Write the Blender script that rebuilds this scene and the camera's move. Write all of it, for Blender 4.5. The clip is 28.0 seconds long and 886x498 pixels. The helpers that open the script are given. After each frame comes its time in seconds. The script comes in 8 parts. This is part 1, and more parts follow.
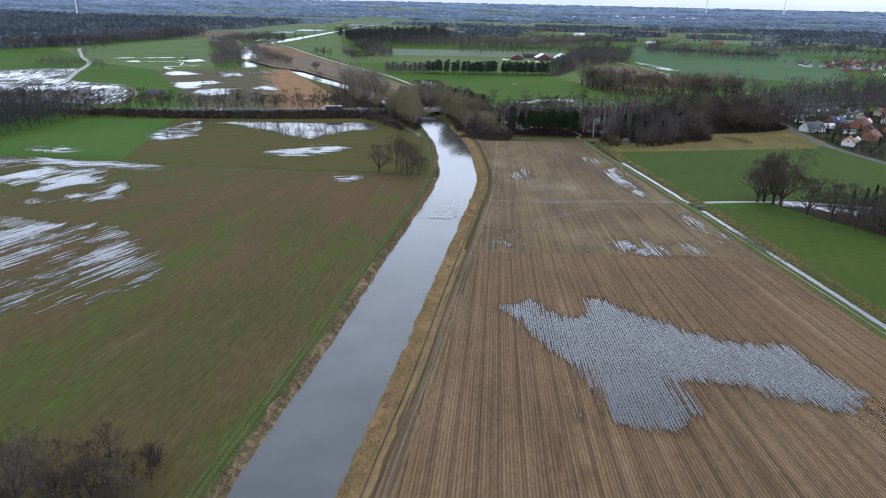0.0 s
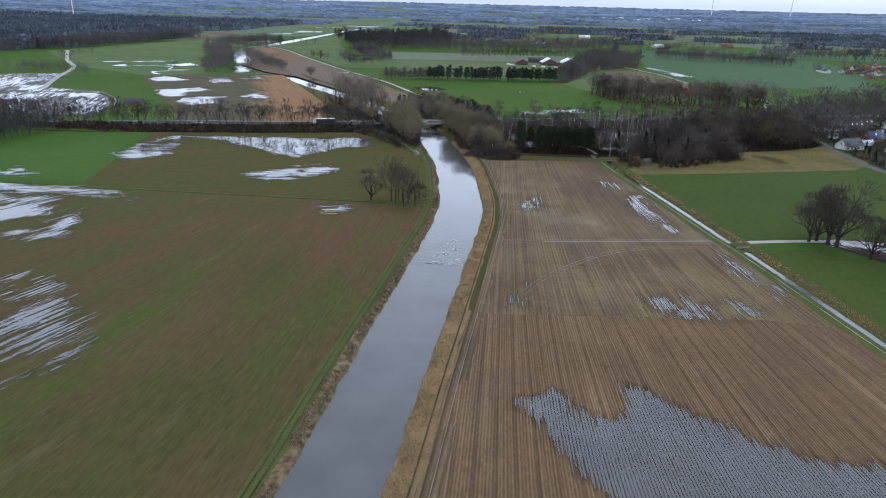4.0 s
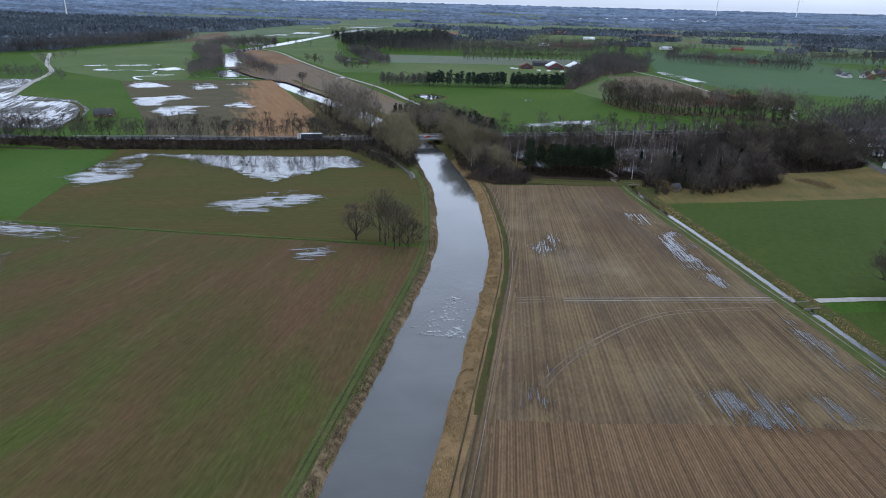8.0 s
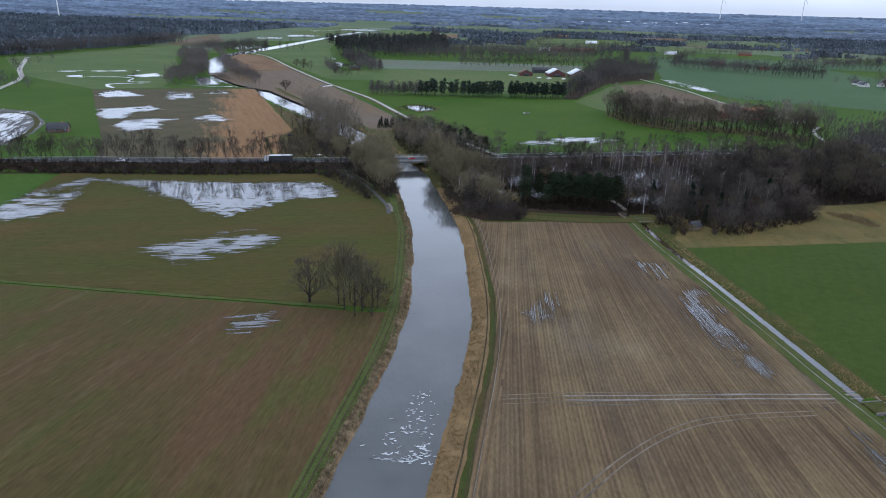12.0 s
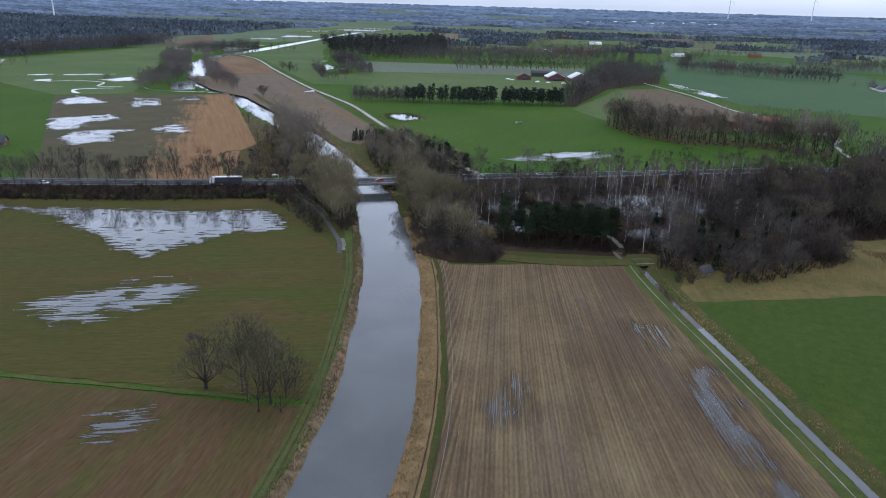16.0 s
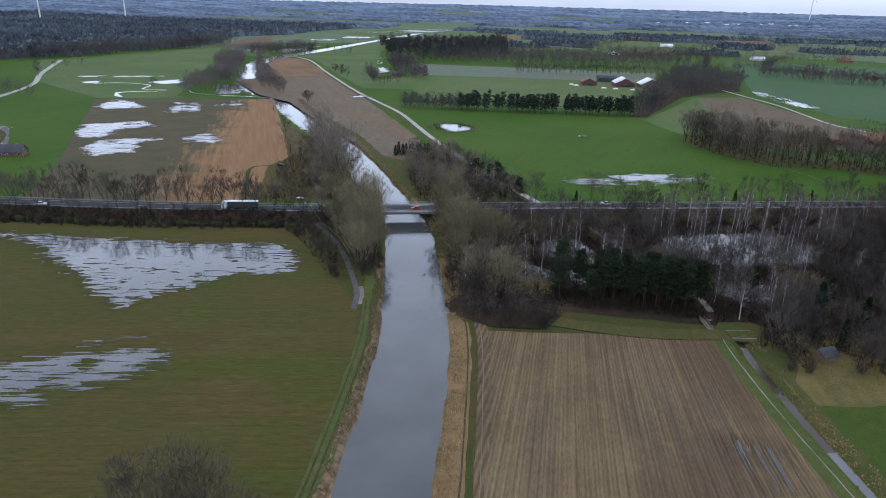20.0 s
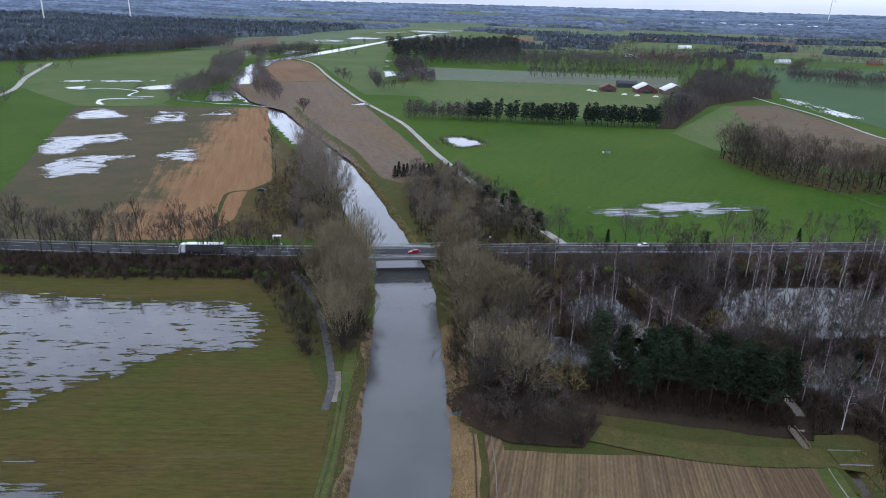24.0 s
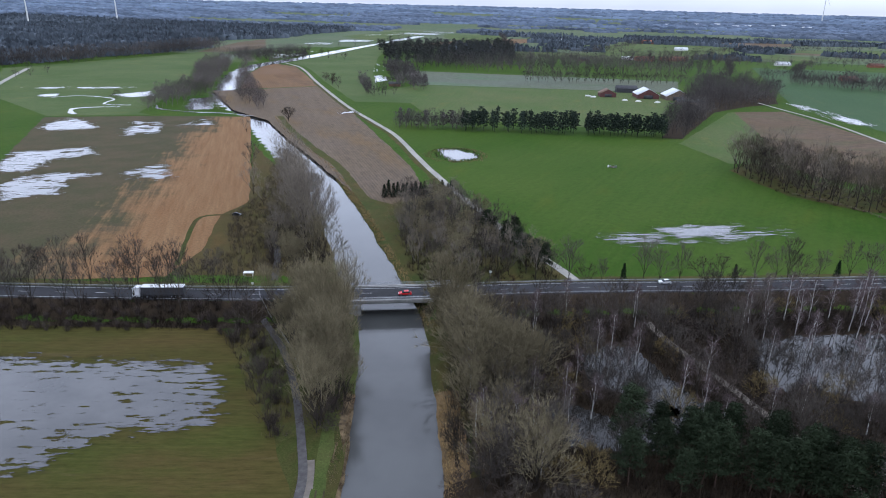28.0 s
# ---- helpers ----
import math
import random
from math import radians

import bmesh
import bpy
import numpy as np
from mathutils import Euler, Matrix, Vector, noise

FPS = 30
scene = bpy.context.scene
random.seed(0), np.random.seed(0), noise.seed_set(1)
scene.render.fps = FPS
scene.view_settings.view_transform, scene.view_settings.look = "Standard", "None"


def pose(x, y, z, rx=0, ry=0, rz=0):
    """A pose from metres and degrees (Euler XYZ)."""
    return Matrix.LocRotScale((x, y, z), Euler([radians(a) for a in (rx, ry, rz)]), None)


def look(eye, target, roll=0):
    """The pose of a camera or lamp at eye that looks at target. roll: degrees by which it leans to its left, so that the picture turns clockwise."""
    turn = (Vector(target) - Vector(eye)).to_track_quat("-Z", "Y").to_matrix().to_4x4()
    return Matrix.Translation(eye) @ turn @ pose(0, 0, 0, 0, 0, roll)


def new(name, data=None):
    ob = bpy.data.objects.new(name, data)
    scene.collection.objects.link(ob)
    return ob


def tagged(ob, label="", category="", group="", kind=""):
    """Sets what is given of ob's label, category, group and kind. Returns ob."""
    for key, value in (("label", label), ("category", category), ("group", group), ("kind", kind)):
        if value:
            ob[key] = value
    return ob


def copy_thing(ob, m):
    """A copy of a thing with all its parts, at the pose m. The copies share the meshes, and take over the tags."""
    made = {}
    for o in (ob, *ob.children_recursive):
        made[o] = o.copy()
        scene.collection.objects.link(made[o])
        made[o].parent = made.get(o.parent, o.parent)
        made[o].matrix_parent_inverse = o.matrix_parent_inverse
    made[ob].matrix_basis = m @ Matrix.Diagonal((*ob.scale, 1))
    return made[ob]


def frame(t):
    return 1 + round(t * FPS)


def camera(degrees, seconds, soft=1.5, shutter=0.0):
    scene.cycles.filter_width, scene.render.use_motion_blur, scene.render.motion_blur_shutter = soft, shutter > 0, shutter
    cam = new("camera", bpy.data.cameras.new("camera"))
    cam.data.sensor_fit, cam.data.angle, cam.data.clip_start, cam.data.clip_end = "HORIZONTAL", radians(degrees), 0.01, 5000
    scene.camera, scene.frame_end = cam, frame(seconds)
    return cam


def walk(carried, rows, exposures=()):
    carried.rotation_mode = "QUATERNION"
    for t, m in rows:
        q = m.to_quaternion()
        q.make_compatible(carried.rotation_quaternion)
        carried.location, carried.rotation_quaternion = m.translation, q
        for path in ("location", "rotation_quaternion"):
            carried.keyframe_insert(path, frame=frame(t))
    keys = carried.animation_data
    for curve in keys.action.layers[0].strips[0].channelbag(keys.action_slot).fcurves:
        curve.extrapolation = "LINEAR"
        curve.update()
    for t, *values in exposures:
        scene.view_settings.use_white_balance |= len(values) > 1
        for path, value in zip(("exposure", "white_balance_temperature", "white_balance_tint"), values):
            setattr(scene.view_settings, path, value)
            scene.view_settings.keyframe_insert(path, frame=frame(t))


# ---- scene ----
cam = camera(66.8, 28.0, 1.0)
PATH = [
    (0, (4.025, 2.599, 90.511), (3.841, 4.467, 89.818), 1.0),
    (0.5, (3.208, 8.206, 90.792), (3.025, 10.073, 90.099), 1.1),
    (1, (2.47, 13.746, 91.111), (2.287, 15.613, 90.418), 1.2),
    (1.5, (1.996, 19.414, 91.37), (1.811, 21.282, 90.678), 1.1),
    (2, (1.547, 25.452, 91.811), (1.361, 27.319, 91.12), 1.1),
    (2.5, (0.93, 31.867, 92.245), (0.745, 33.735, 91.553), 1.2),
    (3, (0.258, 38.58, 92.631), (0.072, 40.448, 91.941), 1.2),
    (3.5, (-0.298, 45.252, 92.651), (-0.485, 47.12, 91.96), 1.2),
    (5.5, (-2.523, 73.92, 92.437), (-2.714, 75.787, 91.745), 1.1),
    (6, (-3.185, 81.135, 92.665), (-3.377, 83.002, 91.974), 1.2),
    (6.5, (-3.835, 87.885, 92.866), (-4.026, 89.752, 92.175), 1.2),
    (7, (-4.455, 94.444, 93.042), (-4.647, 96.311, 92.352), 1.1),
    (7.5, (-5.202, 101.353, 93.234), (-5.393, 103.221, 92.543), 1.2),
    (8, (-6.022, 108.408, 93.459), (-6.212, 110.275, 92.768), 1.2),
    (8.5, (-6.667, 115.612, 93.746), (-6.857, 117.48, 93.056), 1.2),
    (9, (-7.018, 123.059, 94.028), (-7.207, 124.927, 93.338), 1.2),
    (9.5, (-7.024, 130.229, 94.348), (-7.213, 132.097, 93.659), 1.2),
    (10, (-6.66, 137.351, 94.716), (-6.85, 139.219, 94.027), 1.3),
    (10.5, (-6.125, 144.157, 95.255), (-6.315, 146.026, 94.567), 1.3),
    (11, (-5.234, 150.938, 95.601), (-5.427, 152.807, 94.913), 1.3),
    (11.5, (-4.087, 157.927, 95.757), (-4.28, 159.795, 95.069), 1.3),
    (12, (-2.805, 164.673, 95.919), (-2.998, 166.541, 95.232), 1.4),
    (12.5, (-1.463, 171.727, 96.036), (-1.658, 173.595, 95.348), 1.5),
    (14.5, (5.157, 200.186, 96.081), (4.957, 202.054, 95.394), 1.5),
    (15, (6.666, 207.357, 96.157), (6.466, 209.224, 95.47), 1.4),
    (15.5, (8.073, 214.731, 96.224), (7.872, 216.598, 95.537), 1.4),
    (16, (9.212, 221.773, 96.196), (9.002, 223.639, 95.508), 1.4),
    (16.5, (9.903, 228.884, 96.147), (9.648, 230.745, 95.458), 1.3),
    (17, (10.14, 235.803, 96.058), (9.88, 237.663, 95.368), 1.3),
    (17.5, (9.965, 243.149, 95.943), (9.695, 245.007, 95.254), 1.3),
    (18, (9.867, 250.994, 95.881), (9.585, 252.849, 95.19), 1.2),
    (18.5, (9.492, 258.399, 95.737), (9.205, 260.254, 95.047), 1.2),
    (19, (9.1, 265.389, 95.526), (8.8, 267.242, 94.836), 1.3),
    (19.5, (8.426, 272.516, 95.483), (8.089, 274.363, 94.793), 1.3),
    (20, (7.882, 279.65, 95.326), (7.502, 281.488, 94.636), 1.3),
    (20.5, (7.347, 287.06, 95.23), (6.933, 288.891, 94.538), 1.3),
    (21, (6.141, 295.023, 95.144), (5.727, 296.853, 94.453), 1.2),
    (21.5, (4.794, 303.016, 95.062), (4.379, 304.846, 94.371), 1.2),
    (23.5, (-1.055, 331.047, 95.501), (-1.464, 332.878, 94.809), 1.2),
    (24, (-2.538, 337.447, 95.556), (-2.945, 339.279, 94.865), 1.3),
    (24.5, (-3.802, 343.35, 95.728), (-4.206, 345.183, 95.037), 1.3),
    (25, (-5.058, 348.918, 95.966), (-5.46, 350.752, 95.275), 1.3),
    (25.5, (-6.203, 354.155, 96.093), (-6.603, 355.989, 95.402), 1.2),
    (26, (-7.197, 358.775, 96.303), (-7.596, 360.61, 95.614), 1.2),
    (26.5, (-8.11, 362.687, 96.503), (-8.506, 364.523, 95.814), 1.2),
    (27, (-9.058, 366.24, 96.672), (-9.452, 368.076, 95.983), 1.1),
    (27.5, (-10.019, 369.249, 96.713), (-10.409, 371.086, 96.025), 1.1),
    (28, (-10.917, 371.978, 96.685), (-11.305, 373.816, 95.997), 1.2),
]
EXPOSURES = [(0, 0.19, 5500, 10.5), (3, 0.09, 5470, 11), (6, -0.07, 5400, 11), (11, -0.13, 5370, 12), (21, -0.05, 5420, 13.5), (28, 0.09, 5460, 15)]
walk(cam, [(t, look(eye, target, roll)) for t, eye, target, roll in PATH], EXPOSURES)

# ---- light ----
world = bpy.data.worlds.new("overcast_sky")
scene.world = world
world.use_nodes = True
wt = world.node_tree
wt.nodes.clear()


def wnode(kind, **props):
    n = wt.nodes.new(kind)
    for k, v in props.items():
        n.inputs[k].default_value = v
    return n


sky = wt.nodes.new("ShaderNodeTexSky")
sky.sky_type = "NISHITA"
sky.sun_disc = False
sky.sun_elevation, sky.sun_rotation = radians(58), radians(40)
sky.air_density, sky.dust_density, sky.ozone_density = 1.0, 3.0, 1.0
wco = wt.nodes.new("ShaderNodeTexCoord")
wmap = wnode("ShaderNodeMapping", Scale=(1.0, 1.0, 2.6))
wnoise = wnode("ShaderNodeTexNoise", Scale=2.2, Detail=5.0, Roughness=0.55)
wramp = wt.nodes.new("ShaderNodeValToRGB")
wramp.color_ramp.elements[0].position, wramp.color_ramp.elements[1].position = 0.3, 0.72
wramp.color_ramp.elements[0].color = (0.79, 0.82, 0.875, 1)
wramp.color_ramp.elements[1].color = (1.08, 1.095, 1.13, 1)
wsep = wt.nodes.new("ShaderNodeSeparateXYZ")
wrise = wt.nodes.new("ShaderNodeValToRGB")
for at_, v_ in ((0.0, 0.33), (0.025, 0.38), (0.11, 0.68), (0.28, 0.76), (0.5, 0.62), (0.75, 0.5), (1.0, 0.46)):
    e_ = wrise.color_ramp.elements.new(at_) if 0 < at_ < 1 else wrise.color_ramp.elements[int(at_)]
    e_.color = (v_, v_, v_, 1)
wgain = wt.nodes.new("ShaderNodeMixRGB")
wgain.blend_type = "MULTIPLY"
wgain.inputs[0].default_value = 1.0
wgain.inputs[2].default_value = (28, 28, 28, 1)
wlift = wt.nodes.new("ShaderNodeMixRGB")
wlift.blend_type = "MULTIPLY"
wlift.inputs[0].default_value = 1.0
wmix = wt.nodes.new("ShaderNodeMixRGB")
wmix.inputs[0].default_value = 0.88
wbg = wnode("ShaderNodeBackground", Strength=0.1)
wout = wt.nodes.new("ShaderNodeOutputWorld")
for a, b in ((wco.outputs["Generated"], wmap.inputs["Vector"]), (wmap.outputs[0], wnoise.inputs["Vector"]),
             (wnoise.outputs["Fac"], wramp.inputs[0]), (sky.outputs[0], wmix.inputs[1]), (wco.outputs["Generated"], wsep.inputs[0]), (wsep.outputs[2], wrise.inputs[0]),
             (wramp.outputs[0], wlift.inputs[1]), (wrise.outputs[0], wgain.inputs[1]), (wgain.outputs[0], wlift.inputs[2]), (wlift.outputs[0], wmix.inputs[2]),
             (wmix.outputs[0], wbg.inputs["Color"]), (wbg.outputs[0], wout.inputs[0])):
    wt.links.new(a, b)

sun_data = bpy.data.lights.new("sun", "SUN")
sun_data.energy, sun_data.angle, sun_data.color = 0.55, radians(20), (1.0, 0.97, 0.92)
sun = new("sun", sun_data)
sun.matrix_world = pose(0, 0, 300, 32, 0, 140)


# ---- materials ----
class Tree:
    """Short hand for a node material."""

    def __init__(self, name, rough=0.9, spec=0.2):
        self.m = bpy.data.materials.new(name)
        self.m.use_nodes = True
        self.t = self.m.node_tree
        self.b = self.t.nodes["Principled BSDF"]
        self.b.inputs["Roughness"].default_value = rough
        self.b.inputs["Specular IOR Level"].default_value = spec
        self.co = self.t.nodes.new("ShaderNodeTexCoord").outputs["Object"]

    def link(self, a, b):
        self.t.links.new(a, b)

    def put(self, socket, v):
        if hasattr(v, "is_linked"):
            self.link(v, socket)
        elif isinstance(v, tuple) and len(v) == 3 and socket.type == "RGBA":
            socket.default_value = (*v, 1)
        else:
            socket.default_value = v

    def map(self, rot=0.0, scale=(1, 1, 1), shift=(0, 0, 0)):
        n = self.t.nodes.new("ShaderNodeMapping")
        self.link(self.co, n.inputs["Vector"])
        # turn first, then stretch
        n.inputs["Rotation"].default_value = (0, 0, rot)
        n.inputs["Location"].default_value = shift
        s = self.t.nodes.new("ShaderNodeVectorMath")
        s.operation = "MULTIPLY"
        self.link(n.outputs[0], s.inputs[0])
        s.inputs[1].default_value = scale
        return s.outputs[0]

    def fan(self, x0, y0, rate):
        """Bends the rows into a fan that narrows along y: what follows is laid out in the bent plan."""
        sep = self.t.nodes.new("ShaderNodeSeparateXYZ")
        self.link(self.co, sep.inputs[0])
        grow_ = self.math("EXPONENT", self.math("MULTIPLY", self.math("SUBTRACT", sep.outputs[1], y0), rate))
        com = self.t.nodes.new("ShaderNodeCombineXYZ")
        self.link(self.math("MULTIPLY", self.math("SUBTRACT", sep.outputs[0], x0), grow_), com.inputs[0])
        self.link(sep.outputs[1], com.inputs[1])
        self.co = com.outputs[0]

    def noise(self, vec, scale=1.0, detail=4.0, rough=0.55):
        n = self.t.nodes.new("ShaderNodeTexNoise")
        self.link(vec, n.inputs["Vector"])
        n.inputs["Scale"].default_value, n.inputs["Detail"].default_value, n.inputs["Roughness"].default_value = scale, detail, rough
        return n.outputs["Fac"]

    def wave(self, vec, scale, distortion=1.0):
        n = self.t.nodes.new("ShaderNodeTexWave")
        self.link(vec, n.inputs["Vector"])
        n.inputs["Scale"].default_value, n.inputs["Distortion"].default_value = scale, distortion
        n.inputs["Detail"].default_value, n.inputs["Detail Scale"].default_value = 2.0, 0.6
        return n.outputs["Fac"]

    def ramp(self, fac, lo, hi, a=0.0, b=1.0):
        n = self.t.nodes.new("ShaderNodeMapRange")
        self.put(n.inputs["Value"], fac)
        for k, v in (("From Min", lo), ("From Max", hi), ("To Min", a), ("To Max", b)):
            n.inputs[k].default_value = v
        return n.outputs[0]

    def mix(self, fac, a, b, kind="MIX"):
        n = self.t.nodes.new("ShaderNodeMixRGB")
        n.blend_type = kind
        for i, v in enumerate((fac, a, b)):
            self.put(n.inputs[i], v)
        return n.outputs[0]

    def math(self, op, a, b=0.0):
        n = self.t.nodes.new("ShaderNodeMath")
        n.operation = op
        self.put(n.inputs[0], a)
        self.put(n.inputs[1], b)
        return n.outputs[0]

    def random(self):
        return self.t.nodes.new("ShaderNodeObjectInfo").outputs["Random"]

    def island(self):
        return self.t.nodes.new("ShaderNodeNewGeometry").outputs["Random Per Island"]

    def bump(self, height, strength=0.5, distance=0.1):
        n = self.t.nodes.new("ShaderNodeBump")
        n.inputs["Strength"].default_value, n.inputs["Distance"].default_value = strength, distance
        self.link(height, n.inputs["Height"])
        self.link(n.outputs[0], self.b.inputs["Normal"])

    def done(self, color):
        self.put(self.b.inputs["Base Color"], color)
        return self.m


def plain(name, color, rough=0.7, var=0.15, grain=6.0, spec=0.3, metal=0.0):
    """Paint, wood, metal or plaster with light mottling."""
    k = Tree(name, rough, spec)
    k.b.inputs["Metallic"].default_value = metal
    f = k.ramp(k.noise(k.co, grain, 5), 0.3, 0.7, 1 - var, 1 + var)
    f2 = k.ramp(k.noise(k.co, grain * 0.13, 3), 0.3, 0.7, 1 - var, 1 + var)
    return k.done(k.mix(1.0, k.mix(1.0, color, f, "MULTIPLY"), f2, "MULTIPLY"))


def soil(name, ca, cb, cc, angle, row=0.75, rows=0.35, streak=0.02, patch=0.02, bias=0.5, share=0.3, rough=0.85, tram=0.0):
    """Field surface: three colours in patches and streaks along the working direction, with plough or drill rows."""
    k = Tree(name, rough, 0.06)
    a = radians(angle)
    str_ = k.noise(k.map(a, (0.13, streak, 1)), 1.0, 6, 0.6)
    pat = k.noise(k.co, patch, 4, 0.6)
    pat2 = k.noise(k.map(a, (patch * 3.1, patch * 0.9, 1), (31, 7, 0)), 1.0, 4, 0.6)
    fine = k.noise(k.co, 1.1, 5, 0.7)
    mixv = k.math("ADD", k.math("MULTIPLY", str_, 0.5), k.math("MULTIPLY", pat, 0.5))
    col = k.mix(k.ramp(mixv, bias - 0.09, bias + 0.09), ca, cb)
    col = k.mix(k.ramp(pat2, 0.62 - share * 0.4, 0.72 - share * 0.3), col, cc)
    col = k.mix(1.0, col, k.ramp(fine, 0.3, 0.7, 0.68, 1.34), "MULTIPLY")
    mid = k.noise(k.map(a, (0.3, 0.1, 1), (5, 9, 0)), 1.0, 6, 0.7)
    col = k.mix(1.0, col, k.ramp(mid, 0.3, 0.7, 0.74, 1.26), "MULTIPLY")
    if rows:
        w = k.wave(k.map(a, (1, 0.03, 1)), 0.314 / row, 0.9)
        broken = k.math("MULTIPLY", w, k.ramp(k.noise(k.map(a, (0.5, 0.02, 1), (3, 0, 0)), 1, 3), 0.25, 0.5))
        col = k.mix(1.0, col, k.ramp(broken, 0.0, 1.0, 1 + rows * 0.5, 1 - rows), "MULTIPLY")
        k.bump(k.math("ADD", w, fine), 0.5, 0.12)
    else:
        k.bump(fine, 0.5, 0.1)
    if tram:
        t = k.wave(k.map(a, (1, 0.02, 1)), 0.314 / tram, 0.3)
        col = k.mix(k.ramp(t, 0.9, 0.97, 0, 0.5), col, cc)
    k.link(k.ramp(pat, 0.35, 0.65, rough - 0.12, min(1.0, rough + 0.1)), k.b.inputs["Roughness"])
    return k.done(col)


def mixed_field(name, mud, mud2, dry, dry2, px, py, nx, ny, angle):
    """Dark wet ground that passes, with a ragged soft edge, into dry stubble on one side of a line."""
    k = Tree(name, 0.85, 0.06)
    a = radians(angle)
    dot = k.t.nodes.new("ShaderNodeVectorMath")
    dot.operation = "DOT_PRODUCT"
    k.link(k.co, dot.inputs[0])
    dot.inputs[1].default_value = (nx, ny, 0)
    edge = k.math("ADD", dot.outputs["Value"], -(px * nx + py * ny))
    rag = k.math("MULTIPLY", k.ramp(k.noise(k.co, 0.03, 7, 0.65), 0, 1, -1, 1), 46)
    rag2 = k.math("MULTIPLY", k.ramp(k.noise(k.map(a, (0.3, 0.02, 1)), 1.0, 5, 0.6), 0, 1, -1, 1), 26)
    f = k.ramp(k.math("ADD", edge, k.math("ADD", rag, rag2)), -7, 12)
    fine = k.noise(k.co, 0.9, 6, 0.75)
    line = k.noise(k.map(a, (0.3, 0.02, 1)), 1.0, 6, 0.65)
    wet = k.mix(k.ramp(k.noise(k.co, 0.05, 6, 0.65), 0.4, 0.62), mud, mud2)
    arid = k.mix(k.ramp(line, 0.36, 0.64), dry, dry2)
    col = k.mix(f, wet, arid)
    col = k.mix(1.0, col, k.ramp(fine, 0.3, 0.7, 0.7, 1.3), "MULTIPLY")
    k.bump(fine, 0.5, 0.12)
    return k.done(col)


def grass_mat(name, ca, cb, scale=0.03, rough=0.9, angle=0.0):
    k = Tree(name, rough, 0.04)
    big = k.noise(k.co, scale, 5, 0.6)
    lines = k.noise(k.map(radians(angle), (0.4, 0.015, 1)), 1.0, 4, 0.6)
    fine = k.noise(k.co, 2.0, 5, 0.75)
    f = k.math("ADD", k.math("MULTIPLY", big, 0.7), k.math("MULTIPLY", lines, 0.3))
    col = k.mix(k.ramp(f, 0.36, 0.64), ca, cb)
    col = k.mix(1.0, col, k.ramp(fine, 0.3, 0.7, 0.7, 1.3), "MULTIPLY")
    mid = k.noise(k.co, 0.3, 8, 0.8)
    col = k.mix(1.0, col, k.ramp(mid, 0.33, 0.67, 0.82, 1.18), "MULTIPLY")
    worn = k.noise(k.map(radians(angle), (0.06, 0.02, 1), (13, 5, 0)), 1.0, 6, 0.65)
    col = k.mix(k.ramp(worn, 0.56, 0.72, 0, 0.4), col, k.mix(1.0, col, (1.7, 1.12, 1.0), "MULTIPLY"))
    k.bump(fine, 0.5, 0.1)
    return k.done(col)


def water_mat(name, color, rough=0.06, ripple=0.02, scale=1.2, rot=0.0, weir=None, ior=1.47):
    k = Tree(name, rough, 0.5)
    k.b.inputs["IOR"].default_value = ior
    fine = k.noise(k.map(rot, (1.0, 0.45, 1)), scale, 3, 0.6)
    big = k.noise(k.co, 0.05, 3)
    h = k.math("MULTIPLY", fine, k.ramp(big, 0.3, 0.7, 0.4, 1.2))
    if weir is not None:
        # rough water below the sunken weir, calming downstream
        sep = k.t.nodes.new("ShaderNodeSeparateXYZ")
        k.link(k.co, sep.inputs[0])
        y = k.math("ADD", sep.outputs[1], k.math("MULTIPLY", k.noise(k.co, 0.3, 3), 4.0))
        h = k.math("MULTIPLY", h, k.math("ADD", 1.0, k.math("MULTIPLY", k.ramp(y, weir, weir + 3), k.ramp(y, weir + 12, weir + 75, 6.0, 0.0))))
    k.bump(h, 1.0, ripple)
    return k.done(k.mix(k.ramp(big, 0.35, 0.65), color, tuple(c * 1.35 for c in color)))


FLOODS = {}


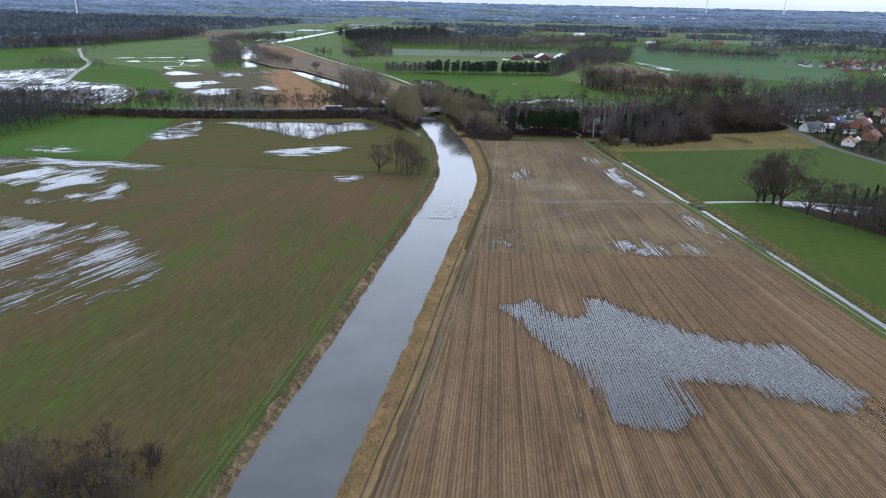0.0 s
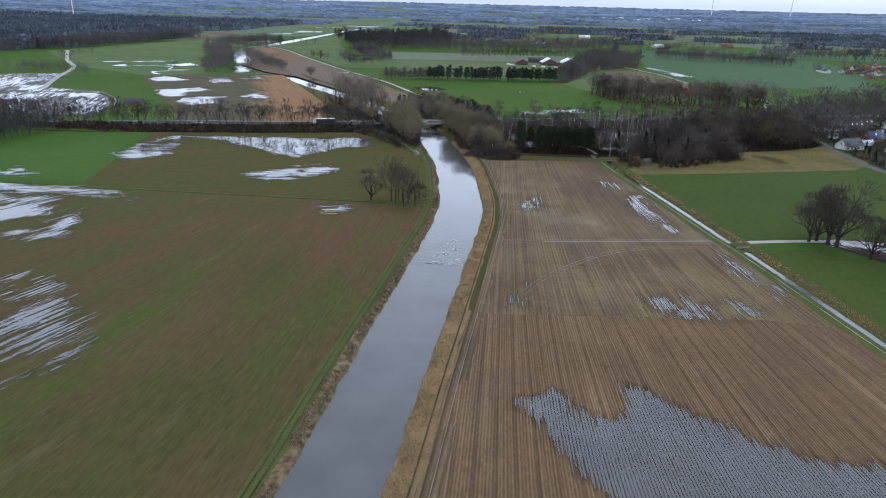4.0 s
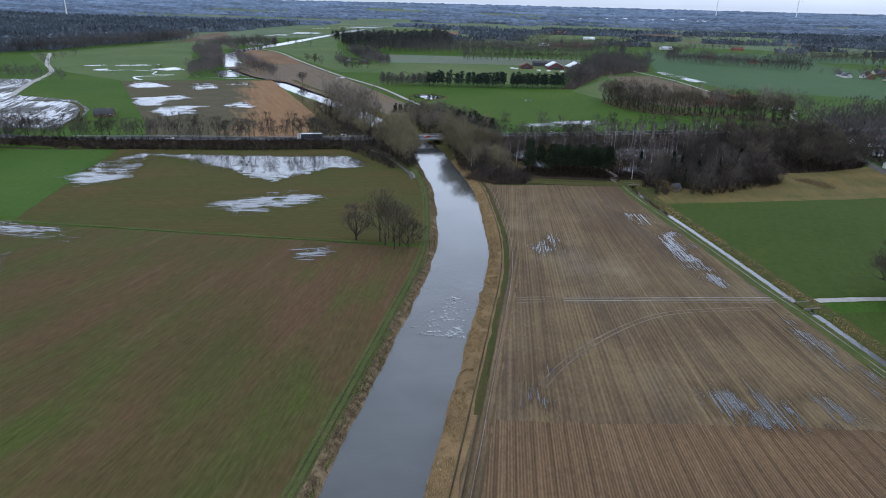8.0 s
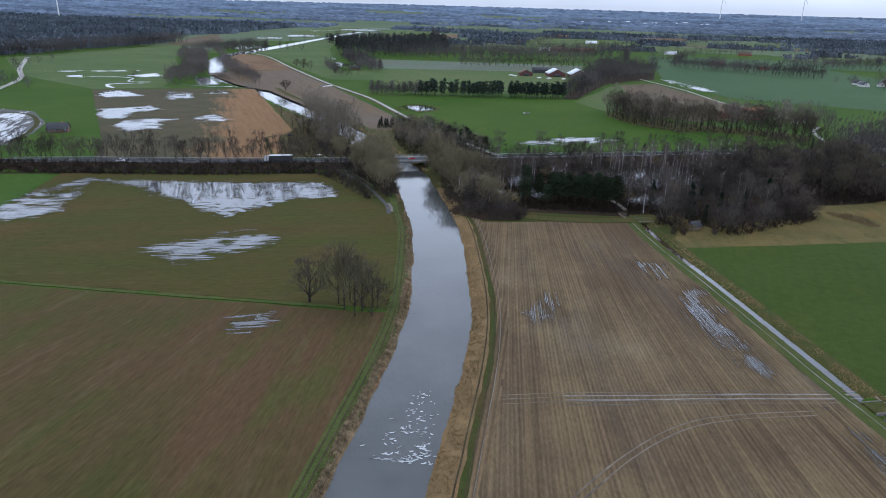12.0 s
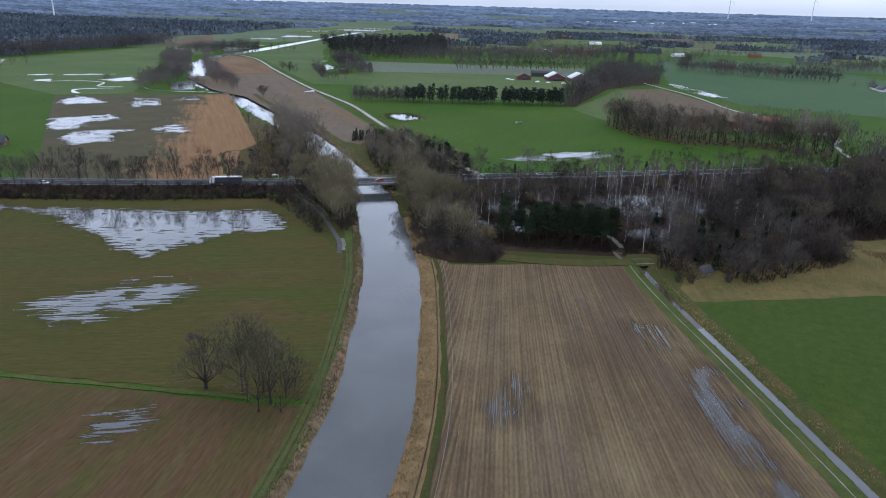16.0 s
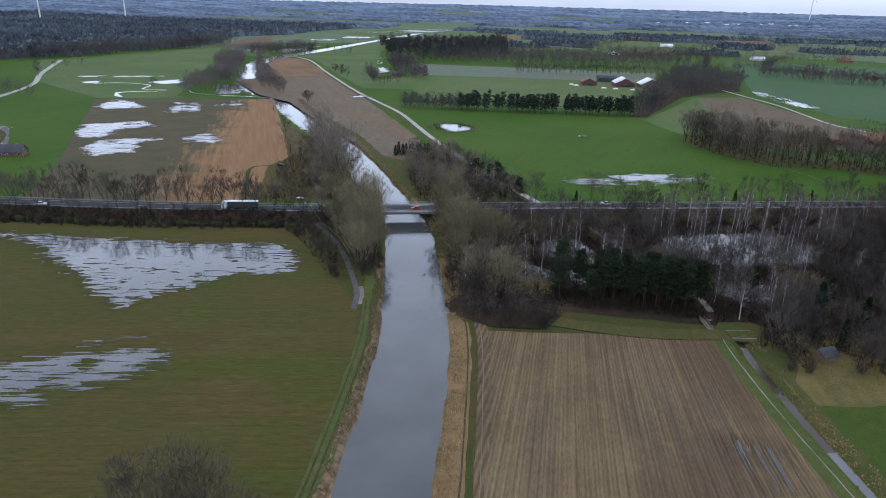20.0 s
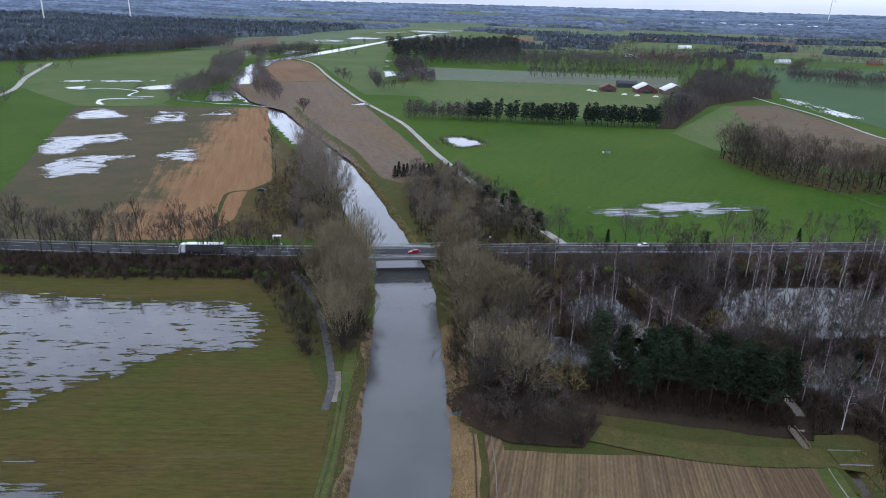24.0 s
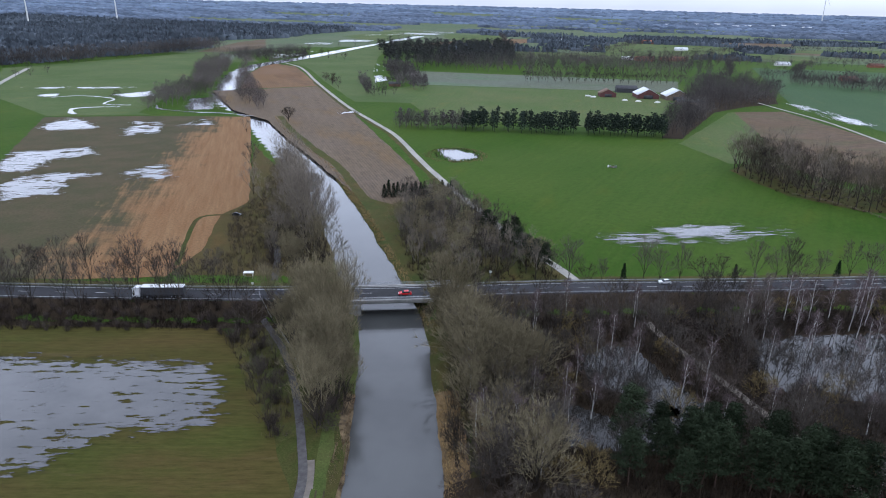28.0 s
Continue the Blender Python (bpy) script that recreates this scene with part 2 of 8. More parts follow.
def flood_mat(angle, row=0.0, ridge=0.0, streak=(0.9, 0.05), rag=2.0):
    """Shallow standing water: clear inside, ragged along the rows at its rim, with a dark wet edge on the soil around it."""
    key = (angle, row, ridge, streak, rag)
    if key in FLOODS:
        return FLOODS[key]
    k = Tree("flood_water", 0.05, 0.5)
    k.b.inputs["IOR"].default_value = 1.5 if row else 1.52
    a = 0.0 if row else -radians(angle)
    if row:
        k.fan(-12, 150, 0.0017)
    at = k.t.nodes.new("ShaderNodeAttribute")
    at.attribute_name = "depth"
    d = at.outputs["Fac"]
    lines = k.noise(k.map(a, (streak[0], streak[1], 1)), 1.0, 5, 0.65)
    fine = k.noise(k.map(a, (1.0, 0.35, 1), (9, 4, 0)), 0.9, 4, 0.65)
    v = k.math("ADD", d, k.math("MULTIPLY", k.math("SUBTRACT", lines, 0.5), rag * (5.5 if row else 7)))
    v = k.math("ADD", v, k.math("MULTIPLY", k.math("SUBTRACT", fine, 0.5), rag * (0.5 if row else 2.0)))
    if row:
        w = k.wave(k.map(a, (1, 0.01, 1)), 0.314 / row, 0.25)
        v = k.math("SUBTRACT", v, k.math("MULTIPLY", w, ridge * 0.6))
    wet = k.ramp(v, -1.6, 0.0)
    water = k.ramp(v, 0.0, 0.35)
    if row:
        tops = k.math("MULTIPLY", k.ramp(w, 0.6, 0.85), k.ramp(lines, 0.34, 0.66, 0.85, 0.3))
        water = k.math("MULTIPLY", water, k.math("SUBTRACT", 1.0, tops))
    murk = k.noise(k.co, 0.06, 4)
    base = k.mix(k.ramp(murk, 0.35, 0.65), (0.036, 0.036, 0.035), (0.058, 0.057, 0.055))
    k.bump(k.noise(k.co, 1.6, 3), 1.0, 0.002)
    k.put(k.b.inputs["Base Color"], base)
    clear = k.t.nodes.new("ShaderNodeBsdfTransparent")
    k.put(clear.inputs["Color"], k.mix(wet, (1.0, 1.0, 1.0), (0.76, 0.75, 0.75) if row else (0.88, 0.88, 0.9)))
    both = k.t.nodes.new("ShaderNodeMixShader")
    k.put(both.inputs[0], water)
    k.link(clear.outputs[0], both.inputs[1])
    k.link(k.b.outputs[0], both.inputs[2])
    k.link(both.outputs[0], k.t.nodes["Material Output"].inputs["Surface"])
    FLOODS[key] = k.m
    return k.m


def crop(name, base, red, green, pale, angle, wide=0.05, long=0.006, patch=0.012, rough=0.9, side=None, fan=None):
    """Thin crop or wet pasture: soft broad streaks and patches of several colours, with no rows to be told apart."""
    k = Tree(name, rough, 0.05)
    a = radians(angle)
    plan = k.co
    if fan:
        k.fan(*fan)
    s1 = k.noise(k.map(a, (wide, long, 1)), 1.0, 5, 0.6)
    s2 = k.noise(k.map(a, (wide * 3.5, long * 2.5, 1), (17, 5, 0)), 1.0, 5, 0.65)
    s3 = k.noise(k.map(a, (wide * 1.3, long * 1.4, 1), (41, 23, 0)), 1.0, 5, 0.6)
    p1 = k.noise(k.co, patch, 5, 0.6)
    p2 = k.noise(k.map(a, (patch * 2.2, patch, 1), (7, 77, 0)), 1.0, 5, 0.62)
    f = k.math("ADD", k.math("MULTIPLY", s1, 0.42), k.math("ADD", k.math("MULTIPLY", p1, 0.46), k.math("MULTIPLY", s2, 0.12)))
    if side:
        # the thinner, redder crop on one side of the field
        sep = k.t.nodes.new("ShaderNodeSeparateXYZ")
        k.link(plan, sep.inputs[0])
        far = k.math("MULTIPLY", k.ramp(sep.outputs[0], side[0], side[1]), k.ramp(sep.outputs[1], side[2], side[3]))
        f = k.math("ADD", f, k.math("MULTIPLY", far, 0.1))
    col = k.mix(k.ramp(f, 0.45, 0.62), base, red)
    g = k.math("ADD", k.math("MULTIPLY", p2, 0.6), k.math("MULTIPLY", s3, 0.4))
    col = k.mix(k.ramp(g, 0.49, 0.62, 0, 0.85), col, green)
    col = k.mix(k.ramp(s2, 0.58, 0.72, 0, 0.55), col, pale)
    tuft = k.noise(k.map(a, (1.1, 0.2, 1)), 1.0, 6, 0.75)
    col = k.mix(1.0, col, k.ramp(tuft, 0.3, 0.7, 0.72, 1.3), "MULTIPLY")
    blot = k.noise(k.map(a, (0.9, 0.02, 1), (2, 8, 0)), 1.0, 8, 0.75)
    col = k.mix(1.0, col, k.ramp(blot, 0.34, 0.66, 0.87, 1.13), "MULTIPLY")
    k.bump(k.noise(k.co, 1.5, 4, 0.7), 0.4, 0.08)
    return k.done(col)


def stubble(name, ca, cb, cc, angle, row=0.75, amount=0.3, patch=0.02, bend=0.6, wet=0.0, fan=None, pass_=0.0, even=1.0):
    """Bare or stubble field: countless uneven lines along the rows over soft patches of drier and wetter soil."""
    k = Tree(name, 0.88, 0.06)
    a = radians(angle)
    if fan:
        k.fan(*fan)
    w = k.wave(k.map(a, (1, 0.02, 1)), 0.314 / row, bend)
    l1 = k.noise(k.map(a, (0.95 / row, 0.012, 1), (3, 1, 0)), 1.0, 3, 0.6)
    l2 = k.noise(k.map(a, (0.22, 0.004, 1), (8, 2, 0)), 1.0, 5, 0.6)
    p1 = k.noise(k.co, patch, 5, 0.62)
    p2 = k.noise(k.map(a, (patch * 3, patch * 0.8, 1), (19, 6, 0)), 1.0, 5, 0.6)
    crumb = k.noise(k.map(a, (1.6, 0.5, 1)), 1.0, 6, 0.75)
    col = k.mix(k.ramp(k.math("ADD", k.math("MULTIPLY", p1, 0.68), k.math("MULTIPLY", l2, 0.32)), 0.41, 0.59), ca, cb)
    col = k.mix(k.ramp(p2, 0.52, 0.68, 0, 0.8), col, cc)
    col = k.mix(1.0, col, k.ramp(w, 0.0, 1.0, 1 + even * amount * 0.7, 1 - even * amount * 0.75), "MULTIPLY")
    if pass_:
        # the wider gap left by each pass of the machine
        t = k.wave(k.map(a, (1, 0.004, 1)), 0.314 / pass_, 0.2)
        col = k.mix(1.0, col, k.ramp(t, 0.8, 1.0, 1.0, 0.74), "MULTIPLY")
    col = k.mix(1.0, col, k.ramp(l1, 0.3, 0.7, 1 - amount * 0.8, 1 + amount * 0.8), "MULTIPLY")
    col = k.mix(1.0, col, k.ramp(crumb, 0.3, 0.7, 0.74, 1.27), "MULTIPLY")
    blot = k.noise(k.map(a, (0.6, 0.22, 1), (2, 8, 0)), 1.0, 8, 0.8)
    col = k.mix(1.0, col, k.ramp(blot, 0.34, 0.66, 0.87, 1.13), "MULTIPLY")
    k.bump(k.math("ADD", w, crumb), 0.5, 0.1)
    if wet:
        k.link(k.ramp(p1, 0.5, 0.66, 0.88, 0.88 - wet), k.b.inputs["Roughness"])
    return k.done(col)


def twig_mat(name, color, var=0.35):
    k = Tree(name, 0.9, 0.05)
    f = k.ramp(k.random(), 0, 1, 1 - var, 1 + var)
    g = k.ramp(k.noise(k.co, 0.6, 3), 0.3, 0.7, 0.75, 1.25)
    return k.done(k.mix(1.0, k.mix(1.0, color, f, "MULTIPLY"), g, "MULTIPLY"))


def stuff_mat(name, ca, cb, rough=0.9, each=0.55):
    k = Tree(name, rough, 0.05)
    f = k.noise(k.co, 0.03, 3)
    r = k.island()
    col = k.mix(k.ramp(k.math("ADD", k.math("MULTIPLY", r, each), k.math("MULTIPLY", f, 1 - each)), 0.25, 0.75), ca, cb)
    stand = k.noise(k.map(0.2, (0.0035, 0.009, 0)), 1.0, 4, 0.6)
    return k.done(k.mix(1.0, col, k.ramp(stand, 0.36, 0.64, 0.62, 1.35), "MULTIPLY"))


M_GROUND = grass_mat("meadow_grass", (0.0260, 0.0560, 0.0055), (0.0430, 0.0700, 0.0105), 0.009, angle=17)
# Meadow grass made paler to carry the haze over the middle distance.
M_HAZEMEADOW = grass_mat("pale_meadow", (0.0450, 0.0720, 0.0210), (0.0720, 0.0920, 0.0350), 0.012, angle=50)
# Far pasture with the haze of distance put into its colour.
M_FARHAZE = grass_mat("dormant_pasture", (0.058, 0.086, 0.042), (0.090, 0.104, 0.062), 0.004, angle=60)
M_VERGE = grass_mat("verge_grass", (0.0351, 0.0468, 0.0126), (0.0621, 0.0486, 0.0180), 0.08)
M_BANKGRASS = grass_mat("bank_grass", (0.0315, 0.0414, 0.0099), (0.0486, 0.0378, 0.0144), 0.05)
M_DEAD = grass_mat("dead_grass", (0.1550, 0.1030, 0.0480), (0.0930, 0.0640, 0.0310), 0.10, angle=5)
M_BANKGREEN = grass_mat("lush_bank_grass", (0.0400, 0.0560, 0.0140), (0.0600, 0.0640, 0.0200), 0.07, angle=4)
M_HEADLAND = stubble("trodden_headland", (0.0880, 0.0600, 0.0320), (0.0700, 0.0500, 0.0270), (0.1050, 0.0740, 0.0400), 3, 1.6, 0.3, 0.03)
M_MARGIN = grass_mat("trodden_margin", (0.0470, 0.0420, 0.0135), (0.0580, 0.0435, 0.0175), 0.06, angle=-25)
# Tan sedge and earth; the dark tone also paints the bank's edge shadow.
M_SEDGESHADOW = grass_mat("sedge_bank", (0.1550, 0.1150, 0.0640), (0.0300, 0.0225, 0.0145), 0.5)

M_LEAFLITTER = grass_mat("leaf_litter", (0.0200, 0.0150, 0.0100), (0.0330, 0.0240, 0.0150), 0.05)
M_LNEAR = crop("thin_winter_crop", (0.0440, 0.0405, 0.0130), (0.0640, 0.0395, 0.0190), (0.0400, 0.0510, 0.0105), (0.0790, 0.0630, 0.0330), 0, 0.042, 0.008, 0.012, side=(-190, -60, 150, 330), fan=(-45, 230, 0.0022))
M_LFAR = crop("wet_olive_pasture", (0.0440, 0.0410, 0.0105), (0.0570, 0.0400, 0.0140), (0.0385, 0.0440, 0.0092), (0.0660, 0.0535, 0.0235), 76, 0.06, 0.008, 0.02)
M_LGREEN = grass_mat("lush_winter_grass", (0.0320, 0.0630, 0.0100), (0.0440, 0.0750, 0.0140), 0.012, angle=-70)
M_RLOW = stubble("maize_stubble", (0.1050, 0.0665, 0.0345), (0.0810, 0.0525, 0.0285), (0.1150, 0.0775, 0.0425), 0, 0.78, 0.34, bend=0.35, fan=(-12, 150, 0.0017), pass_=4.68, even=0.8)
M_RUP = stubble("bare_wet_soil", (0.0715, 0.0485, 0.0275), (0.1100, 0.0800, 0.0405), (0.0640, 0.0470, 0.0310), 0, 1.5, 0.34, 0.016, 3.0, 0.35, fan=(-12, 150, 0.0017), even=0.45)
M_RGREEN = grass_mat("right_pasture", (0.0290, 0.0465, 0.0080), (0.0380, 0.0530, 0.0108), 0.012, angle=15)
M_ROUGH = grass_mat("rough_pale_grass", (0.1120, 0.0840, 0.0320), (0.0630, 0.0570, 0.0195), 0.05)

M_MUDFIELD = mixed_field("half_flooded_field", (0.0440, 0.0420, 0.0190), (0.0600, 0.0470, 0.0250), (0.1300, 0.0690, 0.0290), (0.1620, 0.0970, 0.0450), -262, 735, 0.934, 0.356, -27)
M_STRIP = soil("brown_ploughed_strip", (0.0860, 0.0640, 0.0430), (0.1010, 0.0770, 0.0510), (0.1050, 0.0720, 0.0380), -30, 1.8, 0.15, 0.006, 0.01, 0.5, 0.25)
M_STRIP2 = soil("red_brown_soil", (0.1116, 0.0639, 0.0306), (0.1287, 0.0783, 0.0387), (0.0945, 0.0558, 0.0279), -30, 2.5, 0.1, 0.006, 0.01)
# Grey-green field, its tones raised further for distance haze.
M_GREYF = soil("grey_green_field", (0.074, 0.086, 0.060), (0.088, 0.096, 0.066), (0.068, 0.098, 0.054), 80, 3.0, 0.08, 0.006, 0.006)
M_BROWNF = soil("brown_field", (0.074, 0.051, 0.031), (0.090, 0.062, 0.037), (0.068, 0.056, 0.028), 60, 3.0, 0.1, 0.006, 0.01)
# Pale grass; part of its paleness is painted distance haze.
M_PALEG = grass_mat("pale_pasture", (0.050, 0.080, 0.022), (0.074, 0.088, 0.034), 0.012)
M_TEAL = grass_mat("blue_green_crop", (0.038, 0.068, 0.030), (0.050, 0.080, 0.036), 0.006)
M_ASPHALT = plain("worn_asphalt", (0.0280, 0.0280, 0.0300), 0.85, 0.18, 0.7, 0.1)
M_GREYMUD = soil("grey_flooded_soil", (0.080, 0.078, 0.072), (0.105, 0.102, 0.095), (0.060, 0.062, 0.050), 25, 2.5, 0.2, 0.01, 0.02)
M_GRAVEL = plain("pale_gravel", (0.223, 0.211, 0.186), 0.85, 0.2, 0.5)
M_PATH = plain("worn_path", (0.115, 0.098, 0.078), 0.85, 0.25, 0.5)
M_WETTRACK = plain("wet_track", (0.120, 0.104, 0.082), 0.5, 0.3, 0.6)
M_RUT = plain("wheel_rut", (0.044, 0.036, 0.020), 0.9, 0.3, 0.4, 0.04)
M_PALERUT = plain("pale_rut", (0.090, 0.071, 0.050), 0.85, 0.4, 0.3)
M_PAVE = plain("grey_paving", (0.060, 0.056, 0.053), 0.8, 0.25, 0.8, 0.1)
M_CONCRETE = plain("concrete", (0.23, 0.225, 0.21), 0.8, 0.25, 1.2)
M_OLDCONCRETE = plain("mossy_concrete", (0.11, 0.10, 0.085), 0.85, 0.3, 0.9)
M_PAINT = plain("white_road_paint", (0.40, 0.40, 0.39), 0.7, 0.2, 2.0)
M_STEEL = plain("galvanised_steel", (0.25, 0.26, 0.27), 0.5, 0.1, 3.0, 0.5, 0.5)
M_RIVER = water_mat("river_water", (0.040, 0.041, 0.039), 0.06, 0.022, 0.9, weir=288.5)
M_FOAM = plain("foam", (0.42, 0.43, 0.43), 0.8, 0.2, 3.0)
M_POND = water_mat("pond_water", (0.012, 0.011, 0.009), 0.03, 0.004, 1.5, ior=1.34)
# Brown base colour stands in for the trees mirrored in the ditch.
M_BROWNREFLECT = water_mat("peaty_water", (0.026, 0.018, 0.010), 0.04, 0.006, 1.5, ior=1.3)
M_FLOOD = water_mat("flood_water", (0.055, 0.055, 0.055), 0.05, 0.008, 1.5)
M_BARK = twig_mat("bark", (0.0396, 0.0333, 0.0270), 0.25)
M_TWIG = twig_mat("bare_twigs", (0.0650, 0.0555, 0.0460), 0.45)
M_TWIG_OLIVE = twig_mat("olive_willow_twigs", (0.1480, 0.1260, 0.0760), 0.25)
M_TWIG_DARK = twig_mat("dark_oak_twigs", (0.0700, 0.0580, 0.0450), 0.2)
M_TWIG_TAN = twig_mat("tan_poplar_twigs", (0.1650, 0.1410, 0.1100), 0.25)
M_TWIG_DULL = twig_mat("dull_olive_twigs", (0.0850, 0.0740, 0.0480), 0.25)
M_TWIG_RED = twig_mat("reddish_twigs", (0.0520, 0.0415, 0.0345), 0.5)
M_TWIG_GOLD = twig_mat("golden_twigs", (0.135, 0.104, 0.046), 0.2)
M_BIRCH = plain("birch_bark", (0.48, 0.46, 0.43), 0.8, 0.25, 1.5)
M_TWIG_BIRCH = twig_mat("birch_twigs", (0.1035, 0.0792, 0.0765), 0.2)
M_NEEDLE = twig_mat("pine_needles", (0.0190, 0.0262, 0.0135), 0.35)
M_NEEDLE2 = twig_mat("spruce_needles", (0.0081, 0.0153, 0.0081), 0.3)
M_BARK_PINE = twig_mat("pine_bark", (0.062, 0.042, 0.031), 0.2)
M_WOODS = stuff_mat("bare_woodland", (0.0560, 0.0500, 0.0460), (0.1040, 0.0930, 0.0850))
M_WOODS_BEND = stuff_mat("reddish_bare_trees", (0.082, 0.070, 0.064), (0.142, 0.122, 0.110))
M_WOODS_PINE = stuff_mat("pine_woodland", (0.0190, 0.0285, 0.0220), (0.0350, 0.0450, 0.0330))
# Distance haze is put into these four base colours, bluer and paler outward.
M_WOODS_HAZE1 = stuff_mat("distant_woodland", (0.0530, 0.0650, 0.0760), (0.0830, 0.0950, 0.1080), each=0.3)
M_WOODS_HAZE2 = stuff_mat("farther_woodland", (0.0600, 0.0750, 0.1000), (0.0900, 0.1080, 0.1380), each=0.5)
M_WOODS_HAZE3 = stuff_mat("blue_grey_woodland", (0.0720, 0.0930, 0.1270), (0.1020, 0.1260, 0.1660), each=0.5)
M_WOODS_HAZE4 = stuff_mat("very_distant_woodland", (0.0900, 0.1180, 0.1620), (0.1200, 0.1500, 0.1980), each=0.5)
M_SHRUBS = stuff_mat("grey_brown_shrubs", (0.0420, 0.0350, 0.0260), (0.0960, 0.0780, 0.0540))
M_WOODS_DUSK = stuff_mat("dark_mixed_woodland", (0.0270, 0.0290, 0.0265), (0.0560, 0.0560, 0.0510))
# Garden ground darkened to carry the shade between the houses.
M_GARDENSHADE = grass_mat("dark_garden_ground", (0.0135, 0.0175, 0.0070), (0.0240, 0.0230, 0.0130), 0.12)
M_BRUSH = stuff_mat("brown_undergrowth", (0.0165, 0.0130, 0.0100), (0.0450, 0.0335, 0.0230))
M_REED = stuff_mat("dry_reed", (0.168, 0.116, 0.053), (0.337, 0.243, 0.116))
M_SEDGE = stuff_mat("dead_bank_grass", (0.085, 0.063, 0.037), (0.211, 0.158, 0.085))
M_TUSSOCK = stuff_mat("grass_tussocks", (0.065, 0.081, 0.025), (0.161, 0.133, 0.056))


# ---- geometry tools ----


def hash2(ix, iy, seed):
    v = np.sin(ix * 127.1 + iy * 311.7 + seed * 74.7) * 43758.5453
    return v - np.floor(v)


def vnoise(x, y, seed=0):
    """Smooth value noise from 0 to 1 on arrays."""
    x, y = np.asarray(x, float), np.asarray(y, float)
    ix, iy = np.floor(x), np.floor(y)
    fx, fy = x - ix, y - iy
    fx, fy = fx * fx * (3 - 2 * fx), fy * fy * (3 - 2 * fy)
    a, b = hash2(ix, iy, seed), hash2(ix + 1, iy, seed)
    c, d = hash2(ix, iy + 1, seed), hash2(ix + 1, iy + 1, seed)
    return (a + (b - a) * fx) * (1 - fy) + (c + (d - c) * fx) * fy


def fbm(x, y, seed=0, octaves=3):
    out, amp, tot = 0.0, 1.0, 0.0
    for o in range(octaves):
        out = out + amp * vnoise(np.asarray(x) * 2**o, np.asarray(y) * 2**o, seed + o)
        tot, amp = tot + amp, amp * 0.5
    return out / tot


def line_distance(x, y, pts):
    """Distance to a polyline, and the place along it."""
    best, along, run = np.full(np.shape(x), 1e9), np.zeros(np.shape(x)), 0.0
    for (ax, ay), (bx, by) in zip(pts, pts[1:]):
        dx, dy = bx - ax, by - ay
        ll = math.hypot(dx, dy)
        t = np.clip(((x - ax) * dx + (y - ay) * dy) / ll**2, 0, 1)
        d = np.hypot(x - ax - t * dx, y - ay - t * dy)
        near = d < best
        best, along = np.where(near, d, best), np.where(near, run + t * ll, along)
        run += ll
    return best, along


def inside(x, y, poly):
    """Signed distance to a polygon, positive inside."""
    d, _ = line_distance(x, y, list(poly) + [poly[0]])
    odd = np.zeros(np.shape(x), bool)
    for (ax, ay), (bx, by) in zip(poly, list(poly[1:]) + [poly[0]]):
        hit = (ay > y) != (by > y)
        odd ^= hit & (x < (bx - ax) * (y - ay) / ((by - ay) or 1e-9) + ax)
    return np.where(odd, d, -d)


def smooth(pts, step=4.0):
    """Points at even steps along a rounded line through the given ones."""
    p = np.array([2 * np.array(pts[0]) - pts[1], *pts, 2 * np.array(pts[-1]) - pts[-2]], float)
    out = []
    for i in range(1, len(p) - 2):
        n = max(2, int(np.linalg.norm(p[i + 1] - p[i]) / step))
        for t in np.arange(n) / n:
            out.append(0.5 * (2 * p[i] + (p[i + 1] - p[i - 1]) * t + (2 * p[i - 1] - 5 * p[i] + 4 * p[i + 1] - p[i + 2]) * t**2
                              + (3 * p[i] - p[i - 1] - 3 * p[i + 1] + p[i + 2]) * t**3))
    return np.array(out + [p[-2]])


def mesh(name, verts, faces, material=None, shade=False):
    """A mesh from arrays of corners and equal-sided faces."""
    me = bpy.data.meshes.new(name)
    v, f = np.asarray(verts, np.float32).reshape(-1, 3), np.asarray(faces, np.int32)
    k = f.shape[1]
    me.vertices.add(len(v))
    me.vertices.foreach_set("co", v.ravel())
    me.loops.add(f.size)
    me.loops.foreach_set("vertex_index", f.ravel())
    me.polygons.add(len(f))
    me.polygons.foreach_set("loop_start", np.arange(0, f.size, k, dtype=np.int32))
    if shade:
        me.polygons.foreach_set("use_smooth", np.ones(len(f), bool))
    me.update(calc_edges=True)
    if material:
        me.materials.append(material)
    return me


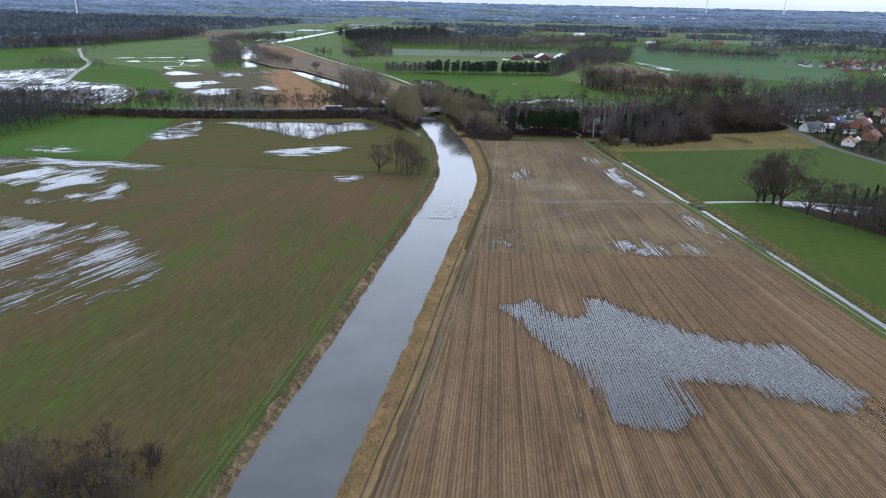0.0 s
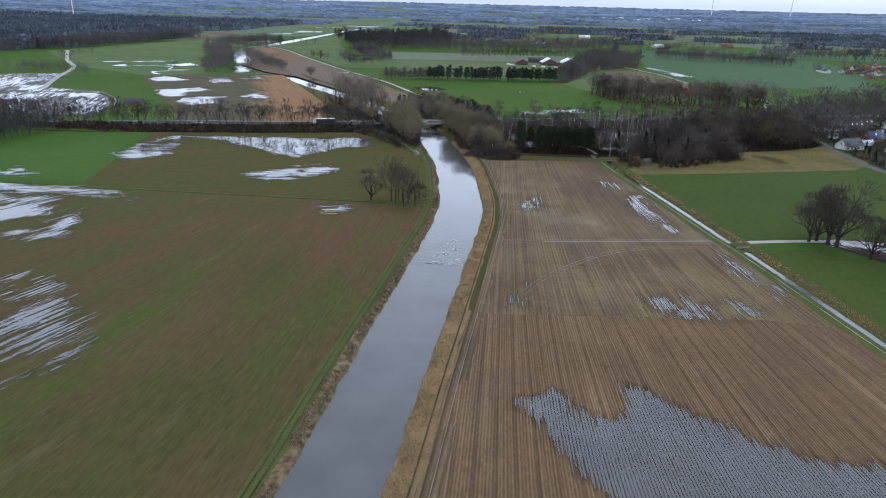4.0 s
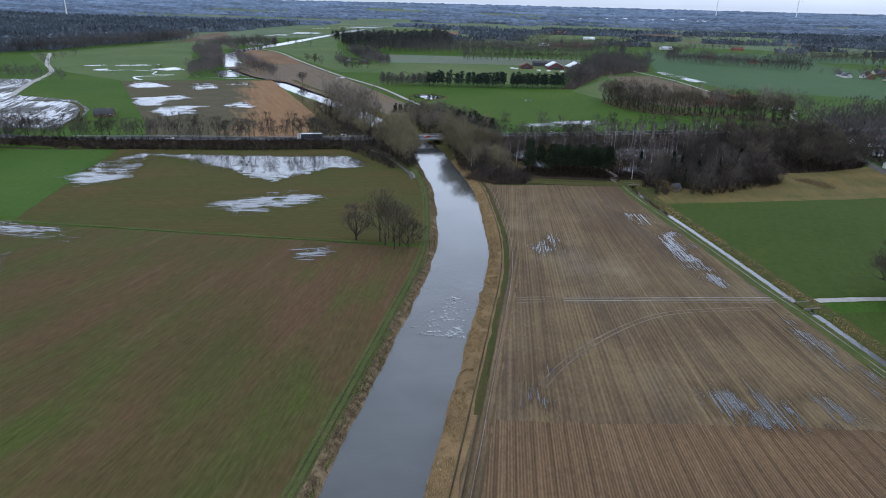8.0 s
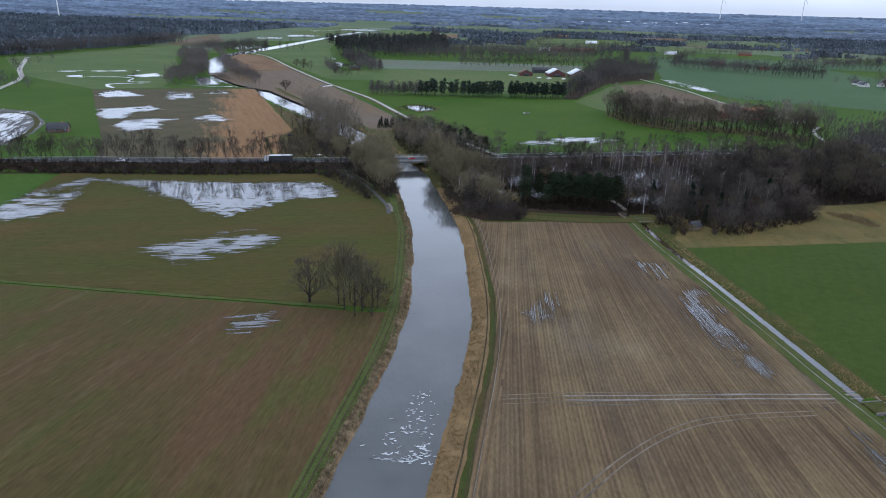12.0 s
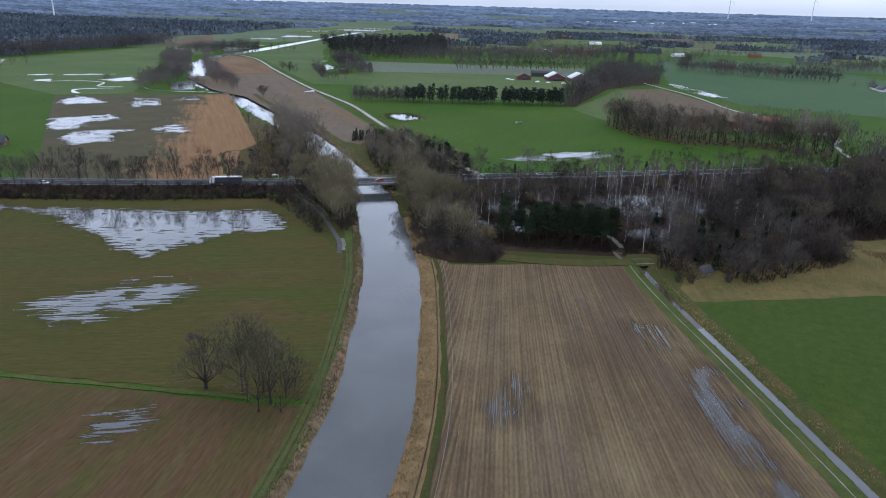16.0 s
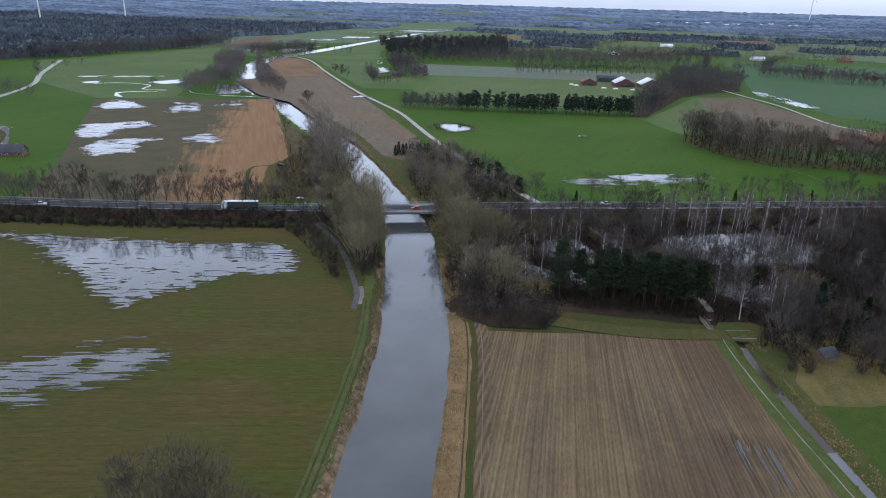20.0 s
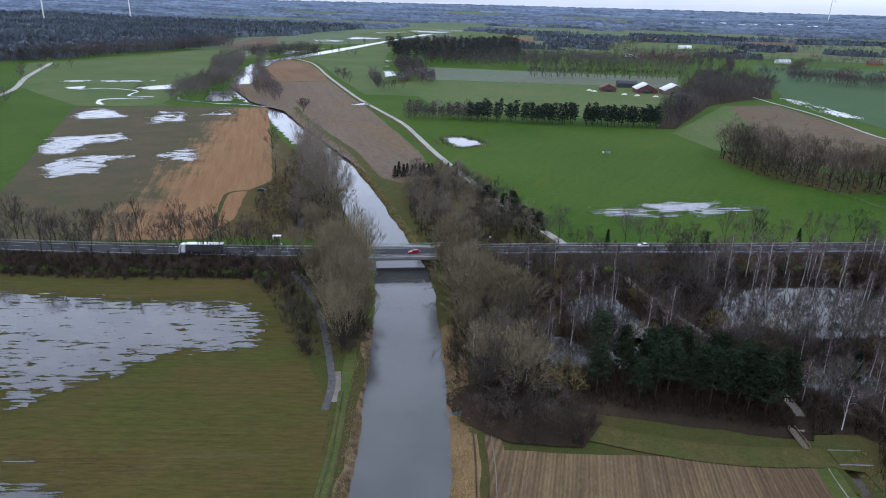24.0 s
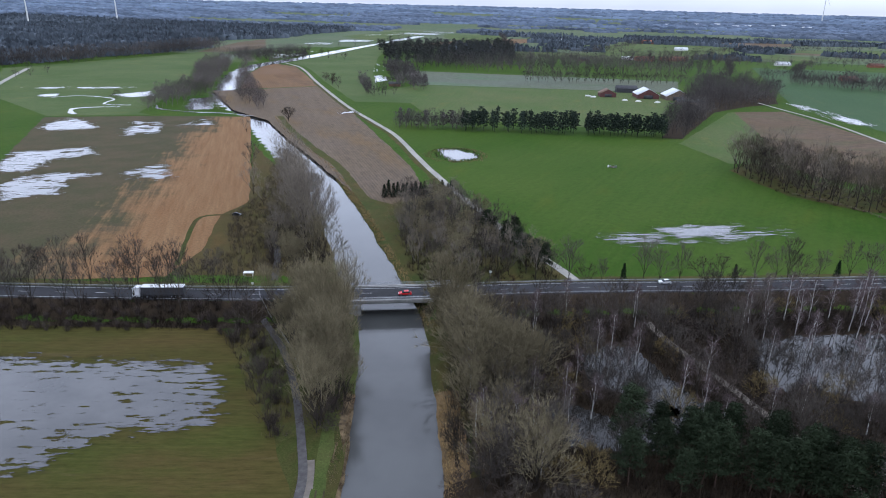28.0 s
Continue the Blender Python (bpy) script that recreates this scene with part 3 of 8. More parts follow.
class Geo:
    """Collects triangles."""

    def __init__(self):
        self.v, self.f, self.n = [], [], 0

    def add(self, v, f):
        v = np.asarray(v, float).reshape(-1, 3)
        self.v.append(v)
        self.f.append(np.asarray(f, int).reshape(-1, 3) + self.n)
        self.n += len(v)

    def quad(self, a, b, c, d):
        self.add([a, b, c, d], [(0, 1, 2), (0, 2, 3)])

    def box(self, x0, x1, y0, y1, z0, z1):
        v = [(x, y, z) for z in (z0, z1) for y in (y0, y1) for x in (x0, x1)]
        self.add(v, [(0, 2, 1), (1, 2, 3), (4, 5, 6), (5, 7, 6), (0, 1, 4), (1, 5, 4), (2, 6, 3), (3, 6, 7), (0, 4, 2), (2, 4, 6), (1, 3, 5), (3, 7, 5)])

    def tube(self, p, q, r0, r1, sides=5):
        p, q = np.asarray(p, float), np.asarray(q, float)
        d = q - p
        d = d / (np.linalg.norm(d) + 1e-9)
        u = np.cross(d, (0.31, 0.95, 0.05) if abs(d[2]) > 0.7 else (0, 0, 1))
        u /= np.linalg.norm(u) + 1e-9
        w = np.cross(d, u)
        a = np.arange(sides) * 2 * np.pi / sides
        ring = np.cos(a)[:, None] * u + np.sin(a)[:, None] * w
        i = np.arange(sides)
        j = (i + 1) % sides
        self.add(np.concatenate([p + ring * r0, q + ring * r1]),
                 np.concatenate([np.stack([i, j, i + sides], 1), np.stack([j, j + sides, i + sides], 1)]))

    def mesh(self, name, material=None, shade=False):
        return mesh(name, np.concatenate(self.v), np.concatenate(self.f), material, shade)


def part(name, geo, material, parent=None, label=""):
    ob = new(name, geo.mesh(name, material) if isinstance(geo, Geo) else geo)
    if parent:
        ob.parent = parent
    return tagged(ob, label)


def structure(name, me, label, category):
    return tagged(new(name, me), label, category, kind="structure")


def sheet(name, poly, material, z=0.0, label="", category="field", rag=0.8, step=5.0):
    """A flat field with a slightly ragged outline."""
    out = []
    for (ax, ay), (bx, by) in zip(poly, list(poly[1:]) + [poly[0]]):
        n = max(1, int(math.hypot(bx - ax, by - ay) / step))
        for i in range(n):
            x, y = ax + (bx - ax) * i / n, ay + (by - ay) * i / n
            out.append((x + rag * (vnoise(x / 6, y / 6, 3) * 2 - 1), y + rag * (vnoise(x / 6, y / 6, 5) * 2 - 1), z))
    me = bpy.data.meshes.new(name)
    me.from_pydata([tuple(float(c) for c in p) for p in out], [], [tuple(range(len(out)))])
    me.materials.append(material)
    if me.polygons[0].normal.z < 0:
        me.flip_normals()
    return structure(name, me, label, category)


def ribbon(pts, a, b, z=0.0, wobble=0.0, seed=0, step=3.0, lift=None):
    """A band between two offsets to the right of a line. Returns its geometry."""
    p = smooth(pts, step)
    d = np.gradient(p, axis=0)
    d /= np.linalg.norm(d, axis=1)[:, None]
    n = np.stack([d[:, 1], -d[:, 0]], 1)
    s = np.arange(len(p)) * step
    wa = a + wobble * (fbm(s / 7, s * 0 + 0.3, seed) * 2 - 1)
    wb = b + wobble * (fbm(s / 7, s * 0 + 9.3, seed + 4) * 2 - 1)
    g, m = Geo(), len(p)
    cols = max(2, int(abs(b - a) / 1.1) + 1) if lift is not None else 2
    v = []
    for f in np.linspace(0, 1, cols):
        c = p + n * (wa + (wb - wa) * f)[:, None]
        v.append(np.c_[c, np.full(m, z) if lift is None else lift(c[:, 0], c[:, 1]) + z])
    i = (np.arange(cols - 1)[:, None] * m + np.arange(m - 1)[None]).ravel()
    g.add(np.concatenate(v), np.concatenate([np.stack([i, i + m, i + 1], 1), np.stack([i + 1, i + m, i + 1 + m], 1)]))
    return g


def flood(poly, angle=0.0, width=0.75, rag=4.0, fill=0.5, patch=0.0, along=0.8, z=0.05, seed=1, gap=0.0, grain=0.35, size=14.0, name="pool", streak=None):
    """A sheet of standing water in a hollow of a field, with its depth at each corner of the mesh."""
    pa = np.array(poly, float)
    cell = max(1.0, min(size / 9, 4.0))
    lo, hi = pa.min(0) - rag - 3, pa.max(0) + rag + 3
    nx_, ny_ = int((hi[0] - lo[0]) / cell) + 2, int((hi[1] - lo[1]) / cell) + 2
    X, Y = np.meshgrid(lo[0] + np.arange(nx_) * cell, lo[1] + np.arange(ny_) * cell, indexing="ij")
    f = (inside(X, Y, poly) + rag * (2 * fbm(X / size, Y / size, seed + 2) - 1)) * (0.6 if gap and not patch else 0.32)
    if patch:
        a = radians(angle)
        C, S = X * math.cos(a) + Y * math.sin(a), -X * math.sin(a) + Y * math.cos(a)
        f = np.minimum(f, (fbm(C / size * 1.8, S / size, seed + 7, 4) - 1 + fill) * 9)
    keep = f > -4.5
    cells = keep[:-1, :-1] | keep[1:, :-1] | keep[:-1, 1:] | keep[1:, 1:]
    i, j = np.nonzero(cells)
    q = i * ny_ + j
    faces = np.stack([q, q + ny_, q + ny_ + 1, q + 1], 1)
    used, back = np.unique(faces, return_inverse=True)
    v = np.c_[X.ravel(), Y.ravel(), np.full(X.size, z + 0.004 * (seed % 12))][used]
    row = 0.8 if gap else 0.0
    me = mesh(name, v, back.reshape(faces.shape), flood_mat(angle, row, 1.6 if gap else 0.0, streak or ((1.3, 0.03) if gap else (1.3, 0.085) if not patch else (0.9, 0.05)), (2.2 if size > 20 else 1.5) if patch else (1.9 if gap else 1.5) * min(1.0, size / 11)))
    at = me.attributes.new("depth", "FLOAT", "POINT")
    at.data.foreach_set("value", np.where(f > 0.8, 0.8 + (0.22 if patch else 0.5) * (f - 0.8), f).ravel()[used].astype(np.float32))
    return me


def pools(poly, angle=0.0, width=0.75, rag=4.0, fill=0.5, patch=0.0, along=0.8, z=0.05, seed=1, gap=0.0, grain=0.35, size=14.0):
    """Standing water that follows the rows of a field: narrow strips with uneven ends, thinned by patches."""
    pa = np.array(poly, float)
    a = radians(angle)
    ux, uy = np.array([math.cos(a), math.sin(a)]), np.array([-math.sin(a), math.cos(a)])
    c, s = pa @ ux, pa @ uy
    C, S = np.meshgrid(np.arange(c.min() - rag, c.max() + rag, width), np.arange(s.min() - rag, s.max() + rag, along), indexing="ij")
    X, Y = C * ux[0] + S * uy[0], C * ux[1] + S * uy[1]
    f = inside(X, Y, poly)
    rowid = np.round(C / width)
    f = f + rag * (2 * vnoise(rowid * 0.9, S / 18, seed) - 1) * 0.7 + rag * (2 * fbm(X / size, Y / size, seed + 2) - 1)
    if patch:
        f = np.minimum(f, (fbm(rowid * grain, S / size, seed + 7, 4) - 1 + fill) * 10 * patch)
    wet = f > 0
    half = width * np.clip(0.5 - gap * np.clip(1 - f / 9, 0.25, 1), 0.1, 0.5)
    g = Geo()
    i, j = np.nonzero(wet[:, :-1] & wet[:, 1:])
    if not len(i):
        i, j = np.array([0]), np.array([0])
    quads = []
    for di, sg in ((0, -1), (0, 1), (1, 1), (1, -1)):
        h = half[i, j + di] * sg
        quads.append(np.c_[X[i, j + di] + ux[0] * h, Y[i, j + di] + ux[1] * h, np.full(len(i), z)])
    v = np.stack(quads, 1).reshape(-1, 3)
    k = np.arange(len(i))[:, None] * 4
    g.add(v, np.concatenate([k + (0, 1, 2), k + (0, 2, 3)]))
    return g


# ---- plan ----
RIVER = [(-43, -56), (-39, 60), (-37.5, 105), (-34, 155), (-31.7, 203), (-29, 248), (-26.3, 295), (-24, 340), (-25, 374), (-29.5, 411), (-36, 452),
         (-44, 483), (-54.5, 520), (-65.7, 556), (-83, 590), (-104, 628), (-124, 665), (-146, 701), (-174, 748), (-218, 806), (-262, 868), (-292, 916),
         (-330, 955), (-370, 1000), (-400, 1049), (-440, 1130), (-490, 1240), (-524, 1372), (-522, 1537), (-530, 1900), (-540, 2469)]
DITCH = [(166, -56), (134, 130), (121, 201), (111, 251), (97, 317), (92, 335), (83, 375), (76, 405), (68, 437), (61.5, 468), (59.5, 488)]
STREAM = [(67, 490), (58, 489), (50, 487), (40, 484.6), (29, 483), (14, 483.3), (0, 485), (-14, 488.5), (-30, 478)]
ROAD = [(-900, 560), (-600, 540), (-460, 530), (-365, 522), (-310, 519), (-256, 531), (-202, 540), (-126, 557), (-78, 570.5), (-56, 578), (-9, 594), (56, 613),
        (110, 630), (220, 664), (330, 698), (600, 780)]
TRACK = [(-500, 1420), (-455, 1370), (-410, 1296), (-351, 1188), (-249, 1013), (-192, 926), (-155, 869), (-111, 782), (-81, 726), (-59, 688), (-40, 655), (-12, 613), (-6, 599)]
STREET = [(226, 700), (226, 600), (224, 560), (222, 510), (228, 472), (237, 440), (245, 380), (250, 200)]
HALF, ROAD_Z, RIVER_Z = 10.8, 4.0, -1.2
RIVER_S = smooth(RIVER, 12)
ROAD_S = smooth(ROAD, 12)


def height(x, y):
    """The lie of the land: flat fields, the sunken river and ditch, the road on its bank."""
    x, y = np.asarray(x, float), np.asarray(y, float)
    z = -0.10 + 0.06 * (fbm(x / 9, y / 9, 2) - 0.5)
    dr, _ = line_distance(x, y, ROAD_S)
    z = z + (ROAD_Z - 0.05) * np.clip((12.5 - dr) / 6.5, 0, 1)
    d, _ = line_distance(x, y, RIVER_S)
    r = d - HALF + 1.1 * (fbm(x / 5, y / 5, 11) - 0.5) + 1.4 * (fbm(x / 16, y / 16, 12) - 0.5)
    z = np.minimum(z, np.interp(r, [-3, 0, 1.2, 4.2, 5.0, 40], [-3.2, -1.2, -0.45, -0.05, 9, 9]))
    for line, w, bed in ((DITCH, 1.3, -1.6), (STREAM, 1.6, -1.6)):
        e, _ = line_distance(x, y, line)
        e = e - w + 0.25 * (fbm(x / 3, y / 3, 21) - 0.5)
        z = np.minimum(z, np.interp(e, [-1, 0, 2.0, 2.6, 40], [bed, -1.0, -0.1, 9, 9]))
    for cx, cy in ((95.2, 326), (61, 482)):
        z = np.where(np.hypot(x - cx, y - cy) < 3.0, np.maximum(z, -0.05), z)
    return z


def rise(x, y):
    """Lifts the far land so that its edge meets the skyline in the camera's view."""
    # Lower to the east, to fit the slope of the skyline as seen.
    east = 1 - 0.14 * np.clip((np.asarray(x) + 700) / 2400, 0, 1)
    return 76 * east * np.clip((np.hypot(np.asarray(x), np.asarray(y) - 200) - 2700) / 2100, 0, 1) ** 1.4


def spread(parts):
    out = [np.arange(a, b, s) for a, b, s in parts]
    return np.unique(np.concatenate(out))


# the ground, one sheet to the horizon
gx = spread(((-9000, -1500, 300), (-1500, -700, 60), (-700, -330, 14), (-330, -110, 5), (-110, 160, 2.0), (160, 330, 6), (330, 900, 40), (900, 9001, 300)))
gy = spread(((-3000, -60, 150), (-60, 60, 8), (60, 520, 3.4), (520, 720, 3.6), (720, 1060, 10), (1060, 1700, 16), (1700, 2600, 40), (2600, 9001, 200)))
GX, GY = np.meshgrid(gx, gy, indexing="ij")
gv = np.stack([GX, GY, height(GX, GY) + rise(GX, GY)], -1).reshape(-1, 3)
ny = len(gy)
gi = (np.arange(len(gx) - 1)[:, None] * ny + np.arange(ny - 1)[None]).ravel()
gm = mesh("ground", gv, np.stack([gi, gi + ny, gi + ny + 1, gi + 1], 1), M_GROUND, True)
gm.materials.append(M_FARHAZE)
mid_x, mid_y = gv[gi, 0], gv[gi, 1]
# Ground beyond about 1650 m takes the haze-tinted pasture colour.
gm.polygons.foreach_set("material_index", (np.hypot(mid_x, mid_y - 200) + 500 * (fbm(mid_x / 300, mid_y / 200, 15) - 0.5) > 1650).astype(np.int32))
structure("ground", gm,
          "flat green winter meadow land reaching to the horizon", "ground")

# water
structure("water_river", ribbon(RIVER, -14, 14, RIVER_Z, step=8).mesh("water_river", M_RIVER), "calm grey river reflecting the overcast sky", "river")
structure("water_ditch", ribbon(DITCH[:8] + [(70.6, 426)], -2.6, 2.6, -0.95, step=6).mesh("water_ditch", M_FLOOD), "straight narrow drainage ditch full of water", "ditch")

# Last stretch has the dark reflection of the wood painted in.
structure("water_ditch_2", ribbon([(70.6, 426), (68, 437), (61.5, 468), (59.5, 488)], -2.6, 2.6, -0.95, step=4).mesh("water_ditch_2", M_BROWNREFLECT), "end of the ditch, brown tree reflection put into the water colour", "ditch")
structure("water_stream", ribbon(STREAM, -2.6, 2.6, -1.0, step=4).mesh("water_stream", M_POND), "dark narrow stream beside the wood", "stream")

# fields
FIELDS = [
    ("field_30", [(-461, 862), (-620, 960), (-808, 1178), (-772, 1376), (-742, 1573), (-640, 1560), (-545, 1420), (-606, 1371), (-586, 1295), (-458, 1055), (-402, 903), (-384, 894)], M_HAZEMEADOW, "green meadow with mown lines, colour paled for haze"),
    ("field_1", [(-60, -56), (-54.2, 104), (-51, 150), (-48, 200), (-45, 245), (-42, 300), (-40.2, 335), (-41.3, 361.5), (-120, 362.5), (-220, 363.5), (-300, 365),
                 (-480, 366), (-480, -56)], M_LNEAR, "thin brown-green winter crop with wet streaks"),
    ("field_2", [(-41.3, 364.5), (-44.6, 400), (-51.2, 440), (-60.5, 470), (-72, 488), (-88, 510), (-108, 535), (-119, 543), (-180, 529.5), (-246, 518), (-259, 515),
                 (-240, 440), (-222, 367)], M_LFAR, "olive waterlogged pasture with large pools"),
    ("field_3", [(-223, 372), (-241, 440), (-260, 509), (-321, 504), (-324, 460), (-327, 406), (-332, 372)], M_LGREEN, "bright green winter grass with small pools"),
    ("field_4", [(-20, -56), (-16, 106), (-13, 157), (-11, 205), (-8.5, 245), (40, 250), (82, 254), (104, 251), (114, 201), (127, 130), (159, -56)], M_RLOW,
     "yellow-brown maize stubble in long rows"),
    ("field_5", [(-8.5, 245), (-4, 300), (-2, 345), (-4, 383), (-9, 422), (-15, 446), (-19, 465), (-4, 467.5), (20, 472.5), (36, 476.5), (53, 481), (56, 468), (62, 437), (70, 405), (77, 375),
                 (86, 335), (91, 317), (104, 251), (82, 254), (40, 250)], M_RUP, "bare wet brown soil with plough rows"),
    ("field_6", [(72.5, 446), (140, 463), (211, 483), (229, 500), (231, 436), (232, 345), (150, 343), (99, 333), (88.5, 375), (79, 412)], M_RGREEN, "level dark green pasture"),
    ("field_7", [(102, 321), (128, 327), (138, 316), (163, 284), (215, 225), (215, -56), (173, -56), (140, 130), (127, 201), (117, 251)], M_RGREEN, "dark green pasture beside the ditch"),
    ("field_8", [(70, 444), (68, 456), (70, 470), (86, 492), (140, 498), (153, 524), (185, 534), (205, 546), (223, 556), (229, 505), (211, 482), (140, 462)], M_ROUGH, "rough pale tussocky grass with a brush heap"),
    ("field_9", [(-458, 856), (-380, 890), (-300, 914), (-240, 800), (-175, 672), (-178, 648), (-160, 602), (-158, 574), (-200, 560), (-262, 548), (-283, 593)], M_MUDFIELD,
     "dark flooded field passing into orange-brown stubble"),
    ("field_10", [(-105, 688), (-90, 706), (-114, 766), (-194, 912), (-273, 1050), (-330, 1145), (-420, 1060), (-380, 1005), (-333, 944), (-276, 900), (-248, 860), (-203, 800),
                  (-158, 740), (-128, 700)], M_STRIP, "brown ploughed strip beside the river"),
    ("field_11", [(-331, 1147), (-410, 1285), (-462, 1372), (-508, 1400), (-506, 1350), (-470, 1235), (-422, 1130), (-402, 1085)], M_STRIP2, "reddish brown bare soil"),
    ("field_12", [(-290, 1377), (106, 1380), (92, 1241), (-223, 1207)], M_GREYF, "grey-green field, colour lightened for haze"),
    ("field_13", [(128, 1093), (181, 1117), (222, 945), (240, 905), (225, 830), (160, 800), (128, 820), (120, 860), (126, 980)], M_BROWNF, "brown ploughed field"),
    ("field_14", [(58, 905), (124, 1089), (130, 1095), (128, 980), (121, 850), (83, 842)], M_PALEG, "pale mottled pasture"),
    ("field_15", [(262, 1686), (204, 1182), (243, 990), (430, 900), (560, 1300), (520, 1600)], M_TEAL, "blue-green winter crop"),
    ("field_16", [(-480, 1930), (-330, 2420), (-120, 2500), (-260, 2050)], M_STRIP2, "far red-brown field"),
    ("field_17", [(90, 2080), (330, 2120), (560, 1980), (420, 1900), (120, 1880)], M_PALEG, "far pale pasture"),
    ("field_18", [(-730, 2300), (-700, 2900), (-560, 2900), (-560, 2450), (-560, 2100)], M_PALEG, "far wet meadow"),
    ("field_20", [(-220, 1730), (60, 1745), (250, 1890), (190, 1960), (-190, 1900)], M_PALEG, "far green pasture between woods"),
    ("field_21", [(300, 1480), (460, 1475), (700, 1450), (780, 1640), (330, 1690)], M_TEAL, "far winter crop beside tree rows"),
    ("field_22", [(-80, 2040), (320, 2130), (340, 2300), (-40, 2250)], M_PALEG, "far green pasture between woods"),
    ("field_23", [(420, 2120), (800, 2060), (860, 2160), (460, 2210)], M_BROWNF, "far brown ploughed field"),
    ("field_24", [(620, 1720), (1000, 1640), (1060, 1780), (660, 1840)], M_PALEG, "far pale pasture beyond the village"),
    ("field_25", [(-660, 630), (-640, 810), (-602, 842), (-556, 854), (-488, 722), (-418, 708), (-372, 660), (-352, 618), (-341, 568), (-427, 562), (-560, 566)], M_GREYMUD, "grey flooded arable field"),
    ("field_26", [(-838, 1900), (-838, 2035), (-684, 1723), (-705, 1598), (-750, 1573)], M_BROWNF, "far dull brown field beside the wood"),
    ("field_27", [(-2, 1928), (162, 1925), (332, 2172), (286, 2400), (138, 2400), (48, 2450)], M_PALEG, "far green pasture round the hamlet"),
    ("field_28", [(310, 2467), (339, 2371), (520, 2478), (592, 2690), (354, 2620)], M_BROWNF, "far red-brown ploughed strip"),
    ("field_29", [(-326, 2131), (-249, 2208), (-312, 2650), (-500, 2650), (-461, 2441)], M_PALEG, "far green pasture beyond the track"),
    # Fields 31 and 32: paler sheets over the meadow that stand for haze.
    ("field_31", [(-496, 1430), (-448, 1378), (-403, 1304), (-344, 1196), (-246, 1034), (-190, 1045), (-200, 1110), (-250, 1125), (-320, 1322), (-400, 1600), (-434, 1756), (-500, 2100), (-512, 1840)], M_HAZEMEADOW,
     "pasture between the track and the wood, colour paled for haze"),
    ("field_32", [(-190, 1045), (-150, 960), (-20, 955), (46, 960), (66, 1100), (90, 1238), (-223, 1204), (-250, 1125), (-200, 1110)], M_PALEG, "green pasture behind the pine row, colour paled for haze"),
    ("field_19", [(330, 2250), (700, 2420), (900, 2350), (620, 2150)], M_PALEG, "far pale field"),
]
for k, (n, poly, m, label) in enumerate(FIELDS):
    sheet(n, poly, m, 0.003 * k, label)

# strips along the banks
structure("bank_1", ribbon(RIVER[:15], -17.2, -10, 0.15, 0.5, 2, step=2, lift=height).mesh("bank_1", M_BANKGREEN), "green grass strip along the river bank", "bank")
structure("bank_2", ribbon(RIVER[:13], 9.5, 17.6, 0.14, 0.9, 3, step=2, lift=height).mesh("bank_2", M_DEAD), "orange dry reed bank along the river", "bank")
structure("bank_3", ribbon(RIVER[:13], 16.5, 22.5, 0.12, 0.7, 33, step=2, lift=height).mesh("bank_3", M_HEADLAND), "trodden brown headland beside the reeds", "bank")
structure("bank_4", ribbon(RIVER[:13], -13.4, -9.5, 0.2, 1.0, 6, step=2, lift=height).mesh("bank_4", M_SEDGESHADOW), "eroded earth bank with dead grass, edge shadow put into its dark tone", "bank")
structure("bank_5", ribbon(DITCH, -8, -0.6, 0.16, 0.6, 7, step=2, lift=height).mesh("bank_5", M_BANKGREEN), "green grass strip along the ditch", "bank")
structure("bank_6", ribbon(DITCH, 0.6, 6.5, 0.16, 0.5, 8, step=2, lift=height).mesh("bank_6", M_VERGE), "pale dry grass strip along the ditch", "bank")
structure("road_bank_2", ribbon(ROAD[2:], -19, -5.2, 0.12, 0.5, 31, step=4, lift=height).mesh("road_bank_2", M_VERGE), "dull grass slope behind the road", "bank")
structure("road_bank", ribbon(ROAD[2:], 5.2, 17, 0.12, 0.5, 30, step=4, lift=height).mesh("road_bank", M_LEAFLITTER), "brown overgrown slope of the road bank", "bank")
structure("road_verge", ribbon(ROAD[2:], -13, -5.2, 0.12, 0.5, 31, step=4, lift=height).mesh("road_verge", M_VERGE), "pale grass slope of the road bank", "bank")
structure("bank_7", ribbon(RIVER[12:22], 9.5, 20, 0.16, 1.2, 9, lift=height).mesh("bank_7", M_VERGE), "dry grass river bank", "bank")

structure("field_edge", ribbon([(-56, 363.5), (-120, 364), (-222, 366), (-330, 368), (-480, 370)], -0.9, 0.9, 0.09, 0.8, 10).mesh("field_edge", M_BANKGREEN), "narrow green grass margin between two fields", "grass")
for k, (a, b) in enumerate(((-16.3, -15.95), (-14.6, -14.25))):
    structure("wheel_track_%d" % (k + 1), ribbon(RIVER[:12], a, b, 0.3, 0.08, 12 + k, step=2, lift=height).mesh("wheel_track", M_RUT), "wet wheel rut in the grass", "track")
for k, (a, b, m) in enumerate(((15.9, 16.3, M_RUT), (18.4, 18.7, M_RUT), (20.2, 20.4, M_PATH))):
    structure("wheel_track_%d" % (k + 6), ribbon(RIVER[:12], a, b, 0.28, 0.12, 40 + k, step=2, lift=height).mesh("wheel_track", m), "long wheel rut beside the reed bank", "track")
structure("bank_11", ribbon(RIVER[5:13], 17.0, 19.0, 0.17, 0.6, 37, step=2, lift=height).mesh("bank_11", M_BANKGRASS), "narrow green grass strip beside the reeds", "bank")
structure("wheel_track_9", ribbon(DITCH, -5.2, -4.9, 0.24, 0.25, 44, step=2, lift=height).mesh("wheel_track", M_WETTRACK), "wet wheel rut in the grass beside the ditch", "track")
CROSS = [(-2, 315), (14, 318.5), (30, 321), (60, 326), (93, 331)]
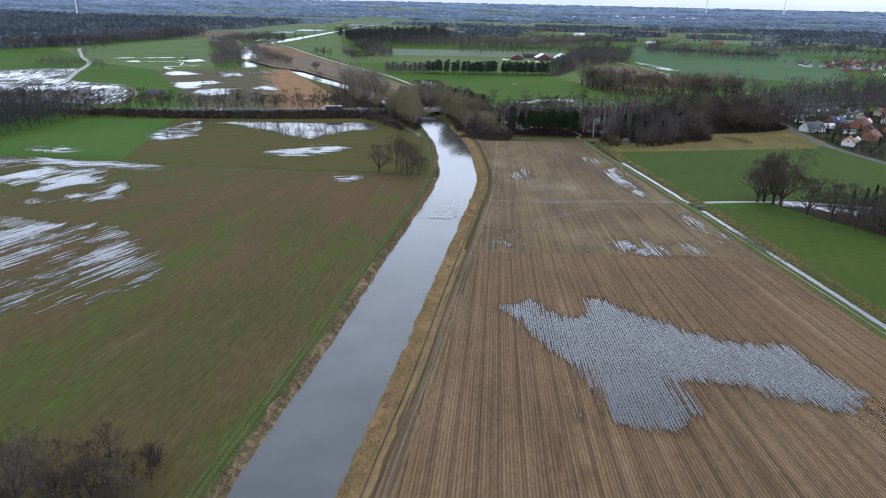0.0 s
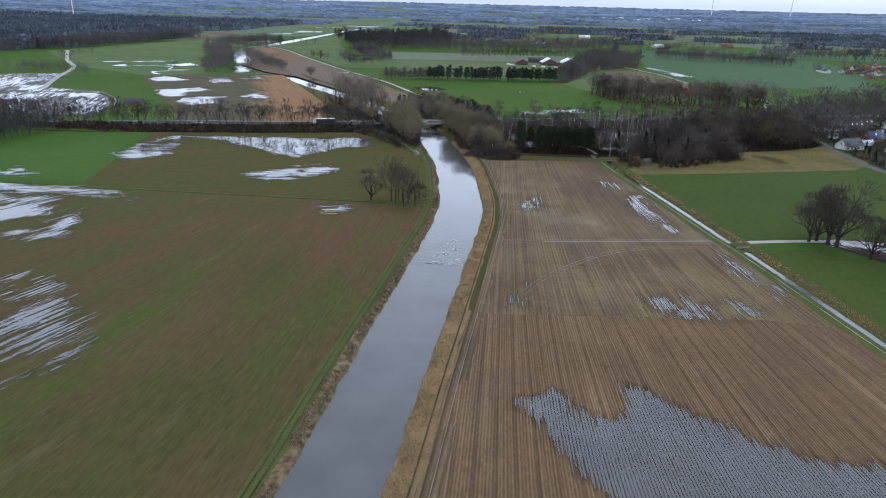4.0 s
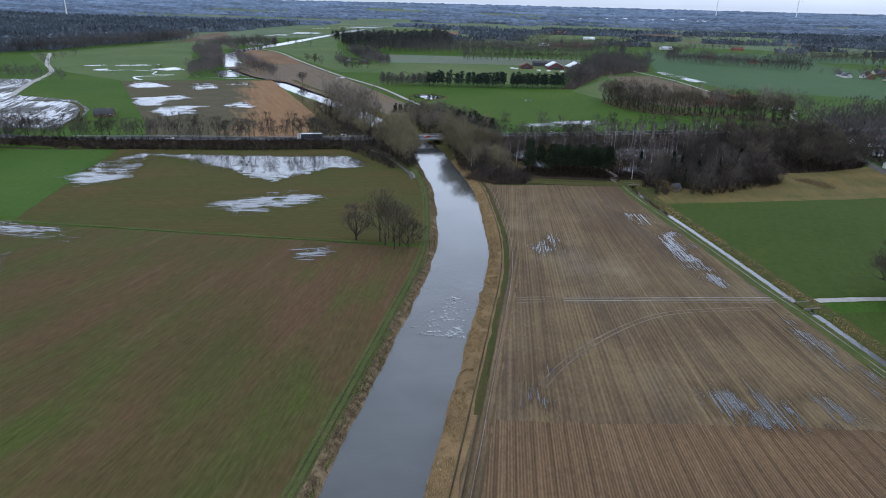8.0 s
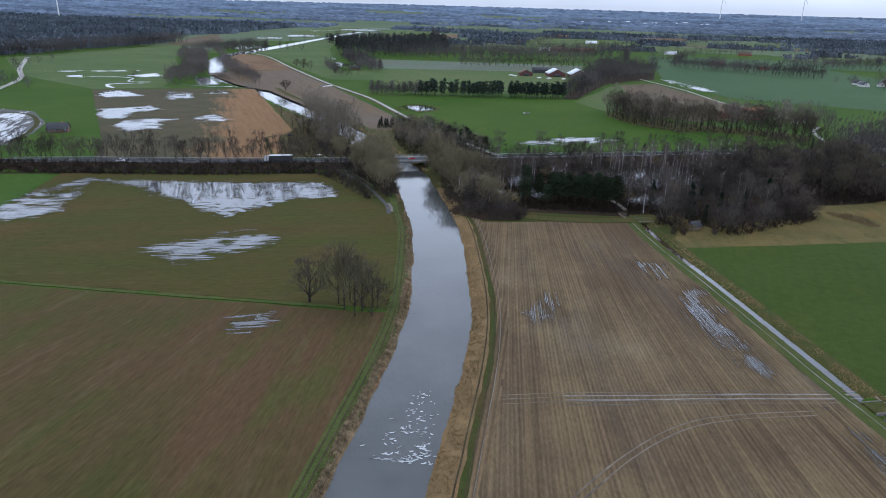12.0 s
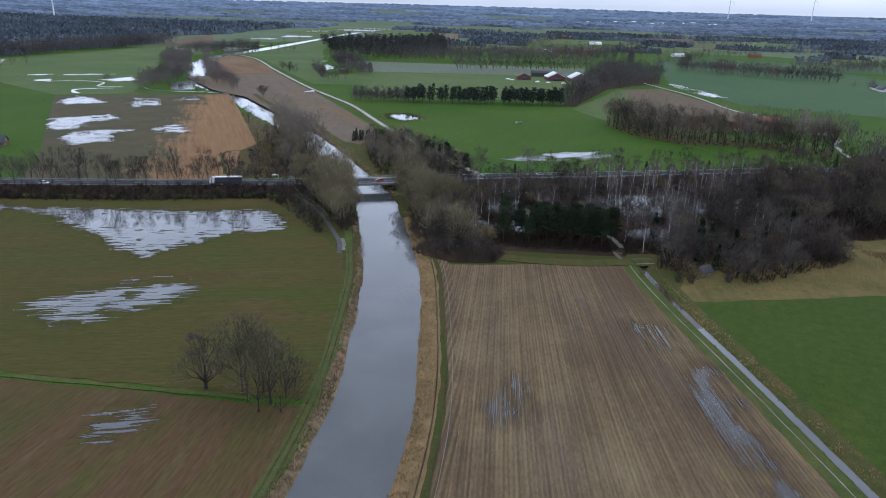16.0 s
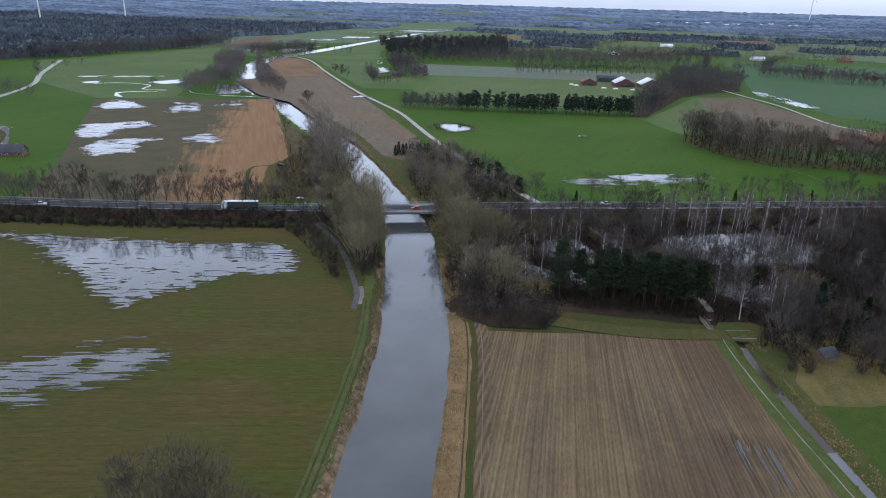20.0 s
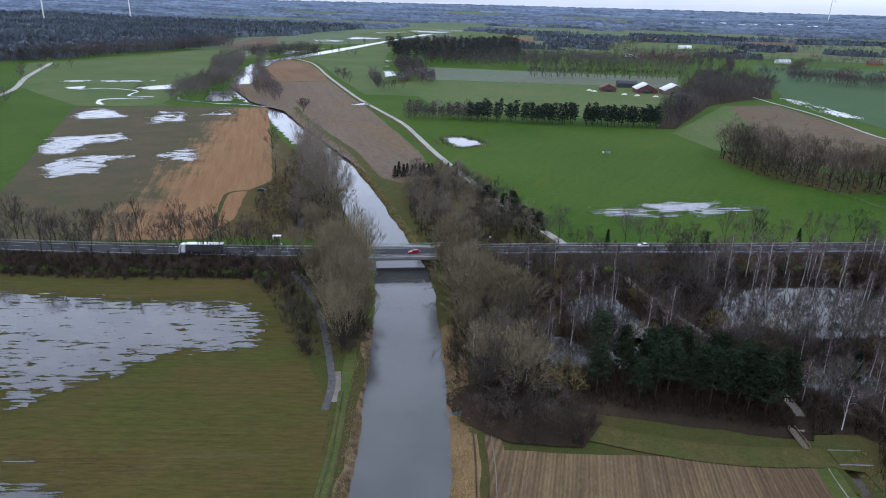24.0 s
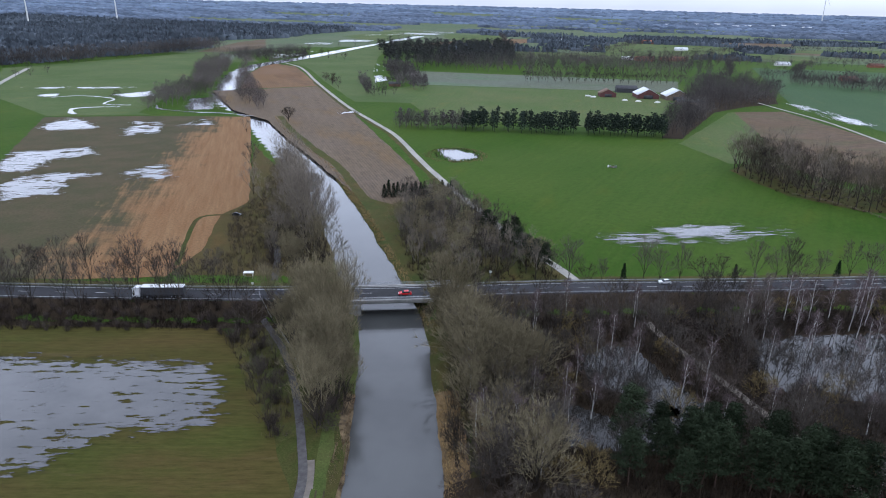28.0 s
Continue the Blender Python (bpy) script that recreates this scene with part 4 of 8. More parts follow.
for k, (a, w) in enumerate(((-2.6, 0.16), (-1.1, 0.24), (-0.6, 0.14), (0.9, 0.26), (1.5, 0.14), (3.0, 0.15))):
    structure("wheel_track_%d" % (k + 10), ribbon(CROSS[k % 2:], a - w, a + w, 0.05, 0.32, 115 + k).mesh("wheel_track", M_WETTRACK if w > 0.2 else M_PALERUT), "pale wet wheel track across the bare soil", "track")
for k, a in enumerate((-0.95, 0.95)):
    structure("wheel_track_%d" % (k + 20), ribbon([(5, 262), (12, 276), (22, 290), (34, 303), (46, 312), (60, 317), (78, 321)], a - 0.2, a + 0.2, 0.05, 0.25, 130 + k).mesh("wheel_track", M_PALERUT), "faint curved wheel track", "track")

# woodland floors
structure("bank_9", ribbon(STREAM[1:], -10.5, -0.3, 0.3, 0.6, 35, step=2, lift=height).mesh("bank_9", M_VERGE), "olive grass strip between field and stream", "bank")
structure("bank_10", ribbon(STREAM, 0.3, 9, 0.28, 0.6, 36, step=2, lift=height).mesh("bank_10", M_LEAFLITTER), "dark wooded bank of the stream", "bank")
sheet("bank_13", [(-16, 440), (-24, 470), (-26, 482), (0, 486), (56, 487), (60, 470), (30, 470), (-6, 455)], M_BANKGRASS, -0.02, "olive grass at the head of the field", "bank")
sheet("bank_15", [(-28, 474), (-14, 468), (2, 471), (6, 482), (-14, 489), (-28, 489)], M_LEAFLITTER, 0.3, "dark ground under the thicket at the field corner", "bank")
sheet("bank_12", [(54, 482), (57, 477.5), (63, 478), (65.5, 462), (70.5, 455), (74, 468), (77, 486), (66, 492), (56, 490)], M_VERGE, 0.06, "trodden grass at the ditch crossing", "ground")
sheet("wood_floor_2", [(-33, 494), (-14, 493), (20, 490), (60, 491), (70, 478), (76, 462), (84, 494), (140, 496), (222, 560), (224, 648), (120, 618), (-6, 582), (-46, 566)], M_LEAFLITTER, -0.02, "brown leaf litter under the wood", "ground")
sheet("wood_floor_3", [(-71, 594), (-60, 592), (-14, 606), (-42, 652), (-62, 684), (-84, 712), (-124, 700), (-104, 662), (-88, 630)], M_VERGE, -0.03, "brown leaf litter beside the river", "ground")
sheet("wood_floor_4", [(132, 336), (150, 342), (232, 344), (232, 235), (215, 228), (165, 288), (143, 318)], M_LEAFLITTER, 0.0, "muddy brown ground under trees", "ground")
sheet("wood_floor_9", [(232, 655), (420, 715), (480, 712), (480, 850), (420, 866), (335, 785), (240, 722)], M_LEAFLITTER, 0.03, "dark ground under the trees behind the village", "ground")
sheet("garden_ground", [(231, 470), (228, 510), (230, 560), (231, 640), (340, 675), (380, 640), (360, 520), (330, 440), (250, 425)], M_GARDENSHADE, 0.02, "garden lawns and hedges between the houses, shade put into the colour", "ground")
sheet("bank_8", [(-44, 366), (-46, 400), (-53, 440), (-62, 470), (-75, 490), (-108, 534), (-119, 552), (-86, 562), (-70, 520), (-58, 490), (-49, 450), (-42, 400)], M_BANKGRASS, -0.03, "grassy river bank", "bank")
sheet("wood_floor_8", [(-157, 576), (-118, 586), (-100, 586), (-104, 606), (-122, 640), (-150, 690), (-200, 752), (-240, 805), (-176, 672), (-179, 648), (-161, 604)], M_MARGIN, -0.02, "brown grass under the riverside trees", "ground")
sheet("wood_floor_5", [(-74, 492), (-92, 512), (-112, 538), (-116, 556), (-88, 562), (-78, 540), (-66, 505)], M_VERGE, 0.01, "brown ground under the bank trees", "ground")

# roads
structure("road", ribbon(ROAD, -5.2, 5.2, ROAD_Z, step=6).mesh("road", M_ASPHALT), "grey two-lane asphalt road on a bank", "road")
for k, (a, b) in enumerate(((-4.0, -3.8), (3.8, 4.0))):
    structure("edge_line_%d" % (k + 1), ribbon(ROAD[2:], a, b, ROAD_Z + 0.02, step=6).mesh("edge_line", M_PAINT), "white painted edge line", "road marking")
rs = smooth(ROAD[3:], 4.0)
dash = Geo()
for i in range(0, len(rs) - 2, 3):
    d = (rs[i + 1] - rs[i]) / np.linalg.norm(rs[i + 1] - rs[i])
    n = np.array([-d[1], d[0]]) * 0.08
    a, b = rs[i], rs[i] + d * 4
    dash.quad((*(a - n), ROAD_Z + 0.02), (*(b - n), ROAD_Z + 0.02), (*(b + n), ROAD_Z + 0.02), (*(a + n), ROAD_Z + 0.02))
structure("centre_line", dash.mesh("centre_line", M_PAINT), "white dashed centre line", "road marking")
structure("gravel_track", ribbon(TRACK, -1.9, 1.9, 0.05, 0.3, 20).mesh("gravel_track", M_GRAVEL), "pale gravel farm track", "track")
structure("track_verge", ribbon(TRACK[3:], 1.9, 5.5, 0.045, 0.8, 48).mesh("track_verge", M_VERGE), "brown grass verge of the gravel track", "bank")
structure("farm_lane", ribbon([(170, 1180), (182, 1137), (205, 1057), (222, 945), (241, 905), (264, 806), (250, 770), (240, 720)], -1.6, 1.6, 0.09, 0.3, 21).mesh("farm_lane", M_GRAVEL), "pale farm lane between two fields", "track")
structure("village_street", ribbon(STREET, -3, 3, 0.05, step=6).mesh("village_street", M_PAVE), "grey residential street", "road")
structure("field_track", ribbon([(97, 330), (125, 336), (150, 338), (200, 330)], -1.6, 1.6, 0.04, 0.3, 22).mesh("field_track", M_GRAVEL), "pale farm track crossing the ditch", "track")
structure("flooded_lane_1", ribbon([(-782, 1195), (-670, 1028), (-593, 926), (-540, 815), (-489, 716)], -3.0, 3.0, 0.1, 0.6, 45).mesh("flooded_lane", M_GRAVEL), "pale wet lane beside the flooded field", "track")
structure("flooded_lane_2", ribbon([(-600, 676), (-481, 692), (-420, 696), (-384, 666), (-358, 622), (-343, 580)], -1.8, 1.8, 0.11, 0.5, 46).mesh("flooded_lane", M_BANKGRASS), "grassy margin of the flooded field", "track")
structure("cycle_path_2", ribbon([(-118, 581), (-124, 596), (-130, 609), (-141, 629), (-150, 648)], -1.3, 1.3, 0.1, step=2, lift=lambda x, y: np.maximum(height(x, y), 0)).mesh("cycle_path", M_PAVE), "narrow grey paved path north of the road", "path")
PATHW = [(-61, 470), (-64, 482), (-69, 493), (-74, 503), (-81, 516), (-92, 533), (-105, 548), (-113, 556), (-118, 566)]
structure("cycle_path", ribbon(PATHW, -1.0, 1.0, 0.08, step=2, lift=lambda x, y: np.maximum(height(x, y), 0)).mesh("cycle_path", M_PAVE), "narrow grey paved path beside the trees", "path")
structure("slipway", ribbon([(-60, 474), (-62, 480), (-65, 488)], -1.7, 1.4, 0.06, 0.6).mesh("slipway", M_PATH), "pale gravel patch at the end of the path", "path")
structure("forest_path", ribbon([(14, 580), (17, 572), (25, 558), (34, 543), (44, 525), (51, 512), (54.6, 498), (52.4, 491)], -1.2, 1.2, 0.06, 0.2).mesh("forest_path", M_PATH), "pale path between two ponds", "path")

# standing water
W = "water_"
POOLS = [
    ("1", [(4, 196), (13, 205), (18, 195), (27, 192), (31, 207), (36, 207), (57, 190), (71, 183), (86, 181), (96, 158), (88, 148), (66, 157), (50, 158), (52, 146), (46, 134), (31, 137),
           (28, 152), (16, 173)], dict(angle=0, rag=2.6, gap=0.16, seed=3, size=9), "broad pool standing in the rows of maize stubble"),
    ("2", [(-300, 250), (-205, 256), (-160, 248), (-118, 212), (-116, 196), (-133, 178), (-160, 170), (-300, 160)], dict(angle=-19, rag=5, patch=1.0, fill=0.49, size=22, seed=5, streak=(0.9, 0.03)),
     "streaks of shallow water on the winter crop"),
    ("3", [(-420, 355), (-238, 355), (-200, 330), (-178, 290), (-240, 275), (-420, 290)], dict(angle=-22, rag=5, patch=1.0, fill=0.44, size=18, seed=8, streak=(0.9, 0.04)), "streaks of shallow water on the winter crop"),
    ("4", [(-228, 502), (-195, 506), (-152, 512), (-114, 520), (-104, 514), (-98, 506), (-95, 496), (-113, 486), (-124, 474), (-130, 462), (-136, 453), (-149, 460), (-162, 472), (-177, 479), (-206, 496)],
     dict(angle=-74, rag=2.3, seed=9, size=11, patch=1, fill=0.97, streak=(0.6, 0.12)), "large shallow pool at the edge of the pasture"),
    ("6", [(-245, 439), (-247, 477), (-235, 504), (-226, 474), (-217, 446), (-229, 427)], dict(angle=-70, width=0.8, rag=4, seed=11, patch=1, fill=0.6, size=20), "long pool along the field boundary"),
    ("7", [(-145, 405), (-141, 414), (-117, 431), (-99, 435), (-104, 417), (-116, 402), (-126, 395), (-137, 396)], dict(angle=-74, width=0.6, along=1.6, rag=4, patch=1.0, fill=0.55, grain=0.35, size=14, seed=12), "shallow streaky pool in the pasture"),
    ("8", [(-87, 349), (-80, 354), (-76, 350), (-80, 344), (-88, 343)], dict(angle=-74, rag=1.5, patch=1, fill=0.66, size=7, seed=13), "small pool"),
    ("9", [(3, 368), (13, 386), (17, 367), (7, 363)], dict(angle=8, rag=2.5, patch=1, fill=0.7, gap=0.25, seed=14, size=12), "thin water in the plough rows"),
    ("10", [(48, 424), (60, 424), (60, 408), (52, 408)], dict(angle=8, rag=2, patch=1, fill=0.56, gap=0.25, seed=15, size=12), "thin water in the plough rows"),
    ("11", [(63, 401), (69, 398), (78, 345), (81, 324), (73, 330), (64, 347), (58, 380)], dict(angle=12, rag=3.4, patch=1, fill=0.5, gap=0.2, seed=16, size=14), "wet streaks along the ditch side of the field"),
    ("12", [(78, 318), (86, 312), (96, 280), (91, 268), (84, 295)], dict(angle=12, rag=2, patch=1, fill=0.52, gap=0.2, seed=17, size=12), "wet streaks along the ditch side of the field"),
    ("13", [(44, 265), (59, 271), (63, 262), (76, 268), (82, 258), (74, 252), (57, 251), (47, 256)], dict(angle=4, rag=2, patch=1, fill=0.56, gap=0.25, seed=18, size=9), "thin water in the plough rows"),
    ("14", [(2, 264), (8, 272), (8, 254), (0, 252)], dict(angle=2, rag=2, patch=1, fill=0.46, gap=0.28, seed=19, size=10), "thin water in the plough rows"),
    ("15", [(-296, 394), (-280, 396), (-262, 386), (-268, 380), (-292, 386)], dict(angle=-70, rag=3, patch=1, fill=0.5, seed=20, size=10), "small pools on the green field"),
    ("16", [(-300, 366), (-215, 360), (-184, 353), (-184, 350), (-240, 352), (-300, 358)], dict(angle=-88, rag=2, patch=1, fill=0.55, grain=0.5, size=30, seed=21), "water along the field margin"),
    ("17", [(-640, 640), (-620, 800), (-598, 838), (-559, 850), (-492, 722), (-420, 705), (-377, 656), (-358, 617), (-345, 575), (-427, 570), (-560, 575)], dict(angle=20, width=2.0, along=4, rag=6, patch=1, fill=0.53, grain=0.3, size=34, seed=22, streak=(0.4, 0.03)), "wide flooded field"),
    ("18", [(-112, 827), (-100, 832), (-84, 820), (-80, 808), (-94, 795), (-104, 808)], dict(angle=10, width=1.2, along=1.2, rag=1.5, seed=23, size=8), "small round pond in the meadow"),
    ("19", [(25, 683), (40, 692), (62, 699), (56, 684), (34, 672)], dict(angle=-73, rag=1.8, seed=24, size=10), "shallow pool on the green meadow"),
    ("20", [(-24, 656), (14, 668), (80, 700), (84, 692), (20, 662), (-20, 652)], dict(angle=-73, width=0.7, along=2, rag=2, patch=1, fill=0.42, grain=0.5, size=26, seed=25), "thin water lines on the green meadow"),
    ("21", [(-315, 660), (-318, 686), (-304, 699), (-283, 701), (-292, 686), (-278, 658), (-294, 641)], dict(streak=(0.45, 0.1), angle=-62, width=1.0, rag=3.5, patch=1, fill=0.74, grain=0.3, size=12, seed=26), "pool on the flooded field"),
    ("22", [(-346, 692), (-372, 735), (-342, 760), (-324, 746), (-337, 722), (-326, 694)], dict(streak=(0.45, 0.1), angle=-62, width=1.0, rag=3.5, patch=1, fill=0.72, grain=0.3, size=12, seed=27), "pool on the flooded field"),
    ("23", [(-425, 817), (-437, 858), (-412, 850), (-383, 825), (-412, 806)], dict(streak=(0.45, 0.1), angle=-62, width=1.4, rag=3.5, patch=1, fill=0.7, size=16, seed=28), "pool on the flooded field"),
    ("24", [(-345, 806), (-374, 858), (-354, 866), (-331, 822)], dict(streak=(0.45, 0.1), angle=-62, width=1.2, rag=3, patch=1, fill=0.58, grain=0.4, size=14, seed=29), "wet patch on the flooded field"),
    ("25", [(-272, 707), (-266, 734), (-243, 706), (-255, 692)], dict(streak=(0.45, 0.1), angle=-62, width=1.0, rag=3, patch=1, fill=0.52, size=12, seed=30), "wet patch on the flooded field"),
    ("37", [(-331, 857), (-328, 889), (-308, 867)], dict(streak=(0.45, 0.1), angle=-62, width=1.0, rag=3, patch=1, fill=0.55, size=12, seed=47), "wet patch on the flooded field"),
    ("38", [(-498, 996), (-480, 1034), (-456, 1004), (-471, 985)], dict(angle=0, rag=2, seed=48, size=10), "oval pool on the meadow"),
    ("39", [(-563, 968), (-556, 986), (-540, 966), (-552, 958)], dict(angle=0, rag=2, seed=49, size=8), "small pool on the meadow"),
    ("40", [(-620, 1010), (-590, 1030), (-520, 1060), (-515, 1050), (-590, 1015)], dict(angle=70, rag=2, patch=1, fill=0.5, seed=50, size=14), "thin water lines on the meadow"),
    ("42", [(-371, 929), (-354, 943), (-380, 985), (-398, 1010), (-410, 1000), (-392, 965)], dict(angle=30, rag=2, seed=52, size=12), "open water between the trees of the old bend"),
    ("43", [(-677, 1911), (-624, 1919), (-637, 1980), (-704, 1974)], dict(angle=70, rag=8, patch=1, fill=0.55, seed=53, size=40), "shallow water on the far meadow"),
    ("44", [(-642, 2043), (-581, 2083), (-594, 2168), (-657, 2125)], dict(angle=70, rag=8, patch=1, fill=0.55, seed=54, size=40), "shallow water on the far meadow"),
    ("28", [(203, 1180), (214, 1168), (242, 1052), (228, 1050), (206, 1140)], dict(angle=12, width=1.5, along=4, rag=3, patch=1, fill=0.58, size=40, seed=35), "long wet strip beside the farm track"),
    ("29", [(-235, 962), (-226, 974), (-222, 966), (-230, 956)], dict(angle=0, width=1.5, along=1.5, rag=2, seed=36, size=8), "small pool on the ploughed strip"),
    ("30", [(-390, 1420), (-330, 1500), (-300, 1400), (-340, 1340)], dict(angle=30, width=3, along=5, rag=10, patch=1, fill=0.48, size=60, seed=37), "shallow water on the far meadow"),
    ("31", [(-700, 2400), (-590, 2900), (-480, 2900), (-520, 2560)], dict(angle=80, width=8, along=25, rag=30, patch=1, fill=0.5, size=160, seed=38), "far wetland pools"),
    ("32", [(-340, 1230), (-300, 1290), (-260, 1260), (-290, 1190)], dict(angle=30, width=3, along=4, rag=8, patch=1, fill=0.4, size=40, seed=39), "shallow water on the far meadow"),
    ("33", [(-700, 1560), (-560, 1700), (-545, 1500), (-620, 1430)], dict(angle=70, width=4, along=12, rag=14, patch=1, fill=0.42, size=70, seed=40), "shallow water on the far meadow"),
    ("34", [(18, 152), (26, 150), (24, 118), (18, 118)], dict(angle=0, rag=2, patch=1, fill=0.41, gap=0.25, seed=41), "thin water in the stubble rows"),
    ("35", [(96, 150), (108, 140), (108, 108), (92, 110)], dict(angle=-8, rag=3, patch=1, fill=0.56, gap=0.25, seed=42), "thin water in the stubble rows"),
    ("36", [(135, 334), (170, 318), (215, 262), (218, 285), (178, 326), (140, 340)], dict(angle=40, width=0.9, rag=3, patch=1, fill=0.52, size=16, seed=43), "muddy water under the trees"),
]
for n, poly, args, label in POOLS:
    structure(W + "pool_" + n, flood(poly, **args), label, "pool")
PONDS = [[(-7, 545), (-6, 554), (2, 562), (9, 562), (17, 546), (28, 529), (24, 522), (15, 526), (12, 532), (-2, 536)], [(-15, 524), (-9, 527), (4, 519), (5, 509), (-8, 507), (-16, 513)],
         [(45, 575), (62, 583), (98, 594), (112, 580), (104, 556), (80, 546), (64, 544), (56, 549), (44, 545), (43, 559)], [(8, 531), (17, 531), (20, 519), (11, 510), (6, 518)],
         [(60, 522), (74, 532), (84, 520), (72, 508), (58, 512)]]
for n, poly in enumerate(PONDS, 1):
    structure(W + "pond_%d" % n, pools(poly, 10, 0.8, 1.5, z=0.05, seed=50 + n, size=8).mesh("pond", M_POND), "dark still woodland pond", "pond")
for k, (line_, half) in enumerate((([(-540, 958), (-520, 978), (-480, 972), (-470, 952), (-462, 936), (-436, 938)], 1.2), ([(-446, 878), (-456, 884), (-468, 904), (-454, 918), (-438, 926)], 2.0),
                                  ([(-412, 945), (-398, 928), (-361, 921), (-330, 924), (-299, 918)], 1.5))):
    structure(W + "meander_%d" % (k + 1), ribbon(line_, -half, half, 0.09, 1.9, 60 + k).mesh("meander", M_FLOOD), "narrow winding water on the meadow", "water")
# broken water over the sunken weir
R = random.Random(61)
crests = Geo()
for k in range(150):
    run = R.random() ** 1.7
    y = 288.5 + 30 * run
    x = -23.4 + R.gauss(0, 1) * (4.2 - 3.0 * run)
    h, w, a = R.uniform(0.2, 1.0) * (1.2 - 0.7 * run), R.uniform(0.05, 0.22), R.gauss(0.05, 0.5)
    px, py = [], []
    for q in range(6):
        u, s = math.cos(q * 1.047) * h, math.sin(q * 1.047) * w + R.uniform(0.1, 0.5) * h * (q in (0, 3))
        px.append(x + u * math.cos(a) - s * math.sin(a))
        py.append(y + u * math.sin(a) + s * math.cos(a))
    crests.add([(px[q], py[q], RIVER_Z + 0.05 + 0.0004 * k) for q in range(6)], [(0, 1, 2), (0, 2, 3), (0, 3, 4), (0, 4, 5)])
structure("foam", crests.mesh("foam", M_FOAM), "white foam crests on the rapids", "foam")


# ---- trees ----
def tubes(g, rows, sides):
    """Many tapered twigs at once: rows of start, end, two radii."""
    if not rows:
        return
    a = np.array(rows, float)
    P, Q, r0, r1 = a[:, :3], a[:, 3:6], a[:, 6], a[:, 7]
    d = Q - P
    d /= np.linalg.norm(d, axis=1)[:, None] + 1e-9
    ref = np.where(np.abs(d[:, 2:3]) > 0.8, (1.0, 0.2, 0.0), (0.0, 0.0, 1.0))
    u = np.cross(d, ref)
    u /= np.linalg.norm(u, axis=1)[:, None] + 1e-9
    w = np.cross(d, u)
    n = len(a)
    if sides == 1:
        ang = np.random.default_rng(n).uniform(0, 6.28, n)
        s = u * np.cos(ang)[:, None] + w * np.sin(ang)[:, None]
        v = np.stack([P - s * r0[:, None], P + s * r0[:, None], Q], 1).reshape(-1, 3)
        g.add(v, np.arange(3 * n).reshape(-1, 3))
        return
    ring = []
    for k in range(sides):
        c, s = math.cos(2 * math.pi * k / sides), math.sin(2 * math.pi * k / sides)
        ring.append(u * c + w * s)
    ring = np.stack(ring, 1)
    v = np.concatenate([P[:, None] + ring * r0[:, None, None], Q[:, None] + ring * r1[:, None, None]], 1).reshape(-1, 3)
    i = np.arange(sides)
    j = (i + 1) % sides
    f = np.concatenate([np.stack([i, j, i + sides], 1), np.stack([j, j + sides, i + sides], 1)])
    g.add(v, (np.arange(n)[:, None, None] * 2 * sides + f[None]).reshape(-1, 3))


def turn(d, ang, az):
    """A direction tilted off d by ang, to the side az."""
    d = np.asarray(d, float)
    u = np.cross(d, (0, 0, 1) if abs(d[2]) < 0.95 else (1, 0, 0))
    u /= np.linalg.norm(u)
    w = np.cross(d, u)
    return d * math.cos(ang) + (u * math.cos(az) + w * math.sin(az)) * math.sin(ang)


